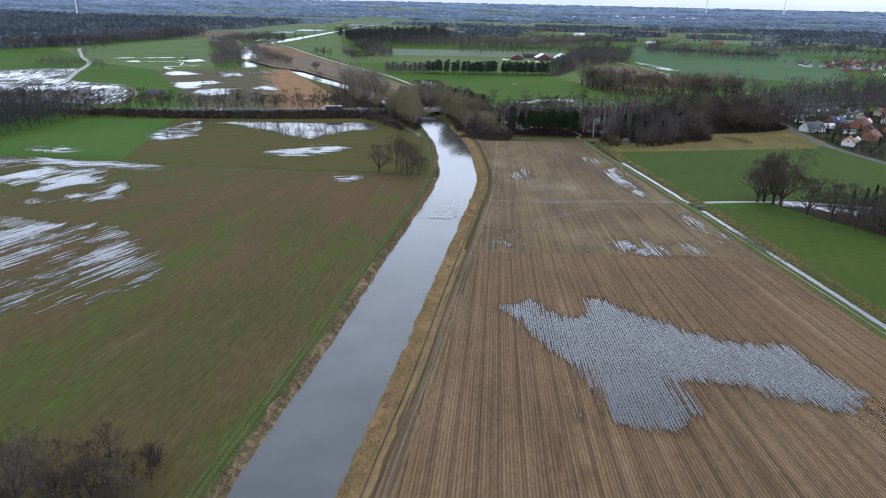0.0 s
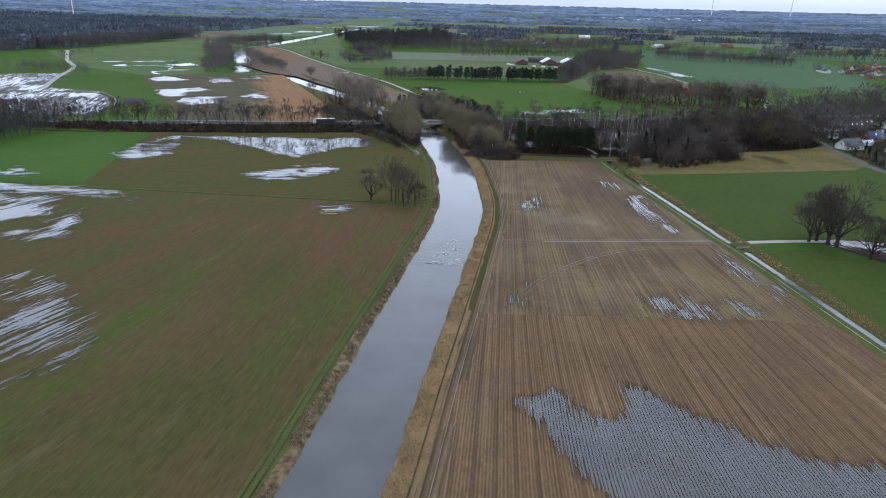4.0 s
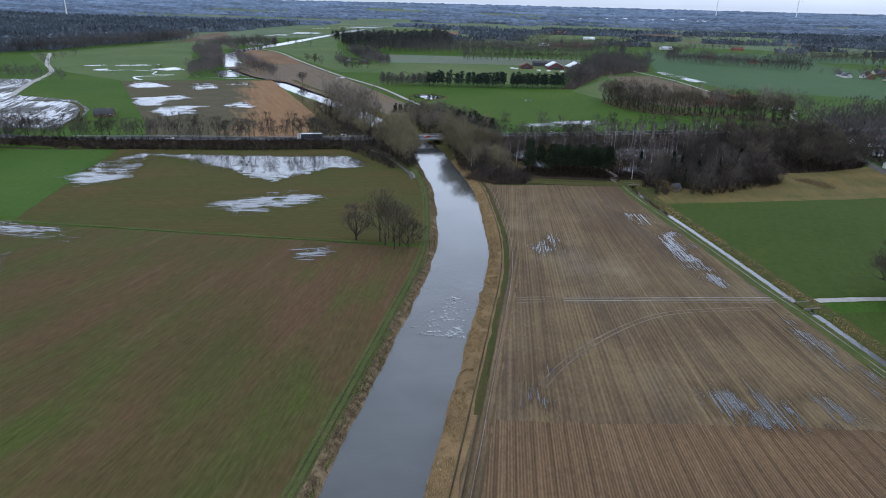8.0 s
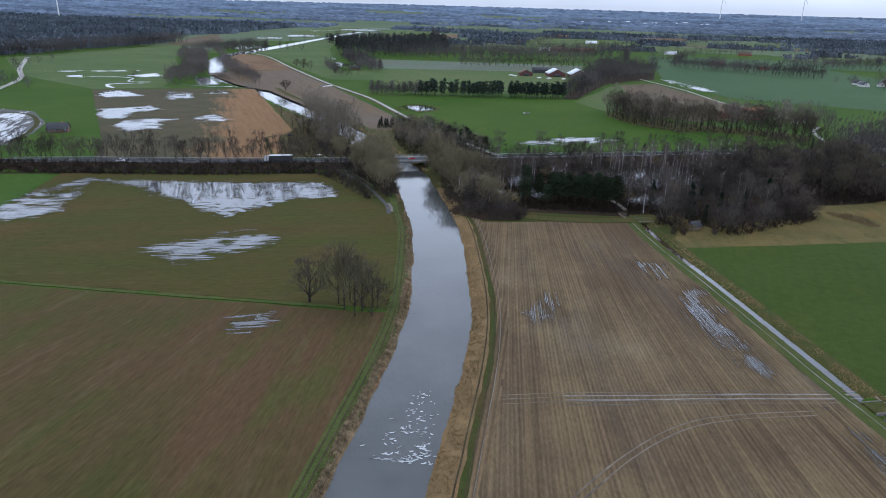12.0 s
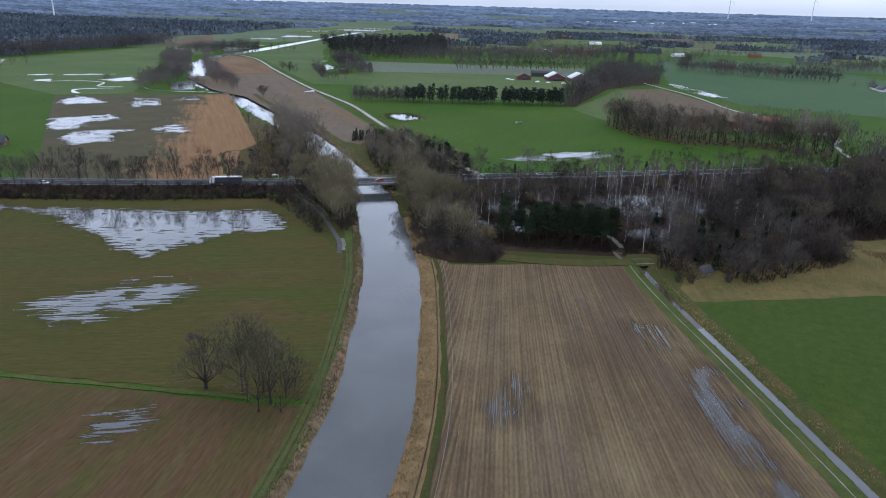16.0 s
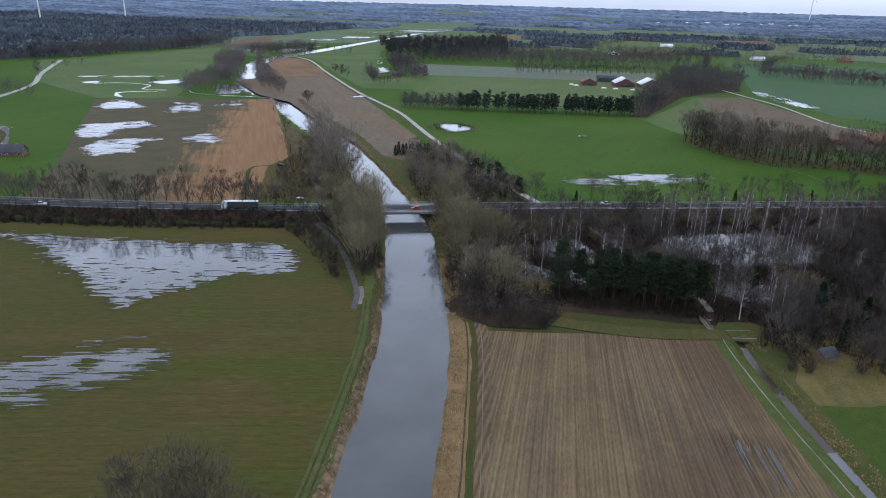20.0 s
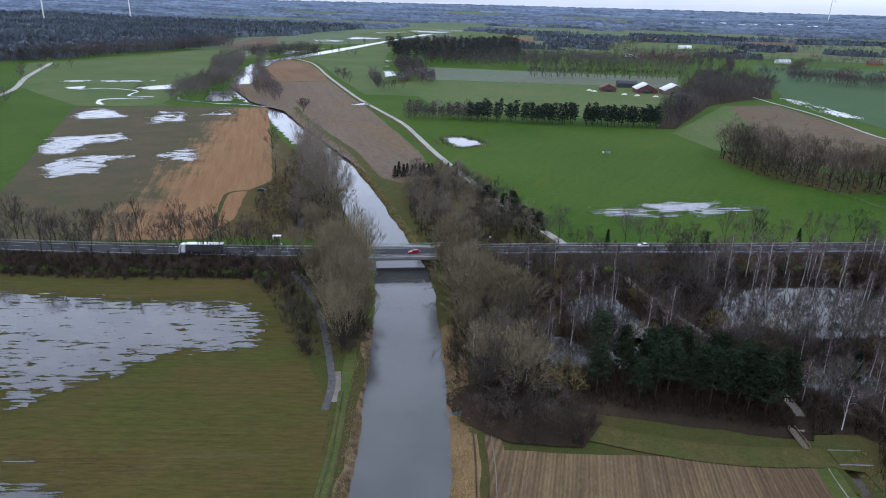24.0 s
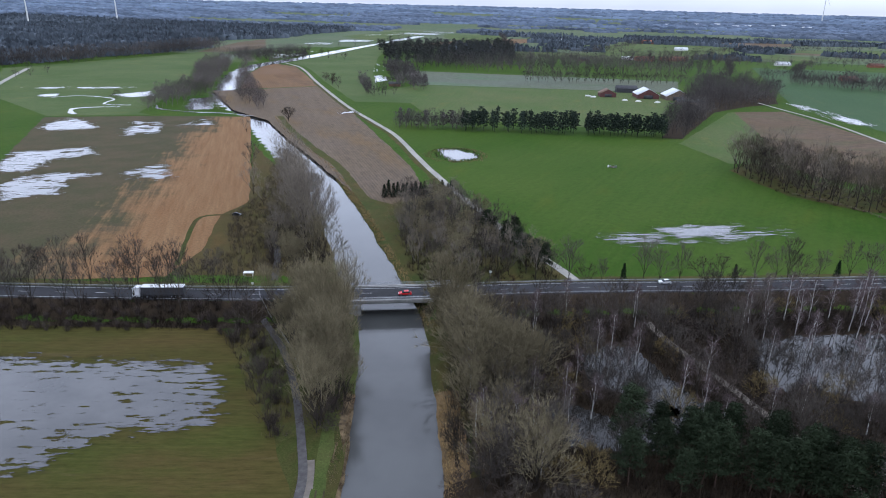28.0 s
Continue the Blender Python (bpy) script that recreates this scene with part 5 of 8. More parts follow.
def grow(seed, h, r, fork=0.3, limbs=9, tilt=(35, 65), reach=0.42, subs=5, subs2=4, twigs=6, twig=(0.8, 1.5), fat=0.035, lift=0.25, stems=1, droop=0.0):
    """A bare tree: trunk and limbs in one mesh, branches and twigs in another."""
    R = random.Random(seed)
    wood, thin, fine = [], [], []

    def limb(p, d, length, r0, level):
        q, rr = np.array(p, float), r0
        if level == 3:
            e = q + (d + np.array((0, 0, 0.1 - droop))) * length
            fine.append((*q, *e, fat * 1.5, 0))
            for k in range(twigs):
                at = q + (e - q) * R.uniform(0.15, 1)
                fine.append((*at, *(at + turn(d, radians(R.uniform(12, 50)), R.uniform(0, 6.28)) * R.uniform(*twig)), fat, 0))
            return
        seg = 3 if level < 2 else 2
        for s in range(seg):
            d = turn(d, R.uniform(0.05, 0.28), R.uniform(0, 6.28))
            d = d + np.array((0, 0, lift * 0.5 - droop * (level > 1)))
            d /= np.linalg.norm(d)
            e = q + d * length / seg
            rn = max(0.015, rr * 0.72)
            (wood if level < 2 else thin).append((*q, *e, rr, rn))
            kids = (subs, subs2)[level - 1]
            for k in range(kids // seg + (1 if R.random() < (kids % seg) / seg else 0)):
                at = q + (e - q) * R.uniform(0.25, 1)
                limb(at, turn(d, radians(R.uniform(28, 62)), R.uniform(0, 6.28)), length * R.uniform(0.38, 0.62), rn * 0.6, level + 1)
            if level == 2:
                for k in range(twigs // 2):
                    at = q + (e - q) * R.uniform(0.1, 1)
                    fine.append((*at, *(at + turn(d, radians(R.uniform(12, 55)), R.uniform(0, 6.28)) * R.uniform(*twig)), fat, 0))
            q, rr = e, rn
        for k in range(3):
            fine.append((*q, *(q + turn(d, radians(R.uniform(5, 40)), R.uniform(0, 6.28)) * R.uniform(*twig)), fat, 0))

    for s in range(stems):
        d = np.array((0.0, 0, 1)) if stems == 1 else turn((0, 0, 1), radians(R.uniform(6, 22)), 6.28 * s / stems + R.random())
        p = np.array((0.0, 0, -0.3)) if stems == 1 else np.array((math.cos(6.28 * s / stems) * r, math.sin(6.28 * s / stems) * r, -0.3))
        hh, n = h * R.uniform(0.85, 1.0), 7
        q, rr = p, r
        for i in range(n):
            e = q + turn(d, R.uniform(0, 0.1), R.uniform(0, 6.28)) * hh / n * (0.92 if i else 1)
            rn = r * (1 - 0.8 * ((i + 1) / n) ** 0.8)
            wood.append((*q, *e, rr * (1.25 if i == 0 else 1), rn))
            lo, hi = (i + 0.0) / n, (i + 1.0) / n
            for k in range(limbs):
                f = fork + (1 - fork) * (k + R.random()) / limbs
                if lo <= f < hi:
                    at = q + (e - q) * (f - lo) * n
                    taper = 1.15 - 0.75 * (f - fork) / (1 - fork)
                    limb(at, turn(d, radians(R.uniform(*tilt)), 2.4 * k + R.uniform(-0.6, 0.6)), h * reach * taper * R.uniform(0.75, 1.1), max(0.03, rn * 0.6), 1)
            q, rr = e, rn
    gt, gc = Geo(), Geo()
    tubes(gt, [w for w in wood if w[6] > 0.12], 6)
    tubes(gt, [w for w in wood if w[6] <= 0.12], 3)
    tubes(gc, thin, 3)
    tubes(gc, fine, 1)
    return gt, gc


def fork_tree(seed, h, r, fork=0.2, mains=4, tilt=(35, 65), spread=1.0, ratio=0.78, levels=5, up=0.12, twigs=4, twig=(0.7, 1.6), fat=0.035, stems=1):
    """A bare tree whose limbs fork again and again into a fan of fine twigs: wood in one mesh, twigs in another."""
    R = random.Random(seed)
    wood, thin, fine = [], [], []

    def limb(p, d, length, rad, level):
        e = p + d * length
        rn = max(0.02, rad * 0.68)
        (wood if level < 2 else thin if level < 4 else fine).append((*p, *e, max(rad, fat * 1.4), rn if level < 4 else fat * 0.6))
        if level >= 2:
            for k in range(2):
                at = p + (e - p) * R.uniform(0.2, 0.9)
                fine.append((*at, *(at + turn(d, radians(R.uniform(20, 50)), R.uniform(0, 6.28)) * R.uniform(*twig)), fat, 0))
        if level == levels:
            for k in range(twigs):
                fine.append((*e, *(e + (turn(d, radians(R.uniform(4, 42)), R.uniform(0, 6.28)) + np.array((0, 0, up))) * R.uniform(*twig)), fat, 0))
            return
        n = 3 if R.random() < 0.38 else 2
        a0 = R.uniform(0, 6.28)
        for k in range(n):
            dd = turn(d, radians(R.uniform(12, 34) * spread), a0 + 6.28 * k / n + R.uniform(-0.5, 0.5)) + np.array((0, 0, up))
            limb(e, dd / np.linalg.norm(dd), length * ratio * R.uniform(0.78, 1.15), rn, level + 1)

    total = sum(ratio**k for k in range(levels + 1))
    for s in range(stems):
        lean = np.array((0.0, 0, 1)) if stems == 1 else turn((0, 0, 1), radians(R.uniform(8, 20)), 6.28 * s / stems + R.random())
        p = np.array((0.0, 0, -0.3)) if stems == 1 else np.array((math.cos(6.28 * s / stems) * r * 1.5, math.sin(6.28 * s / stems) * r * 1.5, -0.3))
        top = p + lean * h * fork
        wood.append((*p, *(p + (top - p) * 0.3), r * 1.3, r))
        wood.append((*(p + (top - p) * 0.3), *top, r, r * 0.8))
        limb(top, turn(lean, R.uniform(0, 0.12), R.uniform(0, 6.28)), h * (1 - fork) / total * 1.05, r * 0.72, 0)
        for k in range(mains):
            at = p + (top - p) * R.uniform(0.6, 1.0)
            d = turn(lean, radians(R.uniform(*tilt)), 6.28 * (k + R.random() * 0.5) / mains)
            limb(at, d, h * (1 - fork) / total * R.uniform(0.8, 1.05), r * 0.5, 1)
    gt, gc = Geo(), Geo()
    tubes(gt, [w for w in wood if w[6] > 0.12], 6)
    tubes(gt, [w for w in wood if w[6] <= 0.12], 3)
    tubes(gc, thin, 3)
    tubes(gc, fine, 1)
    return gt, gc


def clump(g, R, c, rad, n, flat=0.7, size=0.5):
    """A tuft of needles: small leaf-shaped triangles round a centre."""
    d = R.normal(size=(n, 3))
    d /= np.linalg.norm(d, axis=1)[:, None]
    d[:, 2] = np.abs(d[:, 2]) * 0.8 - 0.15
    p = np.asarray(c) + d * rad * R.uniform(0.5, 1.0, (n, 1)) * (1, 1, flat)
    t = R.normal(size=(n, 3))
    t[:, 2] *= 0.5
    t /= np.linalg.norm(t, axis=1)[:, None]
    s = np.cross(d, t)
    q = size * R.uniform(0.6, 1.3, (n, 1))
    v = np.stack([p - s * q * 0.5, p + s * q * 0.5, p + t * q + d * q * 0.5], 1).reshape(-1, 3)
    g.add(v, np.arange(3 * n).reshape(-1, 3))


def pine(seed, h=15, r=0.2, bare=0.5, n=46, k=34, wide=3.2, size=0.55):
    R = np.random.default_rng(seed)
    gt, gc = Geo(), Geo()
    q = np.array((0, 0, -0.3))
    for i in range(6):
        e = np.array((R.normal() * 0.12, R.normal() * 0.12, h * (i + 1) / 6))
        gt.tube(q, e, r * (1 - i / 7), r * (1 - (i + 1) / 7), 6)
        q = e
    for i in range(n):
        f = bare + (1 - bare) * (i + R.random()) / n
        a, w = 2.4 * i + R.random(), wide * (1.0 - 0.75 * ((f - bare) / (1 - bare)) ** 1.5) * R.uniform(0.35, 1.0)
        c = np.array((math.cos(a) * w, math.sin(a) * w, h * f))
        gt.tube((0, 0, h * f - 0.3 * w), c, 0.05, 0.02, 3)
        clump(gc, R, c, 1.05 * wide / 3.2, k, 0.55, size)
    return gt, gc


def spruce(seed, h=12, wide=2.6, n=90, k=16):
    R = np.random.default_rng(seed)
    gt, gc = Geo(), Geo()
    gt.tube((0, 0, -0.3), (0, 0, h), 0.18, 0.02, 6)
    for i in range(n):
        f = (i + R.random()) / n
        a, w = 2.4 * i, wide * (1 - f) ** 0.85 * R.uniform(0.7, 1.05)
        c = np.array((math.cos(a) * w * 0.7, math.sin(a) * w * 0.7, h * (0.06 + 0.92 * f) - 0.15 * w))
        clump(gc, R, c, 0.35 * w + 0.25, k, 0.5, 0.5)
    return gt, gc


def prototype(name, geos, bark, leaf, label, category):
    root = tagged(new(name), label, category)
    part("trunk", geos[0], bark, root)
    part("crown", geos[1], leaf, root)
    return root


def thicket(seed, h=4.5, n=46):
    """A many-stemmed leafless bush."""
    R = random.Random(seed)
    wood, fine = [], []
    for i in range(n):
        p = np.array((R.gauss(0, 0.5), R.gauss(0, 0.5), -0.1))
        d = turn((0, 0, 1), radians(R.uniform(3, 38)), R.uniform(0, 6.28))
        e = p + d * h * R.uniform(0.6, 1.0)
        (wood if i < 10 else fine).append((*p, *e, 0.05, 0.015))
        for k in range(6):
            at = p + (e - p) * R.uniform(0.3, 1)
            fine.append((*at, *(at + turn(d, radians(R.uniform(15, 55)), R.uniform(0, 6.28)) * R.uniform(0.6, 1.3)), 0.045, 0))
    gt, gc = Geo(), Geo()
    tubes(gt, wood, 3)
    tubes(gc, fine, 1)
    return gt, gc


KINDS = {
    "oak": [prototype("oak_tree", fork_tree(10 + i, 17, 0.5, 0.2, 6, (28, 60), 0.98, 0.77, 6, 0.1, 3, (0.6, 1.2), 0.036), M_BARK, M_TWIG_DARK, "bare broad-crowned oak tree with dark spreading limbs", "tree") for i in range(3)],
    "tall": [prototype("poplar_tree", fork_tree(20 + i, 25, 0.34, 0.16, 4, (10, 34), 0.78, 0.8, 5, 0.2, 4, (1.2, 2.4), 0.036), M_BARK, M_TWIG_TAN, "tall bare poplar with upright grey-brown twigs", "tree") for i in range(3)],
    "bank": [prototype("bank_poplar", fork_tree(130 + i, 23, 0.3, 0.08, 4, (6, 24), 0.7, 0.8, 5, 0.2, 4, (1.0, 2.2), 0.04, 2), M_BARK, M_TWIG_OLIVE, "tall upright bare poplar with olive twigs beside the path", "tree") for i in range(3)],
    "willow": [prototype("willow_tree", fork_tree(30 + i, 21, 0.32, 0.1, 3, (22, 58), 1.05, 0.8, 4, 0.14, 8, (1.3, 2.8), 0.046, 4), M_BARK, M_TWIG_OLIVE, "large bare willow with dense olive twigs by the water", "tree") for i in range(3)],
    "alder": [prototype("alder_tree", fork_tree(40 + i, 16.5, 0.2, 0.22, 4, (20, 48), 0.95, 0.78, 4, 0.16, 5, (1.0, 2.1), 0.044), M_BARK, M_TWIG, "slender bare alder in the winter wood", "tree") for i in range(4)],
    "clump": [prototype("lime_tree", fork_tree(43 + i, 19, 0.26, 0.26, 4, (14, 38), 0.92, 0.79, 5, 0.14, 4, (0.9, 1.9), 0.036), M_BARK, M_TWIG_DULL, "bare lime tree with a dense rounded crown", "tree") for i in range(2)],
    "ash": [prototype("ash_tree", fork_tree(45 + i, 17, 0.22, 0.2, 5, (28, 62), 1.1, 0.78, 4, 0.1, 5, (1.1, 2.2), 0.046), M_BARK, M_TWIG_RED, "bare ash tree with a rounded brown crown", "tree") for i in range(3)],
    "redtree": [prototype("hawthorn_tree", fork_tree(50 + i, 12.5, 0.18, 0.14, 5, (28, 66), 1.15, 0.79, 4, 0.1, 5, (0.9, 1.8), 0.044), M_BARK, M_TWIG_RED, "bare tree with reddish brown twigs", "tree") for i in range(3)],
    "birch": [prototype("birch_tree", grow(60 + i, 17, 0.19, 0.3, 12, (22, 42), 0.22, 3, 2, 5, (1.0, 1.8), 0.034, 0.15, 1, 0.1), M_BIRCH, M_TWIG_BIRCH, "slim white-barked birch without leaves", "tree") for i in range(3)],
    "young": [prototype("roadside_tree", fork_tree(70 + i, 15, 0.16, 0.24, 4, (10, 32), 0.78, 0.78, 4, 0.2, 4, (0.8, 1.7), 0.036), M_BARK, M_TWIG, "young bare tree standing along the road", "tree") for i in range(4)],
    "shrub": [prototype("shrub", thicket(80 + i), M_BARK, M_TWIG_RED, "leafless brown shrub on the bank", "shrub") for i in range(4)],
    "golden": [prototype("golden_willow", fork_tree(90 + i, 8.5, 0.15, 0.1, 5, (25, 65), 1.1, 0.78, 4, 0.05, 6, (0.9, 1.7), 0.04), M_BARK, M_TWIG_GOLD, "low willow with yellow twigs", "tree") for i in range(2)],
    "pine": [prototype("pine_tree", pine(100 + i, 17 + i, 0.22, 0.36, 64, 60, 4.4, 0.5), M_BARK_PINE, M_NEEDLE, "dark green pine with a bare lower trunk", "tree") for i in range(3)],
    "spruce": [prototype("spruce_tree", spruce(110 + i, 12 + 2 * i), M_BARK_PINE, M_NEEDLE2, "dark conical evergreen spruce tree", "tree") for i in range(2)],
}
PROTO = [p for k in KINDS.values() for p in k]
used_proto = set()
GROUPS = {"oak": "old field oaks", "tall": "riverside poplars", "bank": "bank trees at the bridge", "willow": "willows at the bridge", "alder": "trees of the winter wood", "ash": "trees of the winter wood", "clump": "trees on the field edge", "redtree": "trees of the winter wood", "birch": "birches of the wood",
          "young": "trees along the road", "shrub": "shrubs", "golden": "golden willows", "pine": "pines", "spruce": "spruces"}


def plant(kind, x, y, s=1.0, tall=None, pick=None, z=None):
    """Sets one tree on the ground."""
    R = random.Random(int(x * 971 + y * 137))
    p = KINDS[kind][R.randrange(len(KINDS[kind])) if pick is None else pick]
    base = float(height(x, y)) if z is None else z
    m = Matrix.LocRotScale((x, y, base), Euler((0, 0, R.uniform(0, 6.28))), None)
    f = s * R.uniform(0.88, 1.12)
    if p.name in used_proto:
        o = copy_thing(p, m)
    else:
        used_proto.add(p.name)
        o = p
        o.matrix_basis = m
    o.scale = (f, f, f * (tall or 1.0))
    o["group"] = GROUPS[kind]
    return o


def scatter(poly, gap, seed, avoid=(), limit=9999):
    """Points in a polygon that keep their distance from each other."""
    R = random.Random(seed)
    xs, ys = [p[0] for p in poly], [p[1] for p in poly]
    n = int((max(xs) - min(xs)) * (max(ys) - min(ys)) / gap**2 * 3)
    x = np.array([R.uniform(min(xs), max(xs)) for _ in range(n)])
    y = np.array([R.uniform(min(ys), max(ys)) for _ in range(n)])
    ok = inside(x, y, poly) > 0
    for line, d in avoid:
        ok &= line_distance(x, y, line)[0] > d
    grid, out = {}, []
    for a, b in zip(x[ok], y[ok]):
        i, j = int(a // gap), int(b // gap)
        if all((a - c) ** 2 + (b - e) ** 2 > gap * gap for u in (-1, 0, 1) for w in (-1, 0, 1) for c, e in grid.get((i + u, j + w), ())):
            grid.setdefault((i, j), []).append((a, b))
            out.append((float(a), float(b)))
            if len(out) >= limit:
                break
    return out


# left field: oak and the clump beside it, and the trees nearest the start
plant("oak", -68.5, 366, 0.95, pick=0)
for x, y, k, s in ((-58.5, 366, "clump", 1.0), (-55.5, 362, "clump", 1.1), (-53, 366.5, "clump", 1.15), (-49.5, 362, "clump", 1.08), (-51, 358, "clump", 0.85), (-46.5, 365, "alder", 0.95),
                   (-45.5, 358.5, "redtree", 0.9), (-55.5, 370, "clump", 0.9), (-46, 371, "redtree", 0.8)):
    plant(k, x, y, s)
for x, y, s in ((-69, 95, 0.8), (-76, 92, 0.75), (-84, 95, 0.8), (-63, 92, 0.6)):
    plant("oak", x, y, s)
for i, (x, y) in enumerate(scatter([(-60, 108), (-66, 112), (-92, 110), (-110, 100), (-110, 88), (-64, 88)], 4.6, 74)):
    plant(("redtree", "ash", "shrub", "alder")[i % 4], x, y, (0.72, 0.5, 1.2, 0.5)[i % 4])
# trees by the track east of the ditch
for x, y, s, k in ((126.4, 336, 1.48, "oak"), (130, 337.5, 1.33, "oak"), (133, 333.5, 1.64, "oak"), (136, 332, 1.56, "oak"), (143, 318, 0.98, "oak"), (147, 321, 0.7, "alder"), (149, 307, 1.06, "oak"),
                   (155, 297, 0.7, "alder"), (159, 292, 0.75, "alder"), (163, 290, 0.8, "oak"), (158, 303, 0.8, "alder"), (166, 300, 0.9, "alder"), (170, 282, 0.8, "oak"), (176, 292, 0.9, "alder"),
                   (165, 312, 0.8, "redtree"), (180, 276, 0.9, "oak"), (172, 305, 0.9, "spruce"), (186, 285, 0.9, "alder"), (195, 262, 0.9, "oak"), (190, 300, 0.9, "alder"), (183, 310, 0.8, "pine")):
    plant(k, x, y, s)
for i, (x, y) in enumerate(scatter([(230, 480), (228, 520), (232, 640), (340, 672), (380, 640), (350, 520), (320, 440), (250, 430)], 6.2, 71, limit=170)):
    plant(("golden", "spruce", "redtree", "shrub", "alder", "redtree")[i % 6], x, y, (0.5, 0.5, 0.55, 0.8, 0.6, 0.4)[i % 6])
for i, (x, y) in enumerate(scatter([(146, 316), (154, 303), (166, 290), (196, 262), (216, 232), (232, 238), (232, 342), (180, 340), (160, 326)], 6.6, 73, [([(97, 330), (125, 336), (150, 338), (200, 330)], 3.0)])):
    plant(("alder", "ash", "oak", "redtree", "spruce")[i % 5], x, y, (0.95, 0.95, 0.75, 0.9, 0.8)[i % 5])
# bank trees left of the bridge
for x, y, s, k in ((-68, 501, 0.72, "bank"), (-67, 508, 0.8, "bank"), (-71, 515, 0.95, "bank"), (-75, 521, 0.9, "bank"), (-72, 526, 1.0, "bank"), (-79, 530, 1.0, "bank"), (-76, 536, 0.95, "bank"), (-84, 539, 1.0, "bank"), (-80, 545, 1.0, "bank"),
                   (-88, 547, 0.95, "bank"), (-84, 552, 0.9, "bank"), (-92, 554, 0.8, "bank"), (-66, 514, 0.7, "bank"),
                   (-67, 508, 0.7, "redtree"), (-66, 502, 0.65, "redtree"), (-71, 507, 0.6, "golden"), (-90, 556, 0.9, "alder"), (-88, 535, 0.7, "alder"), (-97, 546, 0.6, "shrub"), (-93, 524, 0.8, "shrub"),
                   (-87, 516, 0.8, "shrub"), (-99, 533, 1.0, "shrub"), (-104, 538, 1.0, "shrub"), (-108, 543, 0.9, "redtree"), (-113, 546, 0.8, "redtree"), (-117, 550, 0.8, "alder"), (-110, 535, 1.0, "shrub"),
                   (-82, 507, 0.9, "shrub"), (-79, 499, 0.8, "shrub"), (-76, 495, 0.6, "shrub"), (-101, 557, 0.8, "redtree"), (-123, 551, 0.8, "redtree"), (-120, 543, 0.9, "shrub"), (-115, 538, 0.8, "shrub")):
    plant(k, x, y, s * (1.2 if k == "willow" else 1.0))
for i, (x, y) in enumerate(scatter([(-27, 478), (-13, 468), (2, 472), (6, 482), (-14, 488), (-26, 488)], 3.1, 72, [(STREAM, 2.4), (RIVER_S, 12)])):
    plant(("redtree", "alder", "redtree", "shrub")[i % 4], x, y, (0.6, 0.5, 0.5, 1.1)[i % 4])
# bank trees right of the bridge
for x, y, s, k in ((-45, 555, 0.75, "willow"), (-48, 562, 0.8, "willow"), (-42, 550, 0.75, "willow"), (-36, 535, 0.8, "willow"), (-30, 527, 0.85, "willow"), (-24, 530, 0.8, "willow"), (-27, 521, 0.75, "willow"),
                   (-33, 522, 0.7, "willow"), (-20, 524, 0.75, "willow"), (-30, 505, 0.85, "birch"), (-26, 500, 0.9, "birch"), (-21, 503, 0.9, "birch"), (-32, 510, 0.6, "golden"), (-24, 493, 0.7, "redtree"),
                   (-29, 492, 0.7, "redtree"), (-18, 492, 0.75, "alder"), (-14, 495, 0.75, "birch"), (-10, 491, 0.7, "redtree"), (-34, 500, 0.6, "redtree"), (-22, 511, 0.8, "alder"), (-16, 508, 0.8, "birch"),
                   (-40, 541, 0.7, "alder"), (-52, 569, 0.6, "alder"), (-33, 545, 0.7, "redtree"), (-28, 540, 0.75, "alder"), (-38, 561, 0.7, "alder"), (-30, 484, 0.6, "redtree"), (-25, 486, 0.65, "alder")):
    plant(k, x, y, s * (1.15 if k == "willow" else 1.0))
for i, (x, y) in enumerate(scatter([(-76, 493), (-90, 511), (-108, 534), (-118, 540), (-122, 556), (-112, 552), (-98, 536), (-84, 516)], 5.4, 18, [(PATHW, 2.0)])):
    plant(("alder", "shrub", "redtree", "shrub")[i % 4], x, y, (0.55, 1.0, 0.6, 1.2)[i % 4])
for i, (x, y) in enumerate(scatter([(-64, 497), (-70, 497), (-86, 520), (-97, 540), (-110, 558), (-90, 562), (-80, 545), (-68, 515)], 4.2, 19, [(PATHW, 2.6), (RIVER_S, 11.5)])):
    plant(("bank", "redtree", "alder", "bank")[i % 4], x, y, (0.62, 0.7, 0.7, 0.7)[i % 4])
for i, (x, y) in enumerate(scatter([(-52, 566), (-40, 562), (-22, 532), (-12, 515), (-12, 492), (-26, 486), (-30, 500), (-38, 525)], 4.6, 20, [(RIVER_S, 12)])):
    plant(("willow", "redtree", "alder", "birch", "willow")[i % 5], x, y, (0.62, 0.7, 0.75, 0.85, 0.7)[i % 5])
# tall row on the far left bank
for i in range(24):
    f = i / 23
    plant("tall" if i % 4 else "willow", -108 - 63 * f - 4 * (i % 3), 604 + 112 * f + 2 * ((i * 7) % 3), 1.05 if i % 4 else 0.8)
for i, (x, y) in enumerate(scatter([(-116, 586), (-106, 588), (-112, 604), (-132, 634), (-158, 676), (-166, 668), (-152, 650), (-140, 622), (-130, 600)], 3.6, 15)):
    plant(("tall", "clump", "shrub", "bank", "shrub")[i % 5], x, y, (0.5, 0.5, 1.2, 0.45, 1.0)[i % 5])
# wood between river, track and road
NWOOD = [(-72, 600), (-62, 592), (-16, 607), (-44, 650), (-62, 680), (-76, 700), (-98, 692), (-88, 640)]
for i, (x, y) in enumerate(scatter(NWOOD, 5.4, 4, [(RIVER_S, 17), (TRACK, 5)])):
    plant(("alder", "willow", "tall", "alder", "tall")[i % 5], x, y, (0.8, 0.55, 0.52, 0.85, 0.5)[i % 5])
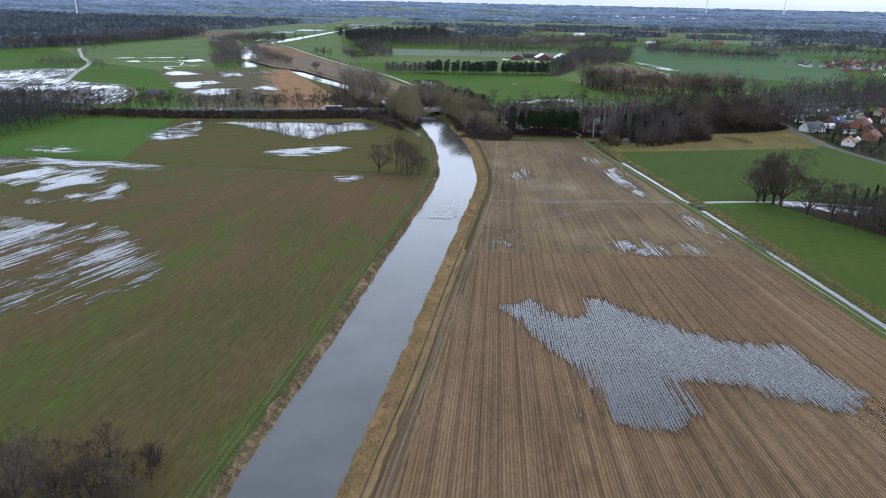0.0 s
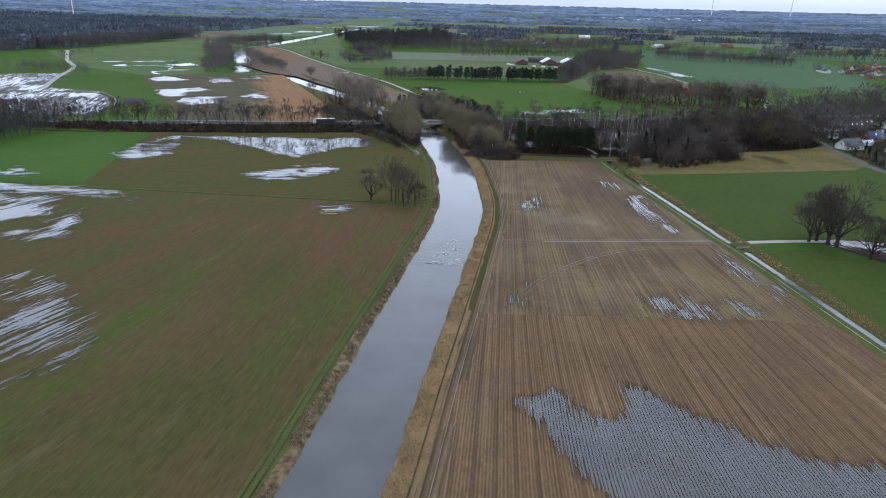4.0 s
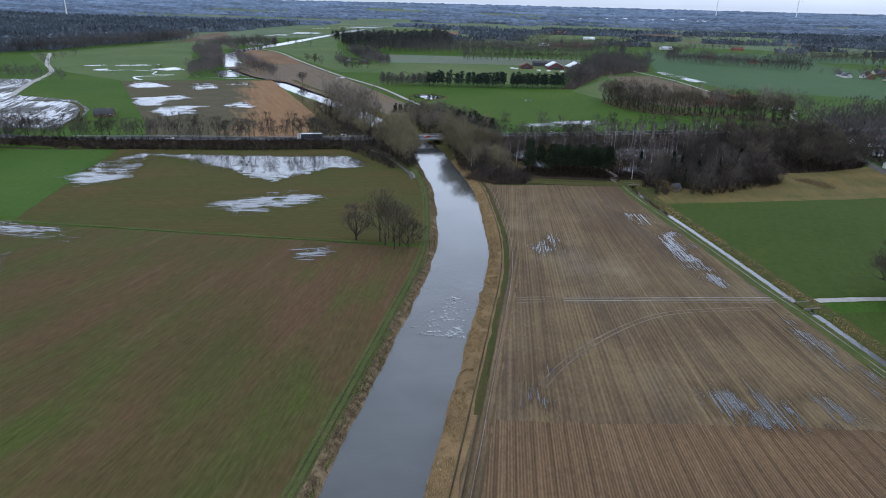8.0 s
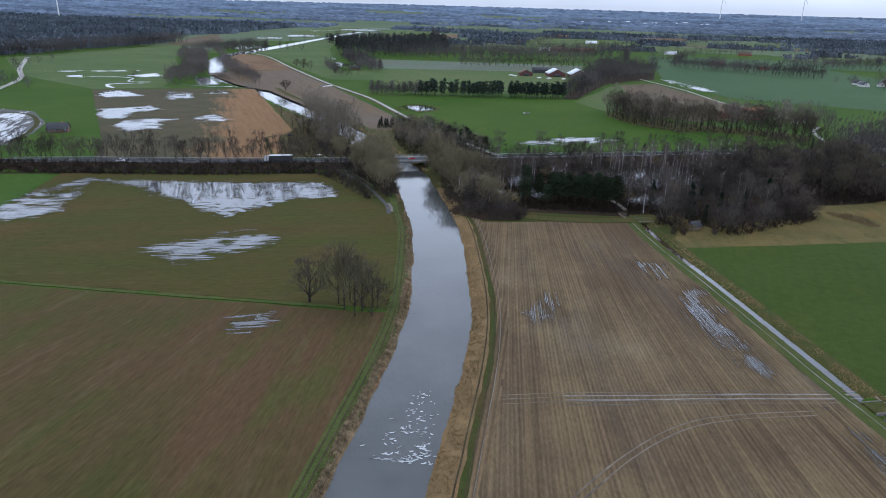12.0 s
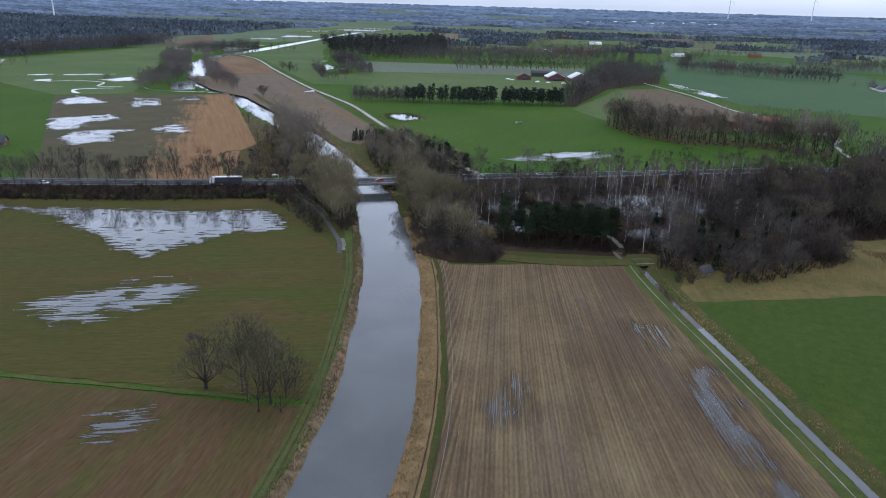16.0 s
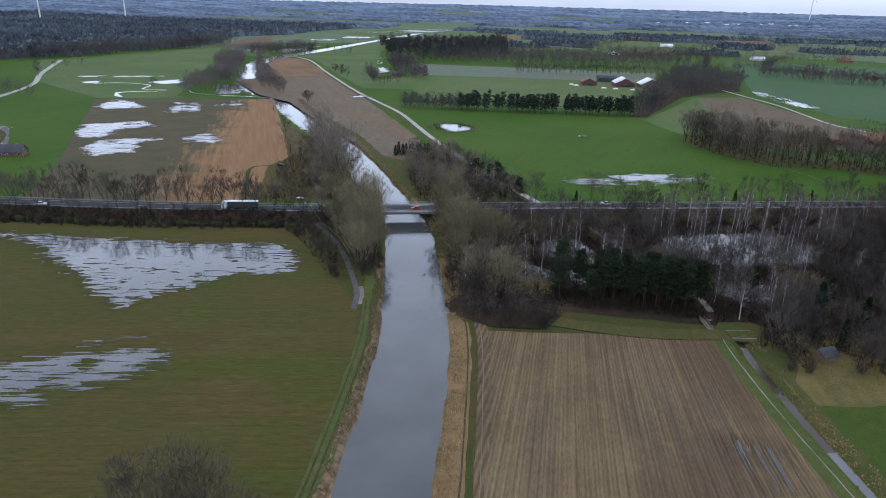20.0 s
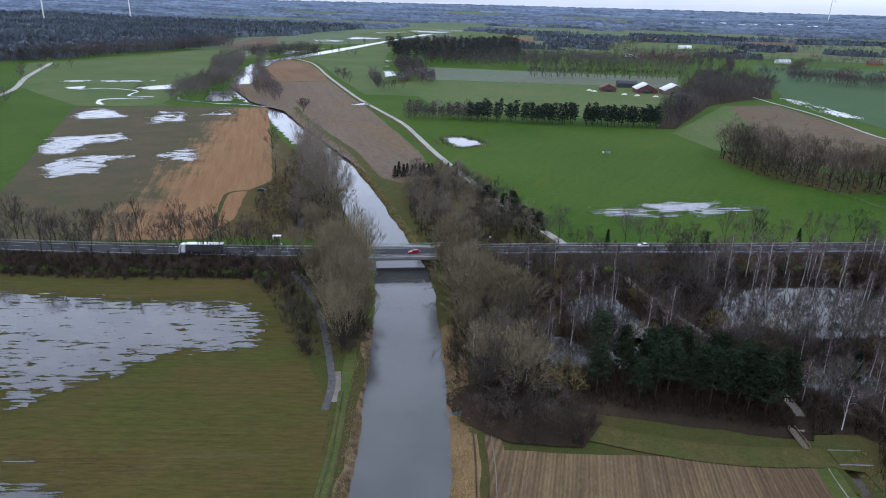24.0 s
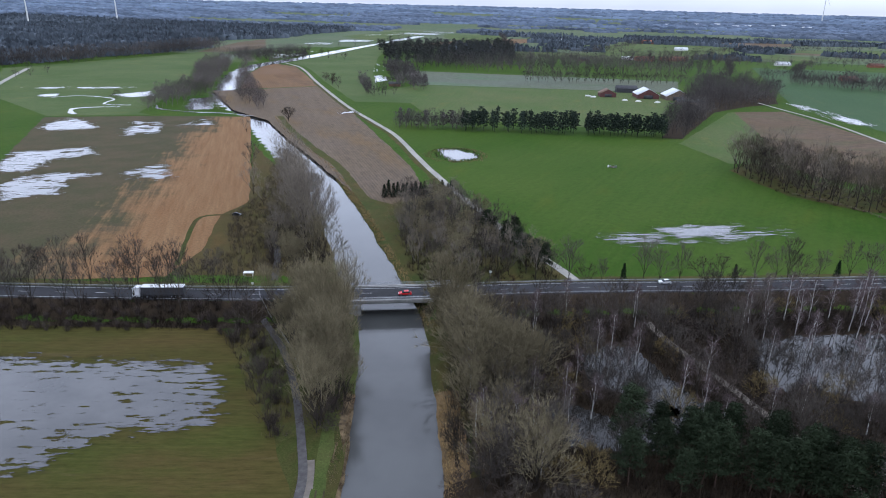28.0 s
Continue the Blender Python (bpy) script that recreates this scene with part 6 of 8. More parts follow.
for i in range(16):
    o = plant("spruce", -112 + 31 * (i % 8) / 7 + 0.8 * (i // 8), 699 + 14 * (i % 8) / 7 + 5 * (i // 8), 0.5 + 0.04 * (i % 4))
    o.scale = (0.85, 0.85, 0.52 + 0.05 * (i % 3))
for x, y in ((-46, 642), (-40, 634), (-34, 628), (-30, 622), (-50, 648), (-26, 618), (-37, 640), (-22, 612)):
    plant("pine", x, y, 0.72)
# roadside trees
rd = smooth(ROAD, 1.0)
rn_ = np.gradient(rd, axis=0)
rn_ /= np.linalg.norm(rn_, axis=1)[:, None]
i = 0
for q, (p, d) in enumerate(zip(rd, rn_)):
    n = np.array((-d[1], d[0]))
    if q % 5 == 0 and -430 < p[0] < -128:
        i += 1
        o = p + n * (10.5 + 1.5 * math.sin(i * 2.1))
        plant("young" if i % 6 else "redtree", float(o[0]), float(o[1]), (0.95, 1.1, 0.85, 1.2, 1.0)[i % 5])
        if i % 3 != 1:
            o = p - n * (8.0 + 1.5 * math.sin(i * 1.3))
            plant("young" if i % 4 else "alder", float(o[0]), float(o[1]), 1.0 if i % 4 else 0.85)
    if q % 7 == 0 and -16 < p[0] < 330:
        i += 1
        o = p + n * (10.5 + 2 * math.sin(i * 1.7))
        plant(("young", "alder", "young", "redtree", "young", "spruce")[i % 6], float(o[0]), float(o[1]), (1.0, 0.8, 1.1, 0.8, 0.7, 0.6)[i % 6])
# the winter wood south of the road
FWOOD = [(-22, 486), (-4, 490), (54, 491), (66, 492), (76, 462), (84, 492), (140, 497), (154, 525), (185, 535), (212, 550), (222, 562), (226, 652), (110, 616), (56, 599), (-2, 580), (-40, 567)]
FPATH = [(14, 580), (17, 572), (25, 558), (34, 543), (44, 525), (51, 512), (54.6, 498), (52.4, 491)]
for i, (x, y) in enumerate(scatter(FWOOD, 5.0, 9, [(FPATH, 3.0), (STREAM, 4.0), (DITCH, 4.5)])):
    deep = max(float(inside(x, y, p)) for p in PONDS)
    if deep > 1.0 and i % 2:
        continue
    if 2 < x < 54 and y < 509 or x > 128 and i % 2:
        continue
    elif y > 566 - 0.0 * x and 50 < x < 150 and y > 0.31 * x + 560:
        k, s = ("birch", 1.0) if i % 3 else ("redtree", 0.9)
    elif x > 130:
        k, s = (("ash", 1.15), ("oak", 0.95), ("clump", 0.95), ("redtree", 1.3))[i // 2 % 4]
    else:
        k, s = (("alder", 0.9), ("golden", 0.95) if x < -8 else ("redtree", 0.85), ("birch", 0.85), ("alder", 0.8), ("golden", 0.9), ("redtree", 0.75), ("alder", 0.95))[i % 7]
    if deep > 1.0:
        k, s = ("alder", 0.6) if i % 2 else ("birch", 0.8)
    plant(k, x, y, s)
for i, (x, y) in enumerate(scatter([(3, 493), (30, 494), (52, 497), (56, 508), (46, 514), (24, 510), (4, 508)], 4.0, 17, [(FPATH, 2.0)])):
    plant("pine" if i % 8 else "alder", x, y, 0.9 if i % 3 else 0.76)
for x, y, s in ((83, 487, 1.3), (98, 491, 1.1), (125, 508, 1.2), (112, 500, 1.0), (92, 505, 1.2), (70, 512, 1.1)):
    plant("spruce", x, y, s)
for x, y, s in ((88, 596, 1.0), (104, 600, 1.1), (120, 500, 1.1), (60, 598, 0.9)):
    plant("golden", x, y, s)
# brush on the road bank
for i, (x, y) in enumerate(scatter([(-330, 506), (-259, 511), (-180, 523), (-119, 540), (-122, 551), (-202, 532), (-256, 523), (-330, 515)], 3.2, 12, limit=120)):
    plant("shrub", x, y, 0.72)
for i, (x, y) in enumerate(scatter([(-14, 582), (56, 601), (110, 618), (220, 652), (222, 646), (110, 610), (56, 593), (-14, 574)], 4.2, 13, limit=60)):
    plant("shrub", x, y, 0.8)
# trees standing alone beyond the road
for x, y, k, s in ((-259, 903, "oak", 0.72), (-268, 846, "tall", 0.5), (-322, 1168, "oak", 0.75), (-345, 1205, "oak", 0.6), (-300, 1130, "alder", 0.9), (-470, 965, "redtree", 0.8), (-180, 686, "tall", 0.6), (-206, 735, "alder", 0.9)):
    plant(k, x, y, s)
for p in PROTO:
    if p.name not in used_proto:
        p.matrix_basis = pose(-445 + 4 * PROTO.index(p), 470, 0)


# ---- woods farther off ----
def stamp(pts, bank, seed, lo=0.8, hi=1.2):
    """Many simple trees in one mesh."""
    R = np.random.default_rng(seed)
    g = Geo()
    for x, y in pts:
        v, f = bank[R.integers(len(bank))]
        a, s = R.uniform(0, 6.28), R.uniform(lo, hi)
        c, w = math.cos(a) * s, math.sin(a) * s
        g.add(np.stack([v[:, 0] * c - v[:, 1] * w + x, v[:, 0] * w + v[:, 1] * c + y, v[:, 2] * s - 0.1], 1), f)
    return g


def flat(geos):
    v, f, n = [], [], 0
    for g in geos:
        gv, gf = np.concatenate(g.v), np.concatenate(g.f)
        v.append(gv)
        f.append(gf + n)
        n += len(gv)
    return np.concatenate(v), np.concatenate(f)


def simple(seed, h=18):
    """A bare tree for the distance, with fewer and thicker twigs."""
    return flat(fork_tree(seed, h, 0.14, 0.2, 5, (14, 50), 1.1, 0.82, 2, 0.2, 11, (1.2, 3.4), 0.115))


LOWBARE = [simple(200 + i) for i in range(6)]
MIDBARE = [flat(fork_tree(260 + i, 18, 0.2, 0.2, 5, (14, 52), 1.05, 0.8, 3, 0.16, 7, (1.1, 2.6), 0.06)) for i in range(5)]
LOWPINE = [flat(pine(210 + i, 17, 0.2, 0.26, 22, 9, 4.2, 1.5)) for i in range(4)]
LOWSPRUCE = [flat(spruce(220 + i, 15, 3.0, 22, 8)) for i in range(2)]


def woods(name, pts, bank, mat, label, seed, lo=0.8, hi=1.2):
    tagged(new(name, stamp(pts, bank, seed, lo, hi).mesh(name, mat)), label, "woodland", kind="stuff")


def bush(seed, h=3.2):
    """A low tangle of twigs for the floor of a wood."""
    R = random.Random(seed)
    fine = []
    for i in range(34):
        p = np.array((R.gauss(0, 0.8), R.gauss(0, 0.8), -0.1))
        d = turn((0, 0, 1), radians(R.uniform(3, 50)), R.uniform(0, 6.28))
        fine.append((*p, *(p + d * h * R.uniform(0.5, 1.1)), 0.07, 0))
    g = Geo()
    tubes(g, fine, 1)
    return flat([g])


BUSHES = [bush(240 + i) for i in range(5)]


def undergrowth(poly, gap, seed, mat, label, avoid=(), ponds=(), lo=0.6, hi=1.4):
    pts = np.array(scatter(poly, gap, seed, avoid))
    for p in ponds:
        pts = pts[inside(pts[:, 0], pts[:, 1], p) < -0.5]
    g = Geo()
    R = np.random.default_rng(seed)
    for (x, y), z in zip(pts, height(pts[:, 0], pts[:, 1])):
        v, f = BUSHES[R.integers(5)]
        a, s = R.uniform(0, 6.28), R.uniform(lo, hi)
        c, w = math.cos(a) * s, math.sin(a) * s
        g.add(np.stack([v[:, 0] * c - v[:, 1] * w + x, v[:, 0] * w + v[:, 1] * c + y, v[:, 2] * s + z], 1), f)
    tagged(new("undergrowth", g.mesh("undergrowth", mat)), label, "undergrowth", kind="stuff")


W8 = [(66, 476), (72, 478), (90, 476), (97, 466), (104, 469), (130, 486), (146, 497), (150, 512), (110, 500), (84, 496), (72, 484)]
for i, (x, y) in enumerate(scatter(W8, 4.2, 18, [(DITCH, 4.5)])):
    plant(("redtree", "ash", "alder", "redtree")[i % 4], x, y, (0.75, 0.7, 0.8, 0.6)[i % 4])
for x, y, k, s in ((72, 468, "redtree", 0.62), (75.5, 463, "shrub", 1.0), (69, 476, "alder", 0.6), (76, 474, "redtree", 0.55), (90, 469, "ash", 0.6), (88.5, 479, "spruce", 0.8), (95, 473, "oak", 0.6), (79, 480, "alder", 0.7),
                   (74, 470, "shrub", 1.1), (71, 463, "shrub", 0.9), (90, 466, "shrub", 0.9), (68, 482, "shrub", 1.1)):
    plant(k, x, y, s)
undergrowth(W8, 2.4, 90, M_BRUSH, "brown shrubs at the edge of the rough grass", [(DITCH, 3.5)])
# Garden hedges, set dense and dark to stand for shade as well.
undergrowth([(232, 480), (229, 520), (233, 640), (340, 672), (380, 640), (350, 520), (320, 440), (250, 430)], 3.4, 98, M_BRUSH, "dark garden hedges and bushes between the houses", [(STREET, 5)], lo=0.5, hi=0.9)
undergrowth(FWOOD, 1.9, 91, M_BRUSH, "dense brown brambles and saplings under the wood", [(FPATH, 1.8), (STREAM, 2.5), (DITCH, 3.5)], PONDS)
undergrowth([(-76, 492), (-92, 512), (-112, 536), (-118, 552), (-90, 560), (-70, 570), (-66, 545), (-58, 505)], 2.6, 92, M_SHRUBS, "dense shrubs beside the path and the river", [(PATHW, 2.2), (RIVER, 12)])
undergrowth([(-36, 500), (-26, 492), (-24, 520), (-30, 562), (-44, 566), (-44, 540)], 1.9, 93, M_SHRUBS, "dense shrubs on the wooded river bank", [(RIVER, 12)])
undergrowth([(-330, 507), (-259, 512), (-180, 525), (-119, 541), (-122, 553), (-202, 534), (-256, 525), (-330, 516)], 1.7, 94, M_BRUSH, "low dark hedge on the slope of the road bank", lo=0.6, hi=1.0)
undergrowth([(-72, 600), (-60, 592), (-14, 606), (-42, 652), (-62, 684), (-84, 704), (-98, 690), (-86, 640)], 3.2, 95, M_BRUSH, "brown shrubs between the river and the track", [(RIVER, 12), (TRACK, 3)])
undergrowth([(-150, 580), (-118, 588), (-104, 606), (-122, 640), (-150, 690), (-200, 752), (-176, 690), (-172, 650), (-150, 604)], 3.0, 96, M_SHRUBS, "brown shrubs under the riverside trees", [(RIVER, 12)])
woods("woodland", scatter([(-334, 400), (-331, 470), (-330, 506), (-380, 512), (-450, 516), (-460, 420), (-400, 380)], 5.4, 14), LOWBARE + LOWSPRUCE[:1], M_WOODS_DUSK, "bare grey wood with a few dark spruces", 30, 0.7, 1.0)
for k, bend in enumerate(([(-400, 908), (-450, 1006), (-455, 1055), (-472, 1107), (-582, 1295), (-604, 1371), (-570, 1371), (-440, 1115), (-412, 1044), (-405, 1000), (-392, 950)],
                          [(-356, 930), (-306, 955), (-330, 1000), (-366, 1061), (-444, 1183), (-556, 1390), (-530, 1390), (-462, 1200), (-400, 1071), (-370, 1000)])):
    woods("woodland", scatter(bend, 6.3, 21 + 70 * k, [(RIVER_S, 11.5)]), MIDBARE, M_WOODS_BEND, "grey bare trees round the old river bend", 1 + 70 * k, 0.55, 0.95)
undergrowth([(-116, 822), (-112, 832), (-98, 837), (-80, 822), (-76, 806), (-94, 790), (-108, 804)], 2.4, 99, M_BRUSH, "dark reeds round the small meadow pond", ponds=[[(-108, 825), (-99, 829), (-86, 819), (-82, 808), (-94, 799), (-102, 810)]], lo=0.35, hi=0.6)
WJ = [(48, 925), (56, 980), (74, 1071), (100, 1200), (140, 1356), (210, 1287), (190, 1178), (150, 1140), (110, 1085), (62, 925)]
sheet("wood_floor_6", WJ, M_LEAFLITTER, 0.02, "brown leaf litter under the wood", "ground")
woods("woodland", scatter(WJ, 8.2, 22), MIDBARE, M_WOODS, "rounded bare brown wood beside the farm", 2, 0.85, 1.2)
WL = [(80, 821), (91, 787), (102, 764), (132, 742), (166, 745), (228, 720), (240, 748), (180, 778), (142, 788), (122, 812), (112, 850), (96, 850)]
sheet("wood_floor_7", WL, M_VERGE, 0.02, "brown leaf litter under the wood", "ground")
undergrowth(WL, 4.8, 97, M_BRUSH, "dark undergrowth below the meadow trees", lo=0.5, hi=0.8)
for i, (x, y) in enumerate(scatter(WL, 6.2, 23)):
    plant(("ash", "clump", "tall", "clump", "ash")[i % 5], x, y, (1.1, 1.0, 0.95, 1.1, 1.2)[i % 5])
woods("woodland", scatter([(-165, 898), (-110, 906), (-105, 930), (-168, 922)], 4.5, 24), LOWBARE + LOWPINE, M_WOODS, "row of thin dark trees", 4, 0.55, 0.8)
for k, (a, b) in enumerate((((-108, 906), (-92, 932)), ((-88, 908), (-70, 935)), ((-66, 910), (-20, 938)), ((-12, 918), (48, 946)))):
    woods("pine_row", scatter([(a[0], a[1]), (b[0], a[1] + 4), (b[0], b[1]), (a[0], b[1] - 4)], 4.6, 25 + k), LOWPINE, M_WOODS_PINE, "row of dark green pines behind the meadow", 5 + k, 0.75, 1.0)
woods("pine_wood", scatter([(-480, 1850), (-200, 1990), (-140, 1510), (-320, 1420)], 14, 31), MIDBARE[:2] + LOWPINE[:2], M_WOODS_DUSK, "dark mixed wood of pines and bare trees", 11, 1.1, 1.5)
woods("woodland", scatter([(-330, 1410), (-240, 1160), (-200, 1150), (-210, 1200), (-290, 1400)], 8, 32), LOWBARE + LOWPINE, M_WOODS, "bare trees and pines round a yard", 12, 0.7, 1.0)
woods("woodland", scatter([(-100, 1290), (110, 1335), (110, 1350), (-100, 1310)], 7, 33), LOWBARE, M_WOODS, "row of bare trees between fields", 13, 0.9, 1.1)
woods("woodland", scatter([(-300, 1422), (-172, 1406), (-92, 1438), (115, 1488), (186, 1517), (150, 1640), (-60, 1700), (-280, 1560)], 12, 34), LOWBARE, M_WOODS, "bare wood behind the fields", 14, 0.8, 1.15)
woods("woodland", scatter([(-817, 1183), (-797, 1222), (-782, 1270), (-784, 1376), (-757, 1458), (-750, 1573), (-753, 1683), (-800, 1690), (-800, 1573), (-810, 1458), (-840, 1376), (-840, 1270), (-860, 1183)], 8, 35), LOWBARE, M_WOODS, "edge of the great wood beyond the meadow", 15, 0.95, 1.25)
woods("woodland", scatter([(-870, 1190), (-815, 1185), (-850, 1090), (-980, 960), (-1200, 860), (-1260, 900), (-1000, 1010)], 10, 36), LOWBARE, M_WOODS, "edge of the great wood beyond the meadow", 16, 0.95, 1.25)
woods("woodland", scatter([(-640, 1420), (-545, 1440), (-545, 1640), (-600, 1660)], 9, 37), LOWBARE, M_WOODS, "bare trees beside the far river", 17, 0.7, 1.0)
woods("woodland", scatter([(-470, 820), (-560, 900), (-640, 1000), (-650, 960), (-540, 850), (-480, 800)], 9, 38, limit=0) or [(-612, 1000)], LOWBARE, M_WOODS, "lone bare tree on the meadow", 18, 0.6, 0.8)
woods("woodland", scatter([(230, 655), (420, 720), (700, 700), (700, 1000), (420, 880), (330, 790), (240, 720)], 11.5, 39), LOWBARE, M_WOODS, "bare trees round the village edge", 19, 0.8, 1.2)
woods("woodland", scatter([(226, 566), (226, 648), (420, 700), (420, 660), (300, 640)], 8.5, 40), LOWBARE, M_WOODS, "bare trees behind the houses", 20, 0.8, 1.1)
woods("woodland", scatter([(-340, 520), (-480, 535), (-480, 560), (-420, 580), (-350, 560)], 7, 41), LOWBARE, M_WOODS, "bare trees beside the flooded field", 21, 0.6, 0.9)
woods("woodland", scatter([(-640, 850), (-520, 850), (-530, 870), (-640, 900)], 9, 42), LOWBARE, M_WOODS, "low trees behind the flooded field", 22, 0.5, 0.8)

woods("woodland", scatter([(255, 1395), (325, 1340), (456, 1268), (475, 1310), (380, 1375), (270, 1440)], 8, 43), LOWBARE, M_WOODS, "loose group of bare trees between fields", 23, 0.8, 1.15)
woods("woodland", scatter([(40, 1640), (240, 1690), (270, 1870), (60, 1760)], 15, 44), LOWBARE + LOWPINE[:1], M_WOODS, "bare garden trees round the hamlet", 24, 0.7, 1.0)
woods("woodland", scatter([(190, 785), (262, 770), (300, 850), (250, 880), (205, 850)], 11, 45), LOWBARE, M_WOODS, "bare garden trees round the farmhouse", 25, 0.6, 0.95)
woods("woodland", scatter([(248, 700), (420, 760), (430, 775), (250, 716)], 7, 46), LOWBARE, M_WOODS, "avenue of bare trees along the lane", 26, 0.7, 0.95)
woods("woodland", scatter([(445, 1215), (500, 1110), (520, 1000), (640, 950), (770, 1100), (700, 1340), (590, 1320)], 17, 48), LOWBARE, M_WOODS, "bare garden trees of the distant village", 28, 0.5, 0.8)
woods("woodland", scatter([(460, 1480), (900, 1380), (1000, 1440), (520, 1560)], 13, 47), LOWBARE, M_WOODS, "row of bare trees between far fields", 27, 0.9, 1.2)


def hedge(pts, step, seed, label, lo=0.6, hi=1.0, bank=None):
    """A loose row of bare trees along a line."""
    R = np.random.default_rng(seed)
    p = smooth(pts, step)
    p = p[R.random(len(p)) < 0.82] + R.normal(0, step * 0.22, (1, 2))
    woods("tree_row", [(float(x + R.normal(0, 2)), float(y + R.normal(0, 2))) for x, y in p], bank or LOWBARE, M_WOODS, label, seed, lo, hi)


for k, (pts, step) in enumerate((([(262, 1421), (324, 1432), (369, 1381), (470, 1370)], 8), ([(207, 1445), (292, 1542), (378, 1740), (520, 1806)], 11), ([(-2, 1928), (162, 1925), (332, 2172)], 10),
                                 ([(44, 1863), (137, 1800), (250, 1730), (342, 1748)], 9), ([(115, 1365), (185, 1452), (232, 1734)], 9), ([(-510, 1385), (-512, 1528), (-590, 1450), (-616, 1518)], 7),
                                 ([(-558, 1840), (-530, 1951), (-563, 2369)], 60), ([(-292, 1192), (-249, 1092), (-217, 1094)], 6), ([(-433, 1514), (-500, 1578), (-463, 1512)], 30),
                                 ([(-163, 1939), (-14, 1922), (138, 2421), (286, 2514)], 13), ([(332, 2172), (592, 2300), (900, 2250)], 12), ([(420, 1900), (640, 1960), (900, 1880)], 11),
                                 ([(-700, 1130), (-690, 1040), (-640, 985)], 26), ([(560, 1500), (760, 1700), (1000, 1800)], 12), ([(-330, 2074), (-249, 2208), (-312, 2600)], 16))):
    hedge(pts, step * 0.65 if step < 20 else step, 300 + k, "loose row of bare trees between far fields", 0.55, 0.95)


def canopy(name, cell, x0, x1, y0, y1, want, mat, label, tall, seed, spikes=True):
    """A distant wood seen as its uneven roof of crowns."""
    X, Y = np.meshgrid(np.arange(x0, x1, cell), np.arange(y0, y1, cell), indexing="ij")
    R = np.random.default_rng(seed)
    X, Y = (X + R.uniform(-0.4, 0.4, X.shape) * cell).ravel(), (Y + R.uniform(-0.4, 0.4, Y.shape) * cell).ravel()
    ok = want(X, Y)
    X, Y = X[ok], Y[ok]
    n = len(X)
    base = rise(X, Y)
    h, w = tall * R.uniform(0.55, 1.15, n), cell * R.uniform(0.45, 0.85, n)
    crown = h
    h = h * 0.8
    ang = R.uniform(0, 6.28, n)
    v = [np.c_[X + R.normal(0, 0.1, n) * w, Y + R.normal(0, 0.1, n) * w, base + h]]
    for k in range(5):
        a = ang + k * 2 * np.pi / 5
        v.append(np.c_[X + np.cos(a) * w * 0.72, Y + np.sin(a) * w * 0.72, base + h * R.uniform(0.55, 0.85, n)])
    for k in range(5):
        a = ang + k * 2 * np.pi / 5 + 0.3
        v.append(np.c_[X + np.cos(a) * w * 0.92, Y + np.sin(a) * w * 0.92, base - 0.5])
    v = np.stack(v, 1).reshape(-1, 3)
    f = []
    for k in range(5):
        j = (k + 1) % 5
        f += [(0, 1 + k, 1 + j), (1 + k, 6 + k, 1 + j), (1 + j, 6 + k, 6 + j)]
    f = (np.arange(n)[:, None, None] * 11 + np.array(f)[None]).reshape(-1, 3)
    if not spikes:
        tagged(new(name, mesh(name, v, f, mat)), label, "woodland", kind="stuff")
        return
    # ragged tops: bare crowns standing out of the mass
    m = n * 5
    bx, by = np.repeat(X, 5) + R.normal(0, 0.3, m) * cell, np.repeat(Y, 5) + R.normal(0, 0.3, m) * cell
    bz, hh, az = np.repeat(base, 5), np.repeat(crown, 5), R.uniform(0, 6.28, m)
    half = cell * R.uniform(0.1, 0.26, m)
    foot, tip = bz + hh * R.uniform(0.35, 0.7, m), bz + hh * R.uniform(0.8, 1.2, m)
    s = np.stack([np.c_[bx - np.cos(az) * half, by - np.sin(az) * half, foot + 0.25 * hh * R.random(m)], np.c_[bx + R.normal(0, 0.08, m) * cell, by + R.normal(0, 0.08, m) * cell, foot - 0.3 * hh],
                  np.c_[bx + np.cos(az) * half, by + np.sin(az) * half, foot + 0.25 * hh * R.random(m)], np.c_[bx + R.normal(0, 0.12, m) * cell, by + R.normal(0, 0.12, m) * cell, tip]], 1).reshape(-1, 3)
    q = np.arange(m)[:, None] * 4 + len(v)
    v, f = np.concatenate([v, s]), np.concatenate([f, q + (0, 1, 3), q + (1, 2, 3)])
    tagged(new(name, mesh(name, v, f, mat)), label, "woodland", kind="stuff")


CLEAR = [p for _, p, _, _ in FIELDS[11:]]
LEFTWOOD = [(-850, 1190), (-826, 1270), (-826, 1376), (-800, 1458), (-792, 1573), (-795, 1690), (-905, 1860), (-890, 1990), (-826, 2109), (-853, 2407), (-823, 2748), (-760, 2950), (-760, 5200), (-4200, 5200), (-4200, 700), (-1240, 885), (-1000, 1000)]


def left_wood(x, y):
    return (inside(x, y, LEFTWOOD) > 0) & (fbm(x / 420, y / 260, 70) > 0.30)


def mid_wood(x, y):
    need = np.where((x > -160) & (y < 2120 - 0.1 * x), 0.64, 0.5)
    ok = (fbm(x / 230, y / 100, 71) > need) & (y > 1480) & (inside(x, y, LEFTWOOD) < 0) & (inside(x, y, [(-790, 1400), (-330, 1400), (-330, 2450), (-440, 2950), (-760, 2950)]) < 0)
    ok &= ~((x > 190) & (y < 1700) & (x < 560))
    for p in CLEAR:
        ok &= inside(x, y, p) < 2
    return ok


canopy("distant_wood", 18, -2200, -740, 900, 2700, left_wood, M_WOODS_HAZE1, "wide dark winter wood", 19, 1)
canopy("distant_wood", 13, -760, 2000, 1480, 2700, mid_wood, M_WOODS_HAZE1, "dark distant woods between fields", 14, 2)


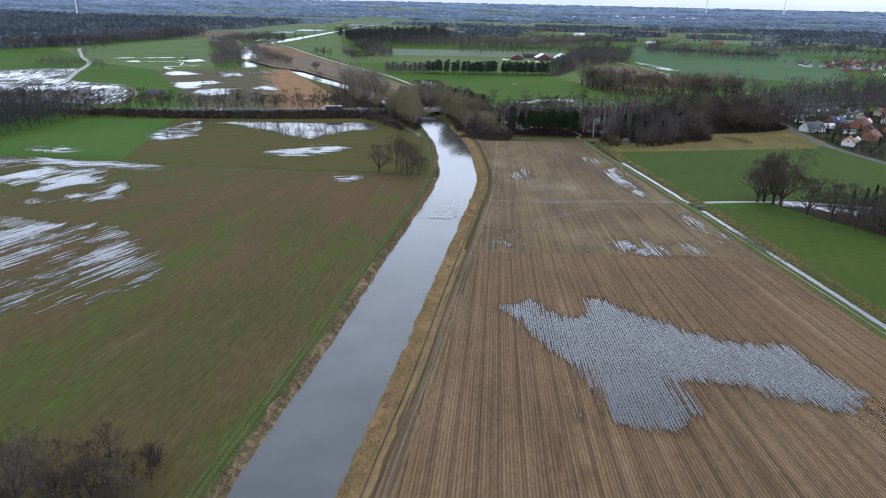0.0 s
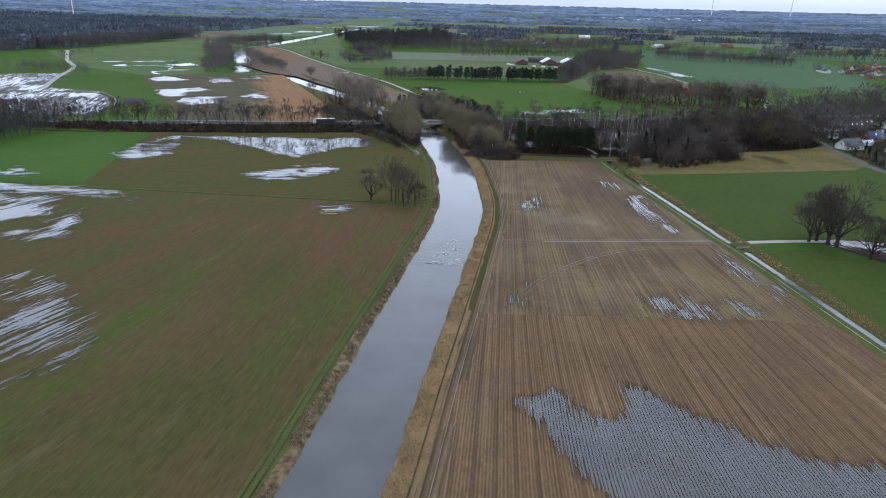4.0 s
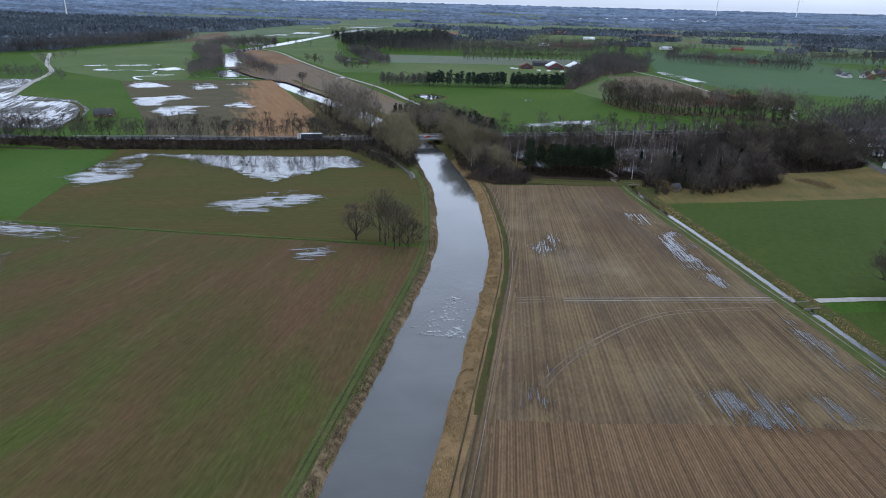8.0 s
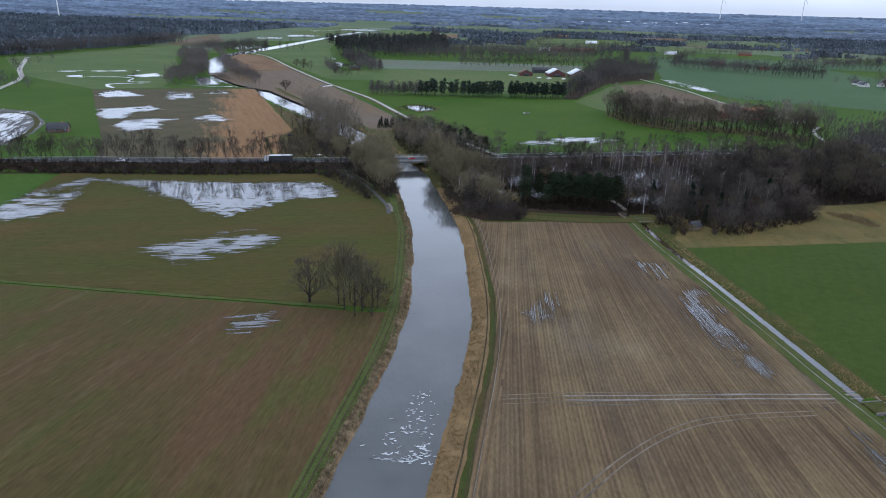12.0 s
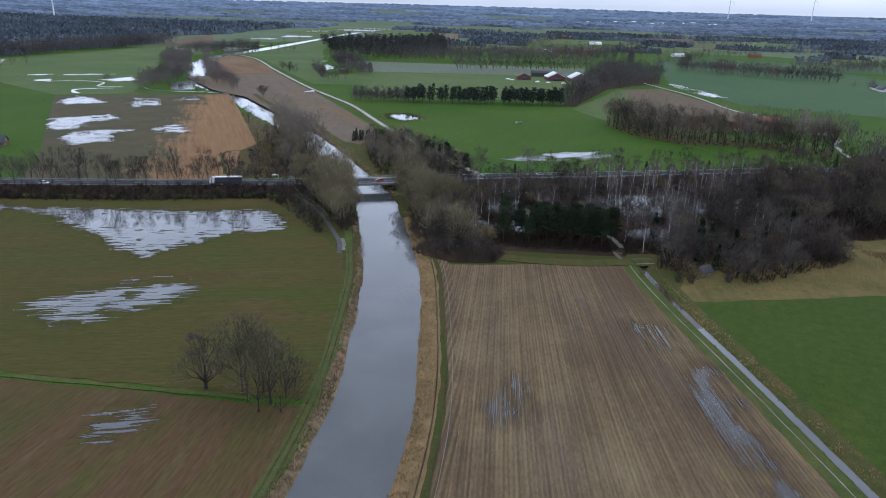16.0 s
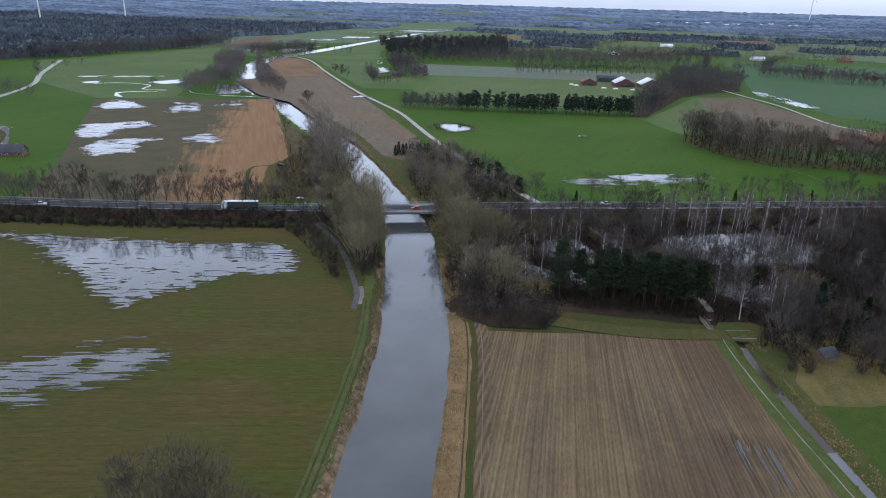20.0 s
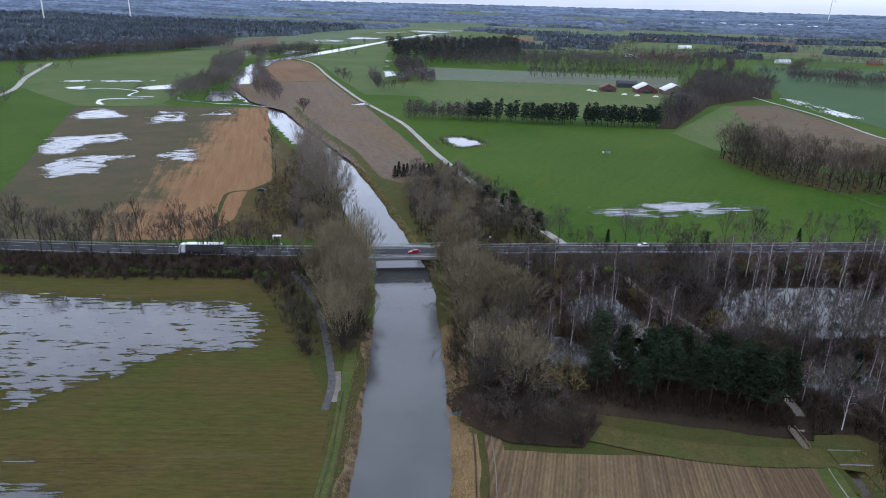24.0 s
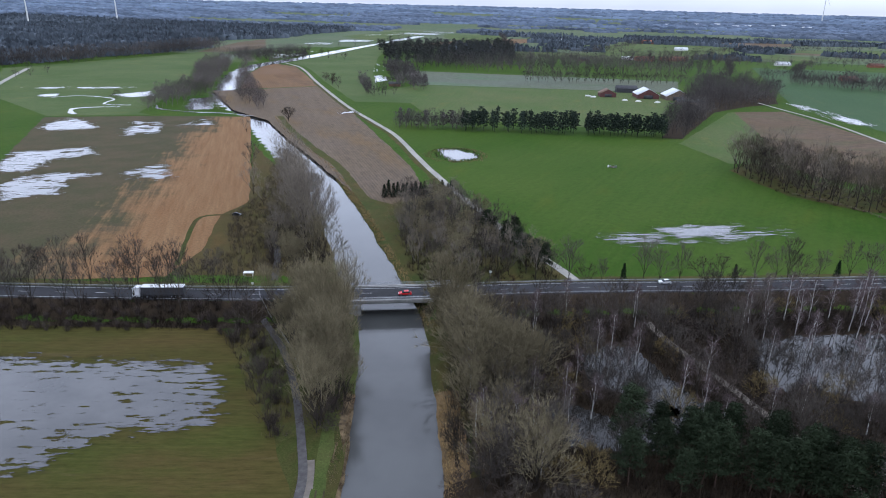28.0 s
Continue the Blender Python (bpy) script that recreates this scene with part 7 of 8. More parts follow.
def ring(lo, hi, thin):
    return lambda x, y: (np.hypot(x, y - 200) > lo) & (np.hypot(x, y - 200) <= hi) & (y > 900) & (fbm(x / 700, y / 260, 72) > thin) & ((np.abs(x + 620) > 130) | (y > 3300)) & (y > 2100 - 0.2 * x)


# Each ring farther out takes a bluer, paler haze-tinted colour.
canopy("distant_wood", 25, -3000, 3000, 1500, 3300, lambda x, y: ring(2600, 3250, 0.44)(x, y) & (y > 2700), M_WOODS_HAZE2, "far woods tinted with blue haze", 13, 3, False)
canopy("distant_wood", 30, -3600, 3600, 1500, 4000, ring(3250, 3950, 0.39), M_WOODS_HAZE3, "far woods toward the horizon, tinted with blue haze", 13, 4, False)
canopy("distant_wood", 36, -4600, 4600, 1500, 5000, ring(3950, 4850, 0.2), M_WOODS_HAZE4, "woods at the horizon, colour paled by blue haze", 10, 6, False)
canopy("distant_wood", 16, 560, 1700, 700, 1480, lambda x, y: (fbm(x / 220, y / 160, 74) > 0.5) & (x > 600 + 0.1 * y), M_WOODS, "bare woods beyond the village", 16, 5)


# ---- reeds and tussocks ----
def blades(name, P, high, mat, label, category, seed, n=3, spread_=0.3):
    """Tufts of thin upright blades."""
    R = np.random.default_rng(seed)
    P = np.repeat(np.asarray(P, float), n, 0)
    m = len(P)
    P[:, :2] += R.normal(0, spread_, (m, 2))
    a, hh = R.uniform(0, 6.28, m), high * R.uniform(0.5, 1.2, m)
    s = np.c_[np.cos(a), np.sin(a), np.zeros(m)] * (0.06 + 0.05 * R.random(m))[:, None]
    tip = P + np.c_[R.normal(0, 0.3, (m, 2)) * hh[:, None], hh]
    v = np.stack([P - s, P + s, tip], 1).reshape(-1, 3)
    tagged(new(name, mesh(name, v, np.arange(3 * m).reshape(-1, 3), mat)), label, category, kind="stuff")


def along(line, a, b, n, seed, lim=None):
    """Points strewn in a band beside a line."""
    R = np.random.default_rng(seed)
    p = smooth(line, 1.0)
    d = np.gradient(p, axis=0)
    d /= np.linalg.norm(d, axis=1)[:, None]
    i = R.integers(0, len(p), n)
    off = R.uniform(a, b, n)
    q = p[i] + np.c_[d[i, 1], -d[i, 0]] * off[:, None]
    keep = fbm(q[:, 0] / 4, q[:, 1] / 4, seed) > 0.38
    q = q[keep]
    z = height(q[:, 0], q[:, 1])
    ok = z > -1.15
    return np.c_[q, z][ok]


blades("reeds", along(RIVER[1:13], 10.4, 15.5, 9000, 80), 0.7, M_REED, "dry orange reeds on the river bank", "reeds", 1)
blades("bank_grass", along(RIVER[1:13], -13.8, -10.3, 9000, 81), 0.75, M_SEDGE, "dead brown grass hanging over the bank", "grass", 2)
blades("ditch_grass", along(DITCH, 1.5, 5.5, 6000, 82), 0.6, M_REED, "dry grass beside the ditch", "grass", 3)
blades("ditch_grass", along(DITCH, -4.5, -1.5, 4000, 83), 0.4, M_TUSSOCK, "green grass beside the ditch", "grass", 4)
rgp = np.array(scatter([(77, 453), (82, 470), (88, 491), (140, 494), (205, 539), (222, 553), (228, 506), (211, 488), (140, 468)], 1.1, 84, limit=6000))
blades("rough_grass", np.c_[rgp, np.zeros(len(rgp))], 0.5, M_TUSSOCK, "pale tussocks of rough grass", "grass", 5)
brush = np.array(scatter([(157, 513), (166, 512), (172, 507), (174, 492), (169, 491), (164, 499), (158, 507)], 0.8, 85, limit=300))
blades("brush_heap", np.c_[brush, np.full(len(brush), 0.05)], 1.3, M_SEDGE, "long dark heap of cut brushwood", "brush heap", 6, 8, 0.6)
blades("reed_fringe", along(RIVER[13:22], 10.2, 14, 5000, 86), 0.9, M_REED, "dry grass on the far bank", "reeds", 7)


ra = np.arange(0, 6.28, 0.035)
rr_ = np.random.default_rng(9).normal(0, 1.6, (len(ra), 2))
blades("pond_reeds", np.c_[-96 + 19 * np.cos(ra) + rr_[:, 0], 813 + 21 * np.sin(ra) + rr_[:, 1], np.zeros(len(ra))], 1.2, M_SEDGE, "dark dead reeds round the meadow pond", "reeds", 8, 6, 0.9)


# ---- buildings, bridge, vehicles and small things ----
def bevel_box(x0, x1, y0, y1, z0, z1, r=0.05):
    """A box with chamfered edges."""
    bm = bmesh.new()
    bmesh.ops.create_cube(bm, size=1)
    for v in bm.verts:
        v.co = ((x0 + x1) / 2 + v.co.x * (x1 - x0), (y0 + y1) / 2 + v.co.y * (y1 - y0), (z0 + z1) / 2 + v.co.z * (z1 - z0))
    bmesh.ops.bevel(bm, geom=bm.edges[:], offset=r, segments=1, affect="EDGES")
    return bm


def bpart(name, bm, material, parent, label=""):
    me = bpy.data.meshes.new(name)
    bm.to_mesh(me)
    bm.free()
    me.materials.append(material)
    ob = new(name, me)
    ob.parent = parent
    return tagged(ob, label)


def shared(name, me, parent, m):
    """One more piece on a mesh that is already there."""
    ob = new(name, me)
    ob.parent = parent
    ob.matrix_basis = m
    return ob


PAINTS = {"white": plain("white_wall", (0.55, 0.54, 0.51), 0.8, 0.1, 1.0), "brick": plain("red_brick", (0.2, 0.085, 0.055), 0.85, 0.25, 4.0), "grey": plain("grey_roof", (0.07, 0.072, 0.078), 0.7, 0.2, 1.5),
          "blue": plain("blue_black_roof", (0.03, 0.038, 0.075), 0.45, 0.2, 1.5), "orange": plain("orange_tiles", (0.22, 0.088, 0.046), 0.75, 0.2, 2.0), "red": plain("red_brown_tiles", (0.15, 0.066, 0.048), 0.8, 0.2, 2.0),
          "dark": plain("dark_slate", (0.04, 0.04, 0.043), 0.7, 0.2, 1.5), "cream": plain("cream_render", (0.42, 0.37, 0.28), 0.85, 0.1, 1.0), "brown": plain("brown_brick", (0.12, 0.075, 0.05), 0.85, 0.2, 3.0),
          "metal": plain("pale_sheet_metal", (0.5, 0.51, 0.52), 0.45, 0.12, 0.6, 0.5), "wood": plain("weathered_wood", (0.13, 0.1, 0.075), 0.85, 0.25, 3.0), "barnred": plain("dark_red_boards", (0.095, 0.040, 0.036), 0.85, 0.2, 2.0)}
GLASS = plain("dark_window_glass", (0.02, 0.024, 0.03), 0.08, 0.1, 1.0, 0.5)
FRAME = plain("white_window_frame", (0.55, 0.55, 0.53), 0.6, 0.05, 2.0)


def house(x, y, rot, w, d, h, wall, roof, label, pitch=0.85, small=False, name="house", category="house", group="", skylights=0):
    """A gabled house along its own x axis."""
    root = tagged(new(name), label, category, group)
    root.matrix_basis = pose(x, y, float(height(x, y) + rise(x, y)), 0, 0, rot)
    g, top = Geo(), h + d / 2 * pitch
    for sx in (-1, 1):
        g.add([(sx * w / 2, -d / 2, -0.3), (sx * w / 2, d / 2, -0.3), (sx * w / 2, d / 2, h), (sx * w / 2, 0, top), (sx * w / 2, -d / 2, h)], [(0, 1, 2), (0, 2, 4), (2, 3, 4)])
    for sy in (-1, 1):
        g.quad((-w / 2, sy * d / 2, -0.3), (w / 2, sy * d / 2, -0.3), (w / 2, sy * d / 2, h), (-w / 2, sy * d / 2, h))
    part("wall", g, PAINTS[wall], root)
    o, t = 0.45, 0.22
    for sy in (-1, 1):
        g = Geo()
        e, z = sy * (d / 2 + o), h - o * pitch + 0.05
        g.add([(-w / 2 - o, e, z), (w / 2 + o, e, z), (w / 2 + o, 0, top + 0.05), (-w / 2 - o, 0, top + 0.05), (-w / 2 - o, e, z + t), (w / 2 + o, e, z + t), (w / 2 + o, 0, top + t + 0.05), (-w / 2 - o, 0, top + t + 0.05)],
              [(0, 1, 2), (0, 2, 3), (4, 6, 5), (4, 7, 6), (0, 4, 5), (0, 5, 1), (1, 5, 6), (1, 6, 2), (0, 3, 7), (0, 7, 4)])
        r = part("roof", g, PAINTS[roof], root)
        for k in range(skylights):
            f = 0.55
            yy, zz = sy * d / 2 * (1 - f), h + d / 2 * pitch * f + t + 0.08
            px = -w / 2 + w * (k + 0.5) / skylights
            g2 = Geo()
            g2.quad((px - 0.6, yy + sy * 0.7, zz - 0.7 * pitch), (px + 0.6, yy + sy * 0.7, zz - 0.7 * pitch), (px + 0.6, yy - sy * 0.7, zz + 0.7 * pitch), (px - 0.6, yy - sy * 0.7, zz + 0.7 * pitch))
            part("skylight", g2, FRAME, r)
    if small:
        return root
    g = Geo()
    g.box(w * 0.2, w * 0.2 + 0.8, -0.4, 0.4, top - 0.8, top + 1.1)
    part("chimney", g, PAINTS["brick"], root)
    n = max(2, int(w / 3))
    for sy in (-1, 1):
        for k in range(n):
            cx = -w / 2 + w * (k + 0.5) / n
            if sy < 0 and k == n // 2:
                g = Geo()
                g.box(cx - 0.5, cx + 0.5, sy * d / 2 - 0.06, sy * d / 2 + 0.06, 0, 2.1)
                part("door", g, PAINTS["wood"], root)
                continue
            g = Geo()
            g.box(cx - 0.75, cx + 0.75, sy * d / 2 - 0.05, sy * d / 2 + 0.05, 0.85, 2.3)
            wf = part("window", g, FRAME, root)
            g = Geo()
            g.box(cx - 0.63, cx + 0.63, sy * d / 2 - 0.08, sy * d / 2 + 0.08, 0.97, 2.18)
            part("pane", g, GLASS, wf)
    for sx in (-1, 1):
        g = Geo()
        g.box(sx * w / 2 - 0.06, sx * w / 2 + 0.06, -0.7, 0.7, h + 0.3, h + 1.6)
        wf = part("window", g, FRAME, root)
        g = Geo()
        g.box(sx * w / 2 - 0.09, sx * w / 2 + 0.09, -0.58, 0.58, h + 0.42, h + 1.48)
        part("pane", g, GLASS, wf)
    return root


V = "houses of the village edge"
house(237, 553, 24, 16, 10, 3.0, "white", "grey", "white house with a large dark grey roof", group=V)
house(269, 588, 14, 12, 10, 3.0, "brick", "blue", "brick house with a blue-black solar roof", group=V, skylights=1)
house(240, 498, 60, 10, 8, 2.7, "white", "orange", "low white house with a bright orange roof", group=V)
house(266, 522, 50, 15, 10, 3.2, "brick", "red", "brick house with a red-brown roof", group=V)
house(277, 548, 50, 9, 7, 2.8, "brick", "dark", "brick house with a dark roof", group=V)
house(284, 604, 15, 12, 9, 3.0, "white", "dark", "white rendered house with a dark slate roof", group=V, skylights=2)
house(247, 628, 14, 13, 9, 3.0, "white", "dark", "white terraced house with roof windows", group=V, skylights=3)
house(262, 632, 14, 13, 9, 3.0, "white", "dark", "white terraced house with roof windows", group=V, skylights=3)
house(277, 636, 14, 13, 9, 3.0, "brown", "dark", "brown terraced house with a dark roof", group=V, skylights=3)
house(303, 625, 80, 12, 9, 3.0, "cream", "grey", "cream house with a grey gabled roof", group=V)
house(300, 560, 30, 12, 9, 3.0, "brick", "grey", "brick house with a grey roof", group=V)
house(318, 600, 20, 12, 9, 3.0, "white", "red", "white house with a red-brown roof", group=V)
house(335, 650, 30, 13, 9, 3.0, "cream", "red", "cream house with a brown roof", group=V)
house(312, 652, 10, 12, 9, 3.0, "white", "dark", "white house with a dark slate roof", group=V)
house(284, 578, 40, 14, 10, 3.0, "brick", "red", "brick house with a steep red tiled roof", group=V)
house(296, 596, 20, 8, 5, 2.6, "white", "metal", "white house with a glazed garden room", group=V)
house(290, 528, 50, 13, 9, 3.0, "brick", "dark", "brick house with a dark tiled roof", group=V)
house(330, 625, 15, 12, 9, 3.0, "brick", "grey", "brick house with a grey roof", group=V)
house(292, 652, 14, 13, 9, 3.0, "brown", "dark", "brown terraced house with a dark roof", group=V, skylights=3)
house(256, 570, 14, 9, 3.5, 2.2, "white", "metal", "long low white garage in the gardens", small=True, name="garage", category="garage")
house(262, 546, 14, 8, 3.5, 2.2, "white", "grey", "low white garage in the gardens", small=True, name="garage", category="garage")
house(243, 594, 14, 6, 4, 2.3, "white", "grey", "small white garage beside the houses", small=True, name="garage", category="garage")
house(252, 512, 60, 5, 3.5, 2.2, "white", "metal", "small white garden shed beside the house", small=True, name="garden_shed", category="shed")
house(82, 472, 30, 5, 4, 2.2, "wood", "dark", "small dark wooden hut under the trees", small=True, name="hut", category="hut")
house(222, 842, 20, 22, 14, 3.2, "brick", "orange", "brick farmhouse with a broad orange roof among trees", group="")
house(-339, 628, 20, 14, 9, 2.8, "brown", "dark", "old brown farmhouse beside the flooded field", group="")
R = random.Random(5)
FV = "distant village houses"
for i, (x, y) in enumerate(scatter([(450, 1215), (500, 1120), (520, 1010), (640, 960), (760, 1100), (700, 1330), (600, 1310)], 21, 91, limit=75)):
    house(x, y, R.choice((10, 35, 100, 70)), R.uniform(11, 15), R.uniform(8, 10), 3, R.choice(("white", "brick", "brown", "cream")), ("grey", "dark", "grey", "dark", "red")[i % 5],
          ("distant village house with a grey roof", "distant village house with a dark roof", "distant village house with a grey roof", "distant village house with a dark roof", "distant village house with a red roof")[i % 5],
          small=True, group=FV)
for x, y, rot, w, roof, wall in ((83, 1757, 10, 34, "red", "brick"), (125, 1775, 20, 26, "red", "brick"), (150, 1790, 8, 30, "red", "brick"), (52, 1768, 10, 22, "metal", "white"), (191, 2138, 5, 30, "metal", "white"), (138, 2421, 5, 45, "orange", "brick"),
                                 (-95, 2367, 5, 40, "metal", "white"), (-30, 1700, 40, 20, "dark", "brown"), (330, 1760, 15, 26, "metal", "white"), (420, 1420, 30, 18, "red", "brick"), (360, 1500, 10, 24, "red", "brick"),
                                 (-246, 1180, 10, 14, "dark", "brown"), (196, 838, 15, 14, "red", "brick"), (216, 826, 30, 13, "dark", "brick"), (255, 815, 20, 13, "grey", "white"),
                                 (262, 1900, 10, 24, "metal", "white"), (500, 1800, 10, 26, "red", "brick")):
    house(x, y, rot, w, w * 0.5, 3.2, wall, roof, "distant farm building with a %s roof" % {"red": "red tiled", "metal": "pale metal", "orange": "orange tiled", "dark": "dark slate", "grey": "grey"}[roof], 0.6, True,
          "farm_building", "farm building", "distant farm buildings")


def barn(x, y, rot, w, d, h, wall, roof, label, panels=0):
    root = house(x, y, rot, w, d, h, wall, roof, label, 0.5, True, "barn", "barn", "barns of the farm")
    g = Geo()
    g.box(-w / 2 - 0.06, -w / 2 + 0.04, -d * 0.22, d * 0.22, 0, h * 0.9)
    part("gate", g, PAINTS["dark"], root)
    for k in range(panels):
        px = -w / 2 + w * (k + 0.5) / panels
        g = Geo()
        z0, z1 = h + 0.42, h + d / 4 + 0.42
        g.quad((px - w / panels * 0.46, -d / 2 * 0.96, z0), (px + w / panels * 0.46, -d / 2 * 0.96, z0), (px + w / panels * 0.46, -d * 0.03, z1), (px - w / panels * 0.46, -d * 0.03, z1))
        part("roof_panel", g, PAINTS["metal"], root)
    return root


structure("farm_yard", ribbon([(-38, 1204), (0, 1160), (40, 1150), (86, 1142)], -3, 6, 0.06, 2, 40).mesh("farm_yard", M_PAVE), "pale concrete farm yard", "yard")
barn(7, 1176, 100, 16, 18, 4, "barnred", "brown", "dark red wooden barn with a brown roof")
barn(50, 1182, 100, 26, 24, 4.5, "barnred", "metal", "large barn with a white metal roof", 3)
barn(82, 1180, 100, 26, 26, 4.5, "wood", "metal", "large open barn with a white metal roof", 3)
barn(30, 1225, 10, 24, 12, 5, "dark", "dark", "dark open-sided farm shed")
barn(92, 1140, 12, 26, 10, 3, "wood", "grey", "low cattle shed with a grey roof")


def bale(x, y):
    bm = bmesh.new()
    bmesh.ops.create_uvsphere(bm, u_segments=10, v_segments=6, radius=1.0)
    for v in bm.verts:
        v.co = (v.co.x * 3.6, v.co.y * 1.7, max(0, v.co.z) * 1.5)
    o = tagged(new("silage_heap"), "white plastic-wrapped silage heap in the yard", "silage heap", "silage heaps")
    bpart("cover", bm, FRAME, o)
    o.matrix_basis = pose(x, y, 0.05, 0, 0, 20)


for x, y in ((-8, 1162), (-14, 1170), (40, 1142), (60, 1140), (26, 1146)):
    bale(x, y)

# the bridge
ANG = math.degrees(math.atan2(578 - 570.5, -56 + 78))
bridge = tagged(new("road_bridge"), "concrete road bridge with steel railings over the river", "bridge")
bridge.matrix_basis = pose(-67, 574.2, 0, 0, 0, ANG)
bpart("deck", bevel_box(-19, 19, -6.1, 6.1, 2.75, ROAD_Z - 0.03, 0.06), M_CONCRETE, bridge)
for sy in (-1, 1):
    bpart("edge_beam", bevel_box(-19, 19, sy * 6.1 - 0.35, sy * 6.1 + 0.35, 3.25, ROAD_Z + 0.22, 0.05), M_CONCRETE, bridge, "pale concrete edge beam")
    for k, z in enumerate((0.62, 0.95, 1.3)):
        g = Geo()
        g.tube((-19, sy * 6.2, ROAD_Z + z), (19, sy * 6.2, ROAD_Z + z), 0.045, 0.045, 6)
        part("rail", g, M_STEEL, bridge, "galvanised steel rail")
gp = Geo()
gp.box(-0.05, 0.05, -0.04, 0.04, 0.25, 1.34)
postm = gp.mesh("post", M_STEEL)
for sy in (-1, 1):
    for k in range(20):
        shared("post", postm, bridge, pose(-18.6 + k * 1.958, sy * 6.2, ROAD_Z))
for sx in (-1, 1):
    bpart("abutment", bevel_box(sx * 15.2 - 0.8, sx * 15.2 + 0.8, -6.2, 6.2, -3, 2.76, 0.06), M_CONCRETE, bridge, "stained concrete abutment")
    bpart("wing_wall", bevel_box(sx * 17.4 - 2.2, sx * 17.4 + 2.2, -6.5, -6.1, -1.2, 2.64, 0.05), M_CONCRETE, bridge)


def guard_rail(x0, x1, side, label):
    """Steel guard rail beside the road."""
    root = tagged(new("guard_rail"), label, "guard rail", "guard rails of the road")
    p = smooth(ROAD, 4.0)
    d = np.gradient(p, axis=0)
    d /= np.linalg.norm(d, axis=1)[:, None]
    ok = (p[:, 0] > x0) & (p[:, 0] < x1)
    q = (p + np.c_[-d[:, 1], d[:, 0]] * side)[ok]
    root.matrix_basis = pose(*[float(v) for v in q[0]], ROAD_Z)
    g = Geo()
    for a, b in zip(q, q[1:]):
        a, b = a - q[0], b - q[0]
        for z in (0.5, 0.75):
            g.tube((*a, z), (*b, z), 0.09, 0.09, 4)
    part("rail", g, M_STEEL, root)
    gp = Geo()
    gp.box(-0.05, 0.05, -0.05, 0.05, -0.3, 0.72)
    me = gp.mesh("post", M_STEEL)
    for a in q:
        shared("post", me, root, pose(float(a[0] - q[0][0]), float(a[1] - q[0][1]), 0))


guard_rail(-300, -88, 5.0, "long galvanised guard rail beside the road")
guard_rail(-46, 190, 5.0, "long galvanised guard rail beside the road")
guard_rail(-40, 190, -5.0, "long galvanised guard rail facing the wood")

# path rail near the bridge
pr = tagged(new("path_railing"), "thin pale railing beside the paved path", "railing")
pts = smooth(PATHW[4:], 2.0)
pd = np.gradient(pts, axis=0)
pd /= np.linalg.norm(pd, axis=1)[:, None]
pq = pts + np.c_[pd[:, 1], -pd[:, 0]] * 2.1
for a, b in zip(pq, pq[1:]):
    g = Geo()
    za, zb = max(0.0, float(height(*a))) + 1.0, max(0.0, float(height(*b))) + 1.0
    g.tube((*a, za), (*b, zb), 0.05, 0.05, 5)
    part("rail", g, M_STEEL, pr)
for a in pq[::2]:
    g = Geo()
    za = max(0.0, float(height(*a)))
    g.tube((*a, za - 0.2), (*a, za + 1.0), 0.04, 0.04, 5)
    part("post", g, M_STEEL, pr)

# culverts and footbridge
def culvert(x, y, rot, w, label):
    root = tagged(new("culvert"), label, "culvert", "ditch crossings")
    root.matrix_basis = pose(x, y, 0, 0, 0, rot)
    for sy in (-1, 1):
        hw = bpart("headwall", bevel_box(-w / 2, w / 2, sy * 2.6 - 0.2, sy * 2.6 + 0.2, -1.5, 0.32, 0.05), M_OLDCONCRETE, root)
        g = Geo()
        g.tube((0, sy * 2.82, -0.75), (0, sy * 2.55, -0.75), 0.62, 0.62, 14)
        # Flat dark disc paints the shade inside the pipe mouth.
        g.add([(0.6 * math.cos(a), sy * 2.81, -0.75 + 0.6 * math.sin(a)) for a in np.arange(12) * math.pi / 6], [(0, k, k + 1) for k in range(1, 11)])
        part("pipe", g, PAINTS["dark"], hw, "pipe end closed by a dark disc for its inner shade")
    bpart("roadway", bevel_box(-w / 2, w / 2, -2.4, 2.4, -0.3, 0.26, 0.04), M_VERGE, root)


culvert(95.2, 326, 15, 6.0, "concrete pipe culvert carrying the farm track")
culvert(61.2, 482.4, 12, 7.6, "concrete culvert at the corner of the field")
fb = tagged(new("footbridge"), "narrow wooden footbridge over the stream", "footbridge")
fb.matrix_basis = pose(51.6, 487.4, 0, 0, 0, 12)
for sx in (-0.65, 0.65):
    g = Geo()
    g.box(sx - 0.1, sx + 0.1, -4, 4, -0.05, 0.2)
    part("beam", g, PAINTS["wood"], fb)
    g = Geo()
    g.box(sx - 0.05, sx + 0.05, -4, 4, 1.05, 1.15)
    part("handrail", g, PAINTS["wood"], fb)
    for k in range(5):
        g = Geo()
        g.box(sx - 0.06, sx + 0.06, -3.9 + k * 1.95 - 0.06, -3.9 + k * 1.95 + 0.06, 0, 1.1)
        part("post", g, PAINTS["wood"], fb)
gp = Geo()
gp.box(-0.75, 0.75, -0.13, 0.13, 0.2, 0.26)
plankm = gp.mesh("plank", PAINTS["wood"])
for k in range(27):
    shared("plank", plankm, fb, pose(0, -3.9 + k * 0.3, 0))


# vehicles
TYRE = plain("tyre_rubber", (0.02, 0.02, 0.02), 0.85, 0.1, 5.0)


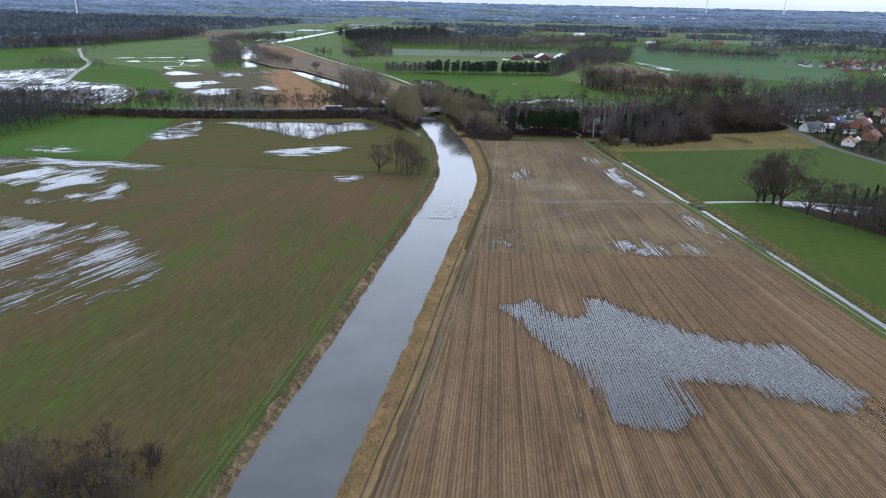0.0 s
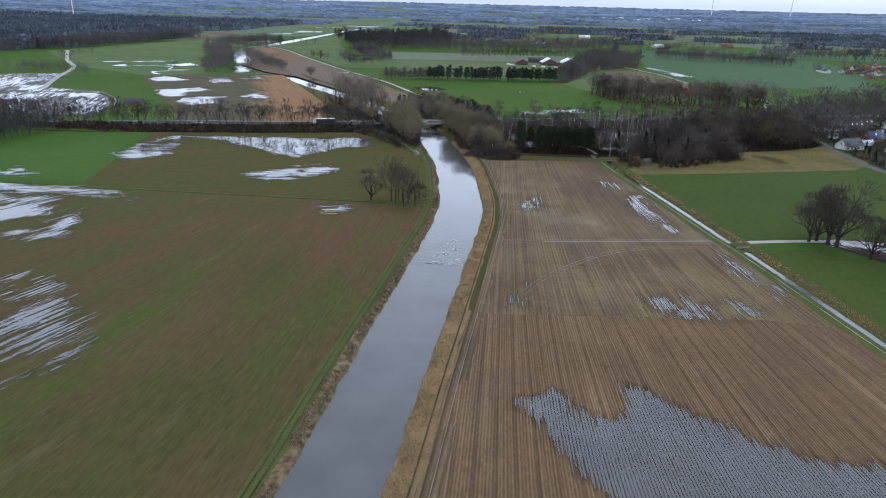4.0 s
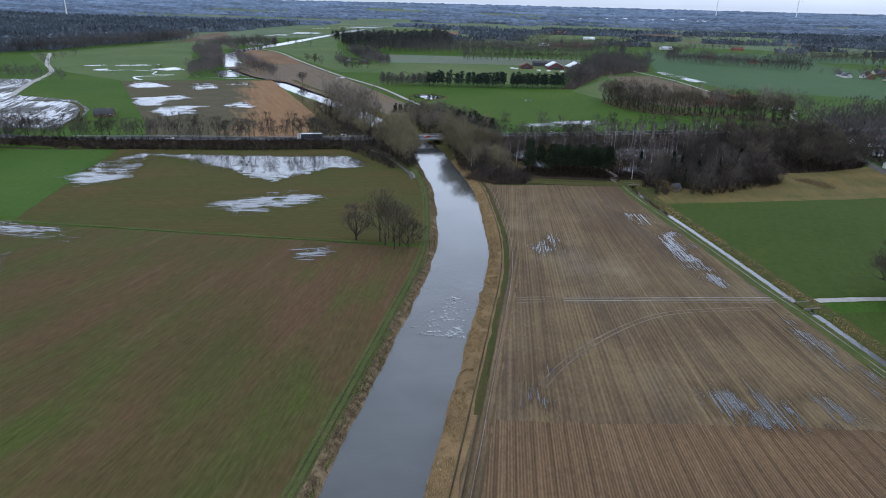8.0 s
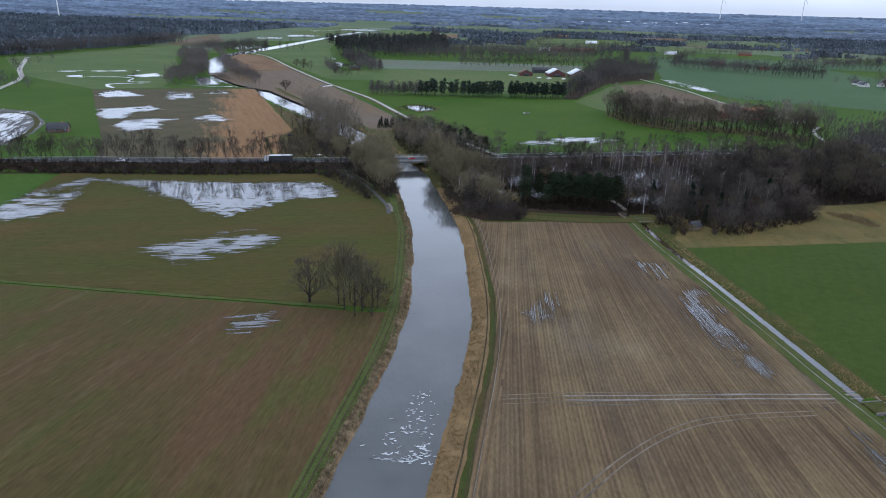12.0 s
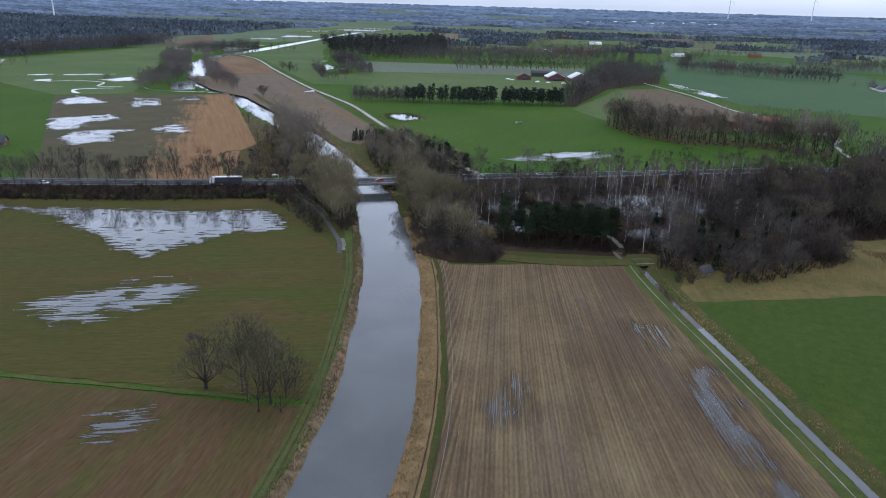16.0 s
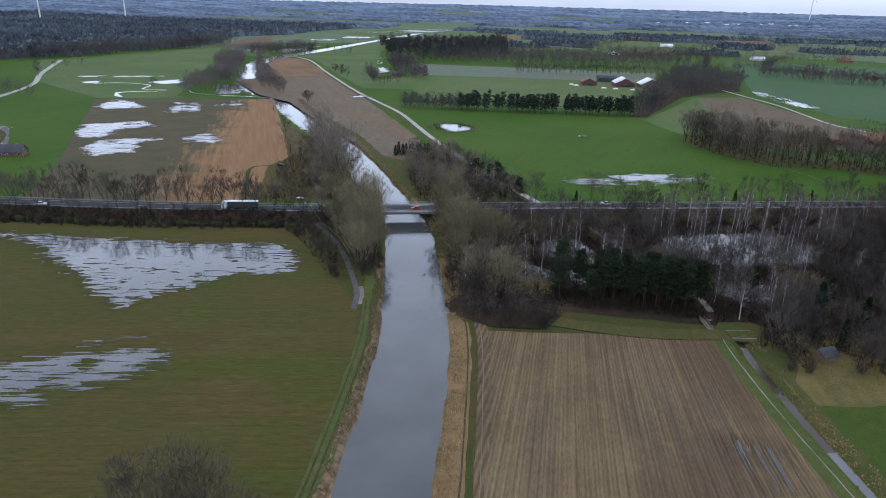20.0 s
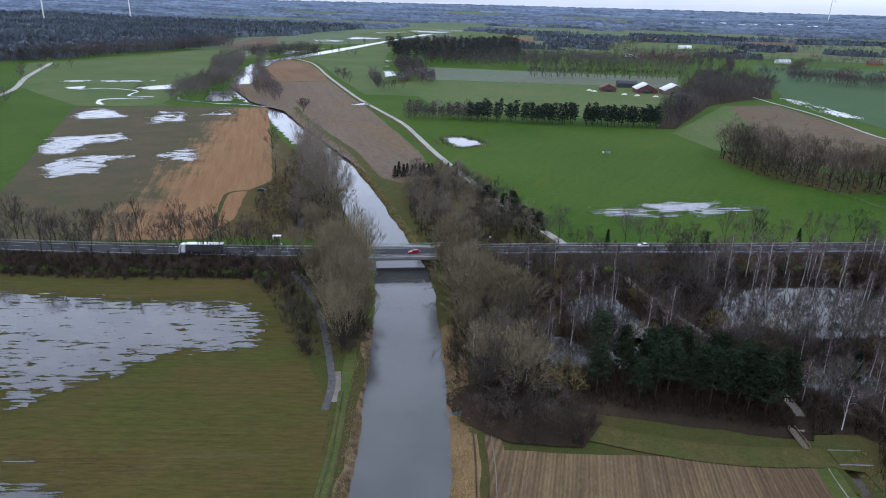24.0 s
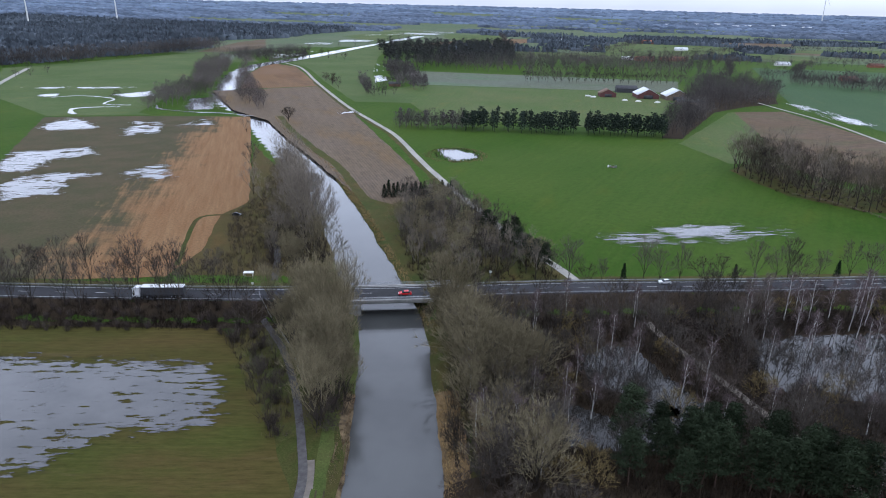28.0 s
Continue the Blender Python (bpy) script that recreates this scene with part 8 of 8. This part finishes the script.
def wheel(parent, x, y, r, w, rim):
    g = Geo()
    n = 14
    a = np.arange(n) * 2 * math.pi / n
    c, s = np.cos(a), np.sin(a)
    v = np.concatenate([np.c_[c * k, np.full(n, yy), s * k] for k, yy in ((r * 0.6, -w / 2), (r, -w / 2), (r, w / 2), (r * 0.6, w / 2))])
    f = []
    for b in range(3):
        for i in range(n):
            j = (i + 1) % n
            f += [(b * n + i, b * n + j, b * n + n + i), (b * n + j, b * n + n + j, b * n + n + i)]
    g.add(v, f)
    t = part("wheel", g, TYRE, parent)
    t.matrix_basis = pose(x, y, r)
    g = Geo()
    for yy in (-w / 2 + 0.03, w / 2 - 0.03):
        g.add(np.concatenate([[(0, yy * 1.1, 0)], np.c_[c * r * 0.6, np.full(n, yy), s * r * 0.6]]), [(0, 1 + i, 1 + (i + 1) % n) for i in range(n)])
    part("rim", g, rim, t)


def prism(profile, y0, y1):
    """A side profile of x, z pairs drawn out across the width."""
    n = len(profile)
    bm = bmesh.new()
    a = [bm.verts.new((x, y0, z)) for x, z in profile]
    b = [bm.verts.new((x, y1, z)) for x, z in profile]
    bm.faces.new(a)
    bm.faces.new(b[::-1])
    for i in range(n):
        bm.faces.new((a[i], b[i], b[(i + 1) % n], a[(i + 1) % n]))
    bmesh.ops.recalc_face_normals(bm, faces=bm.faces[:])
    bmesh.ops.bevel(bm, geom=bm.edges[:], offset=0.06, segments=2, affect="EDGES")
    return bm


def car(x, y, rot, paint, label, z):
    root = tagged(new("car"), label, "car")
    root.matrix_basis = pose(x, y, z, 0, 0, rot)
    bpart("body", prism([(-2.15, 0.3), (2.15, 0.3), (2.2, 0.65), (2.05, 0.82), (1.0, 0.95), (-1.9, 1.0), (-2.2, 0.85)], -0.88, 0.88), paint, root)
    cab = bpart("cabin", prism([(1.05, 0.93), (0.35, 1.42), (-1.25, 1.45), (-1.95, 0.98)], -0.74, 0.74), GLASS, root, "dark glazed cabin")
    bpart("roof", prism([(0.32, 1.41), (-1.22, 1.44), (-1.2, 1.52), (0.25, 1.5)], -0.68, 0.68), paint, cab)
    for sy in (-1, 1):
        g = Geo()
        g.box(2.1, 2.22, sy * 0.6 - 0.18, sy * 0.6 + 0.18, 0.6, 0.74)
        part("headlight", g, FRAME, root)
        for sx in (-1.35, 1.35):
            wheel(root, sx, sy * 0.82, 0.32, 0.2, M_STEEL)


CARW, CARR, CARB = (plain("car_white", (0.6, 0.6, 0.6), 0.25, 0.04, 3, 0.5), plain("car_red", (0.4, 0.02, 0.02), 0.25, 0.04, 3, 0.5), plain("car_black", (0.015, 0.016, 0.018), 0.25, 0.04, 3, 0.5))
car(-66, 572.3, ANG + 180, CARR, "small red car driving over the bridge", ROAD_Z)
car(-233, 531.5, 10, CARW, "white car driving on the road", ROAD_Z)
car(21, 605.8, 196, CARW, "white car driving on the road past the wood", ROAD_Z)
car(-169.5, 649.2, 12, CARB, "black car parked beside the orange stubble", 0.06)
structure("parking_track", ribbon([(-150, 655), (-164, 651), (-180, 647), (-184, 638), (-172, 610), (-160, 585)], -1.0, 1.0, 0.055, 0.5, 44).mesh("parking_track", M_BANKGRASS), "grassy track to the parking place", "track")

truck = tagged(new("truck"), "white articulated lorry with a dark grey trailer on the road", "truck")
truck.matrix_basis = pose(-143.5, 550.2, ROAD_Z, 0, 0, 15.5 + 180)
bpart("cab", prism([(5.9, 0.5), (8.2, 0.5), (8.25, 1.8), (8.0, 3.4), (7.3, 3.8), (5.9, 3.75)], -1.22, 1.22), CARW, truck, "white driver's cab")
bpart("windscreen", bevel_box(8.0, 8.27, -1.0, 1.0, 1.9, 2.9, 0.03), GLASS, truck)
bpart("trailer", bevel_box(-8.2, 5.4, -1.27, 1.27, 1.05, 3.75, 0.06), PAINTS["dark"], truck, "dark grey trailer side")
bpart("roof", bevel_box(-8.22, 5.42, -1.29, 1.29, 3.752, 4.0, 0.05), CARW, truck, "white trailer roof")
bpart("chassis", bevel_box(-8.0, 8.0, -0.5, 0.5, 0.65, 1.06, 0.04), TYRE, truck)
for sx in (-6.8, -5.5, -4.2, 3.6, 7.0):
    for sy in (-1, 1):
        wheel(truck, sx, sy * 1.05, 0.5, 0.34, M_STEEL)

# feeder, sign, fence, wind turbines
fd = tagged(new("hay_feeder"), "round steel cattle feeder with a white tub on the meadow", "feeder")
fd.matrix_basis = pose(7.3, 807.6, 0)
g = Geo()
ring = [(2.2 * math.cos(a), 2.2 * math.sin(a)) for a in np.arange(17) * math.pi / 8]
for a, b in zip(ring, ring[1:]):
    for z in (0.4, 1.1):
        g.tube((*a, z), (*b, z), 0.06, 0.06, 4)
    g.tube((*a, 0), (*a, 1.1), 0.05, 0.05, 4)
part("frame", g, M_STEEL, fd)
bpart("tub", bevel_box(-3.6, -2.6, -0.6, 0.6, 0, 1.2, 0.1), FRAME, fd, "white plastic tub")
g = Geo()
clump(g, np.random.default_rng(3), (0, 0, 0.2), 1.8, 160, 0.5, 0.6)
part("hay", g, M_DEAD, fd)
for x, y in ((-41.6, 605), (-120, 569)):
    s = tagged(new("road_sign"), "small white road sign on a steel post", "road sign")
    zz = float(height(x, y))
    s.matrix_basis = pose(x, y, zz)
    g = Geo()
    g.tube((0, 0, -0.2), (0, 0, 2.6), 0.05, 0.05, 6)
    part("post", g, M_STEEL, s)
    bpart("panel", bevel_box(-0.45, 0.45, -0.07, -0.03, 1.9, 2.7, 0.01), FRAME, s)
fence = tagged(new("field_fence"), "wooden post and rail fence along the pasture", "fence")
fp = smooth([(104, 768), (121, 755), (138, 729), (150, 700)], 4.0)
for a, b in zip(fp, fp[1:]):
    g = Geo()
    g.box(a[0] - 0.08, a[0] + 0.08, a[1] - 0.08, a[1] + 0.08, -0.1, 1.3)
    part("post", g, PAINTS["wood"], fence)
    for z in (0.6, 1.1):
        g = Geo()
        g.tube((*a, z), (*b, z), 0.05, 0.05, 4)
        part("rail", g, PAINTS["wood"], fence)
stop = tagged(new("shelter"), "small white open shelter beside the road", "shelter")
stop.matrix_basis = pose(-128, 581, float(height(-128, 581)), 0, 0, 15)
bpart("roof", bevel_box(-1.8, 1.8, -1.0, 1.0, 2.3, 2.45, 0.03), FRAME, stop)
for sx in (-1.6, 1.6):
    for sy in (-0.85, 0.85):
        g = Geo()
        g.box(sx - 0.05, sx + 0.05, sy - 0.05, sy + 0.05, -0.2, 2.3)
        part("post", g, FRAME, stop)
bpart("bench", bevel_box(-1.3, 1.3, 0.4, 0.8, 0.4, 0.48, 0.02), PAINTS["wood"], stop)


def turbine(x, y, h, rot):
    t = tagged(new("wind_turbine"), "tall white wind turbine above the distant woods", "wind turbine", "distant wind turbines")
    t.matrix_basis = pose(x, y, float(rise(x, y)), 0, 0, rot)
    g = Geo()
    g.tube((0, 0, 0), (0, 0, h), 2.6, 1.5, 10)
    part("tower", g, FRAME, t)
    bpart("nacelle", bevel_box(-1.6, 1.6, -5, 5, h - 1.6, h + 1.8, 0.3), FRAME, t)
    for k in range(3):
        a = 0.5 + k * 2.094
        g = Geo()
        g.tube((0, -5.5, h), (48 * math.sin(a), -5.5, h + 48 * math.cos(a)), 1.4, 0.25, 4)
        part("blade", g, FRAME, t)


for x, y in ((-1905, 2430), (-1725, 2650), (1100, 4300), (1500, 4200), (2300, 3900), (2600, 3700)):
    turbine(x, y, 118, 20)
for i in range(9):
    house(300 + 75 * i - 12 * (i % 3), 3700 + 40 * (i % 4), 5, 24 + 7 * (i % 3), 18, 6, "white", "metal", "large white warehouse among distant trees", 0.25, True, "warehouse", "warehouse", "distant warehouses")
